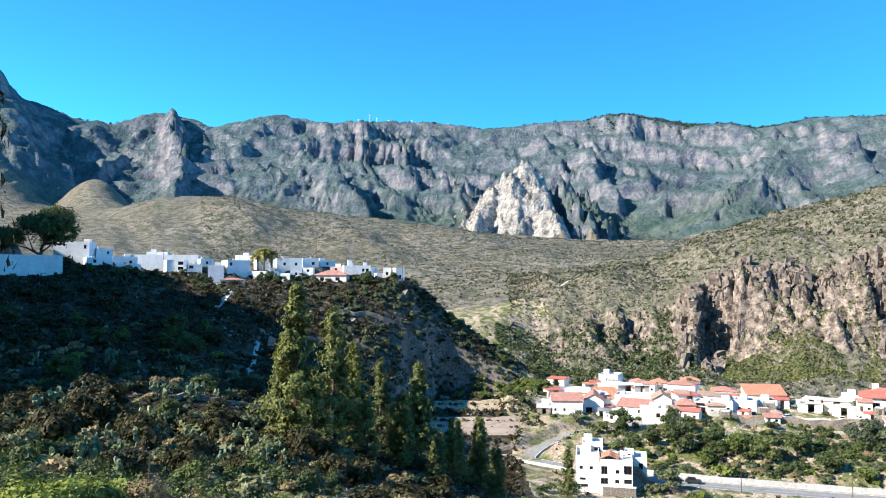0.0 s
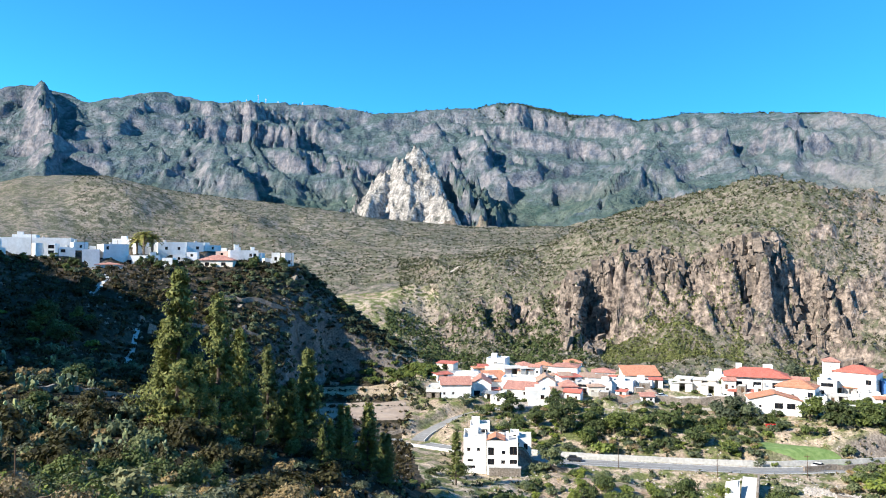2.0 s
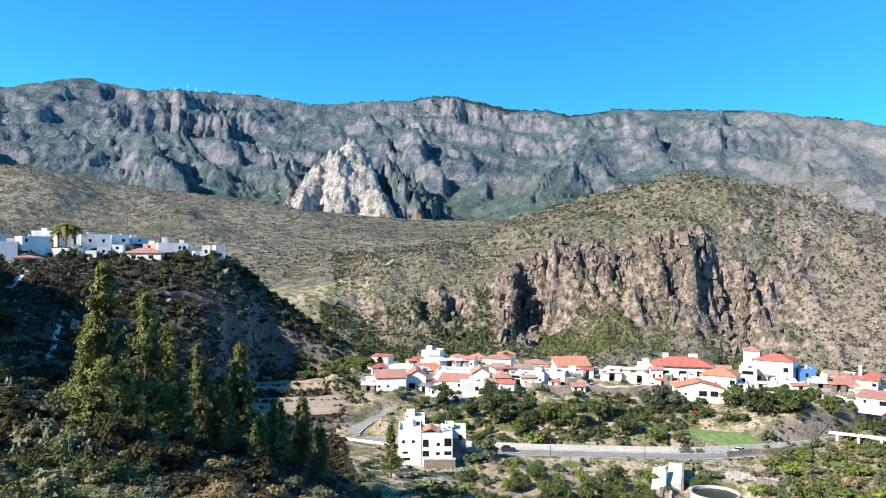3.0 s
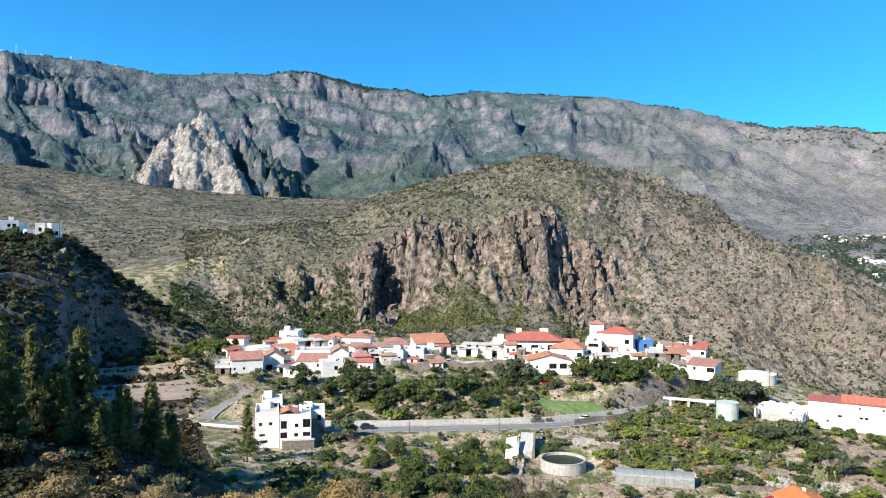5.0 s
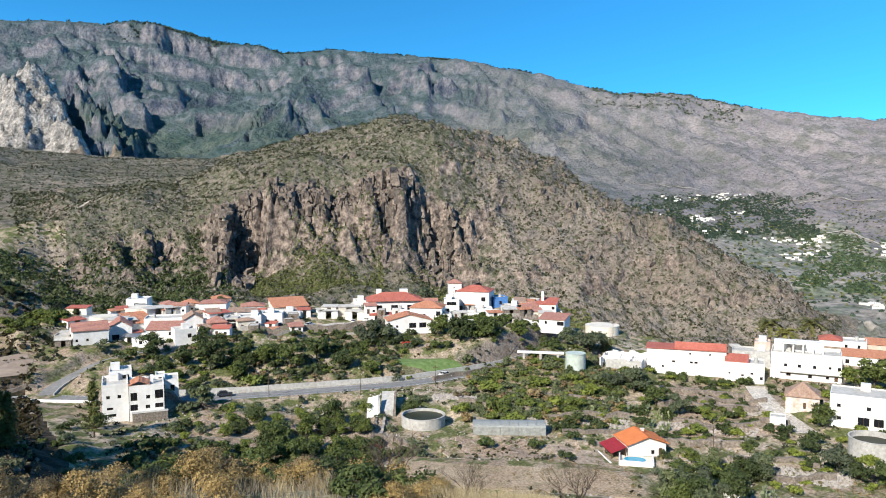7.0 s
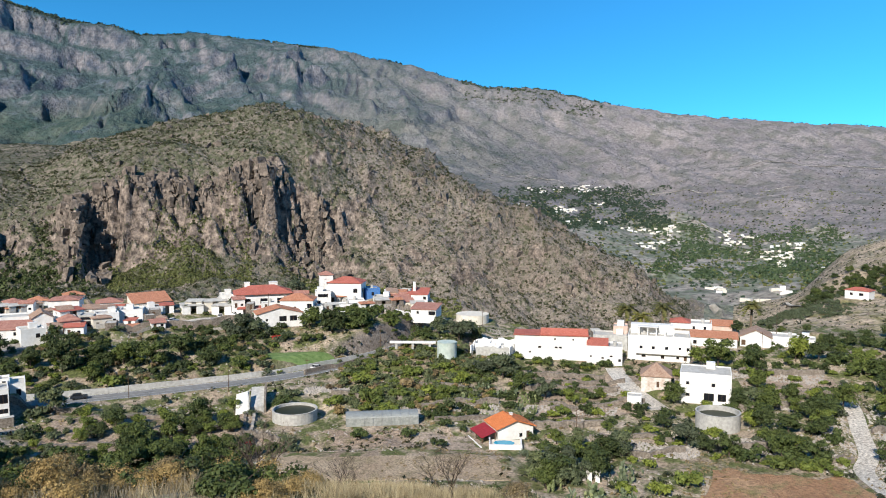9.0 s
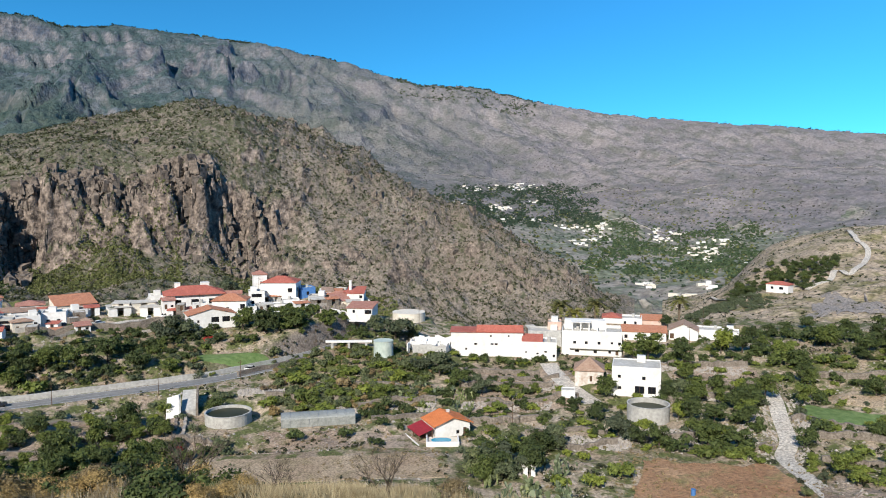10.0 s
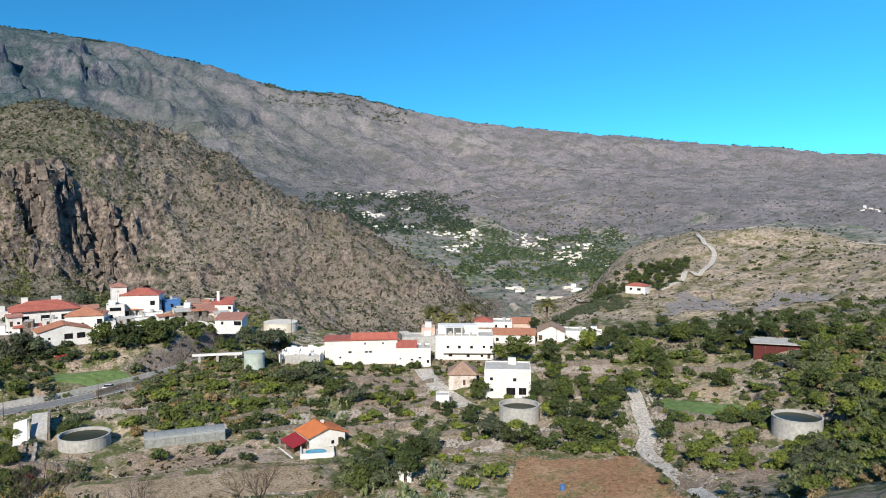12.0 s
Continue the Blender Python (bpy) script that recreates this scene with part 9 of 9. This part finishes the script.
def far_trees(name, label, count, b0, b1, e0, e1, size, mat, seed):
    rng = np.random.default_rng(seed)
    pts = []
    while len(pts) < count:
        b, e = rng.uniform(b0, b1), rng.uniform(e0, e1)
        edge = min((b - b0) / 1.5, (b1 - b) / 1.8, (e - e0) / 0.6, (e1 - e) / 0.25, 1.0)
        if fbm(np.array([b * 1.1]), np.array([e * 2.2]), seed, 3)[0] < rng.normal(0.05, 0.3) + 0.6 * (1 - edge) - 0.15:
            count -= 1
            continue
        p = meet(b, e)
        count -= p is None
        if p is not None:
            pts.append(p)
    c = np.array(pts)
    n = len(c)
    s = size * rng.uniform(0.5, 1.4, n)
    d = unit(rng.normal(0, 1, (n, 9, 3)))
    d[..., 2] = np.abs(d[..., 2])
    at = c[:, None] + d * (s[:, None, None] * rng.uniform(0.5, 1.0, (n, 9, 1)))
    q = leaf_quads(rng, at.reshape(-1, 3), d.reshape(-1, 3), 1.0, 0.75)
    mid = at.reshape(-1, 1, 3)
    q = mid + (q - mid) * np.repeat(s * 0.6, 9)[:, None, None]
    tagged(new(name, quad_mesh(name, q, mat)), label, "trees", kind="stuff")


far_trees("far_trees", "dark green orchards round the far village", 11000, 48.0, 61.5, -2.9, 0.45, 2.2, "village_leaf", 401)
far_trees("far_trees", "dark green orchards in the lower far valley", 7500, 60.0, 73.0, -6.3, -2.4, 2.1, "village_leaf", 402)
far_trees("far_trees", "scattered trees across the far valley", 2600, 49, 75, -8.0, -1.0, 1.9, "village_leaf", 409)
far_trees("far_crops", "green garden plots round the far village", 2600, 49, 75, -7.2, 0.2, 2.0, "talus", 407)
far_trees("far_trees", "grey green scrub on the far slopes", 3800, 44, 92, -3.0, 3.4, 1.6, "hill_scrub", 403)
cover("rim_trees", "dark trees along the mountain rim", "trees", 2600, -31, 47, 2965, 3040, 4.5, "far_leaf", 404, 5)
cover("rim_trees", "dark green scrub below the mountain rim", "trees", 3600, 11, 36, 2890, 3040, 5.0, "far_leaf", 408, 5)
cover("rim_trees", "dark wood on the rim of the far slope", "trees", 3200, 46.0, 56.5, 2740, 3040, 4.0, "far_leaf", 405, 5, 9.0, 0.1)
cover("rim_trees", "sparse trees along the far skyline", "trees", 500, 56, 92, 2970, 3040, 4.0, "far_leaf", 406, 5)


# ---------------------------------------------------------------- tracks, poles, masts, cars
def draped(name, label, category, rows, half, mat, lift=0.25, n=8):
    pts = [(x, y, ground_at(x, y)) for x, y, _ in trace(rows, n)]
    return ribbon(name, label, category, pts, half, mat, lift)


draped("track", "pale dirt track climbing the far hill", "track", [(90, 612, 0), (84.2, 604, 0), (80.5, 590, 0), (78.0, 608, 0), (78.4, 540, 0), (79.2, 506, 0), (78.8, 466, 0), (78.2, 442, 0), (77.4, 452, 0), (76.9, 430, 0), (75.6, 420, 0)], 1.5, "pale_track", 0.8)
draped("track", "pale curving track in the far gardens", "track", [(69.2, 520, 0), (69.6, 480, 0), (70.8, 440, 0), (72.2, 420, 0)], 1.3, "pale_track", 0.8)
draped("track", "thin pale track across the far slope", "track", [(49, 1900, 0), (53, 1950, 0), (57, 1900, 0), (61, 1980, 0), (65, 1930, 0), (70, 2000, 0)], 3.0, "pale_track", 1.2)
draped("track", "thin pale track above the far village", "track", [(61.2, 1200, 0), (62.2, 1290, 0), (61.4, 1380, 0), (63.0, 1440, 0), (66, 1420, 0)], 3.0, "pale_track", 1.2)
draped("track", "thin pale track on the upper far slope", "track", [(66, 2300, 0), (70, 2350, 0), (75, 2300, 0), (80, 2380, 0)], 3.5, "pale_track", 1.5)
draped("footpath", "pale stepped footpath below the town", "path", [(-17.2, 287, 0), (-16.4, 278, 0), (-15.9, 270, 0), (-16.3, 262, 0), (-16.9, 254, 0)], 1.0, "concrete", 0.15)
draped("footpath", "pale stepped footpath below the town", "path", [(-13.9, 232, 0), (-14.2, 220, 0), (-14.6, 205, 0)], 1.0, "concrete", 0.15)
draped("footpath", "narrow pale path along the rolling hill", "path", [(20, 560, 0), (14, 520, 0), (10, 470, 0), (7, 440, 0)], 0.8, "dirt", 0.35)


def pole(bearing, distance, height, radius=0.09, label="thin wooden utility pole", mat="wood", arm=True):
    x, y = polar(bearing, distance)
    ob = root("utility_pole", label, "pole", "poles", pose(x, y, ground_at(x, y), 0, 0, _plant_rng.uniform(0, 180)))
    bm = bmesh.new()
    tube(bm, [(0, 0, -1), (0, 0, height)], [radius, radius * 0.7], 7)
    part("shaft", bm, mat, ob)
    if arm:
        bm = bmesh.new()
        box(bm, -0.7, -0.05, height - 0.7, 0.7, 0.05, height - 0.58)
        part("crossarm", bm, mat, ob)


for b, r, h in ((39.8, 240, 8), (42.4, 238, 8.5), (31.4, 262, 8), (68.9, 262, 9), (68.0, 235, 8), (55, 170, 7), (-3.1, 290, 9), (-9.6, 330, 12), (47.7, 250, 7), (2.6, 244, 7), (-17.3, 300, 10), (-15.2, 320, 9), (-7.4, 312, 11), (-4.4, 300, 10), (-20.5, 306, 9), (-11.2, 318, 10), (34.2, 208.5, 6), (28.4, 203, 6), (21.5, 202, 6), (35.6, 285, 9)):
    pole(b, r, h)
pole(-21.2, 58, 4.6, 0.07, "rusty steel post on the near slope", "wood", False)


def mast(bearing, height):
    x, y = polar(bearing, 3010)
    ob = root("radio_mast", "slim radio mast on the mountain rim", "mast", "masts on the rim", pose(x, y, ground_at(x, y) - 3))
    bm = bmesh.new()
    tube(bm, [(0, 0, -4), (0, 0, height)], [1.6, 0.8], 5)
    part("shaft", bm, "metal", ob)
    bm = bmesh.new()
    for k in (0.55, 0.75, 0.9):
        box(bm, -2.4, -2.4, height * k, 2.4, 2.4, height * k + 2.2)
    part("antennas", bm, "white", ob)


for b, h in ((-5.65, 42), (-6.5, 26), (-5.1, 24), (-4.2, 22), (-2.4, 20), (-1.6, 18), (0.4, 16)):
    mast(b, h)


def car(bearing, distance, turn, paint, z=None):
    x, y = polar(bearing, distance)
    ob = root("car", "parked small %s car" % {"car_white": "white", "car_dark": "dark", "car_red": "red"}[paint], "car", "parked cars", pose(x, y, ground_at(x, y) + 0.12 if z is None else z, 0, 0, turn))
    bm = bmesh.new()
    prof = [(-2.0, 0.35), (2.0, 0.35), (2.05, 0.65), (1.9, 0.85), (1.0, 0.95), (-1.85, 1.0), (-2.05, 0.7)]
    a = [bm.verts.new((u, -0.82, v)) for u, v in prof]
    b = [bm.verts.new((u, 0.82, v)) for u, v in prof]
    bm.faces.new(a), bm.faces.new(b[::-1])
    for i in range(len(prof)):
        j = (i + 1) % len(prof)
        bm.faces.new((a[j], a[i], b[i], b[j]))
    part("body", bm, paint, ob)
    bm = bmesh.new()
    v = [bm.verts.new(p) for p in ((-1.75, -0.76, 0.97), (0.95, -0.76, 0.93), (0.95, 0.76, 0.93), (-1.75, 0.76, 0.97), (-1.35, -0.62, 1.42), (0.35, -0.62, 1.42), (0.35, 0.62, 1.42), (-1.35, 0.62, 1.42))]
    for f in ((4, 5, 6, 7), (0, 1, 5, 4), (1, 2, 6, 5), (2, 3, 7, 6), (3, 0, 4, 7)):
        bm.faces.new([v[i] for i in f])
    part("cabin", bm, "glass", ob, "dark glazed cabin")
    bm = bmesh.new()
    box(bm, -1.3, -0.6, 1.42, 0.3, 0.6, 1.46)
    part("roof", bm, paint, ob)
    for u in (-1.25, 1.25):
        for s in (-0.83, 0.65):
            bm = bmesh.new()
            prism(bm, [(0.31 * math.cos(2 * math.pi * k / 12), 0.31 * math.sin(2 * math.pi * k / 12)) for k in range(12)], 0, 0.18)
            bmesh.ops.rotate(bm, verts=bm.verts, matrix=Matrix.Rotation(radians(-90), 3, "X"))
            bmesh.ops.translate(bm, verts=bm.verts, vec=(u, s, 0.31))
            part("wheel", bm, "rubber", ob)


for b, r, turn, paint in ((18.3, 206.4, -18, "car_dark"), (23.6, 268, 10, "car_white"), (24.6, 268.5, 20, "car_white"), (22.4, 270, 15, "car_dark"), (27.9, 270, 60, "car_white"), (29.0, 274, 40, "car_white"), (35.0, 219.4, -52, "car_white")):
    car(b, r, turn, paint)
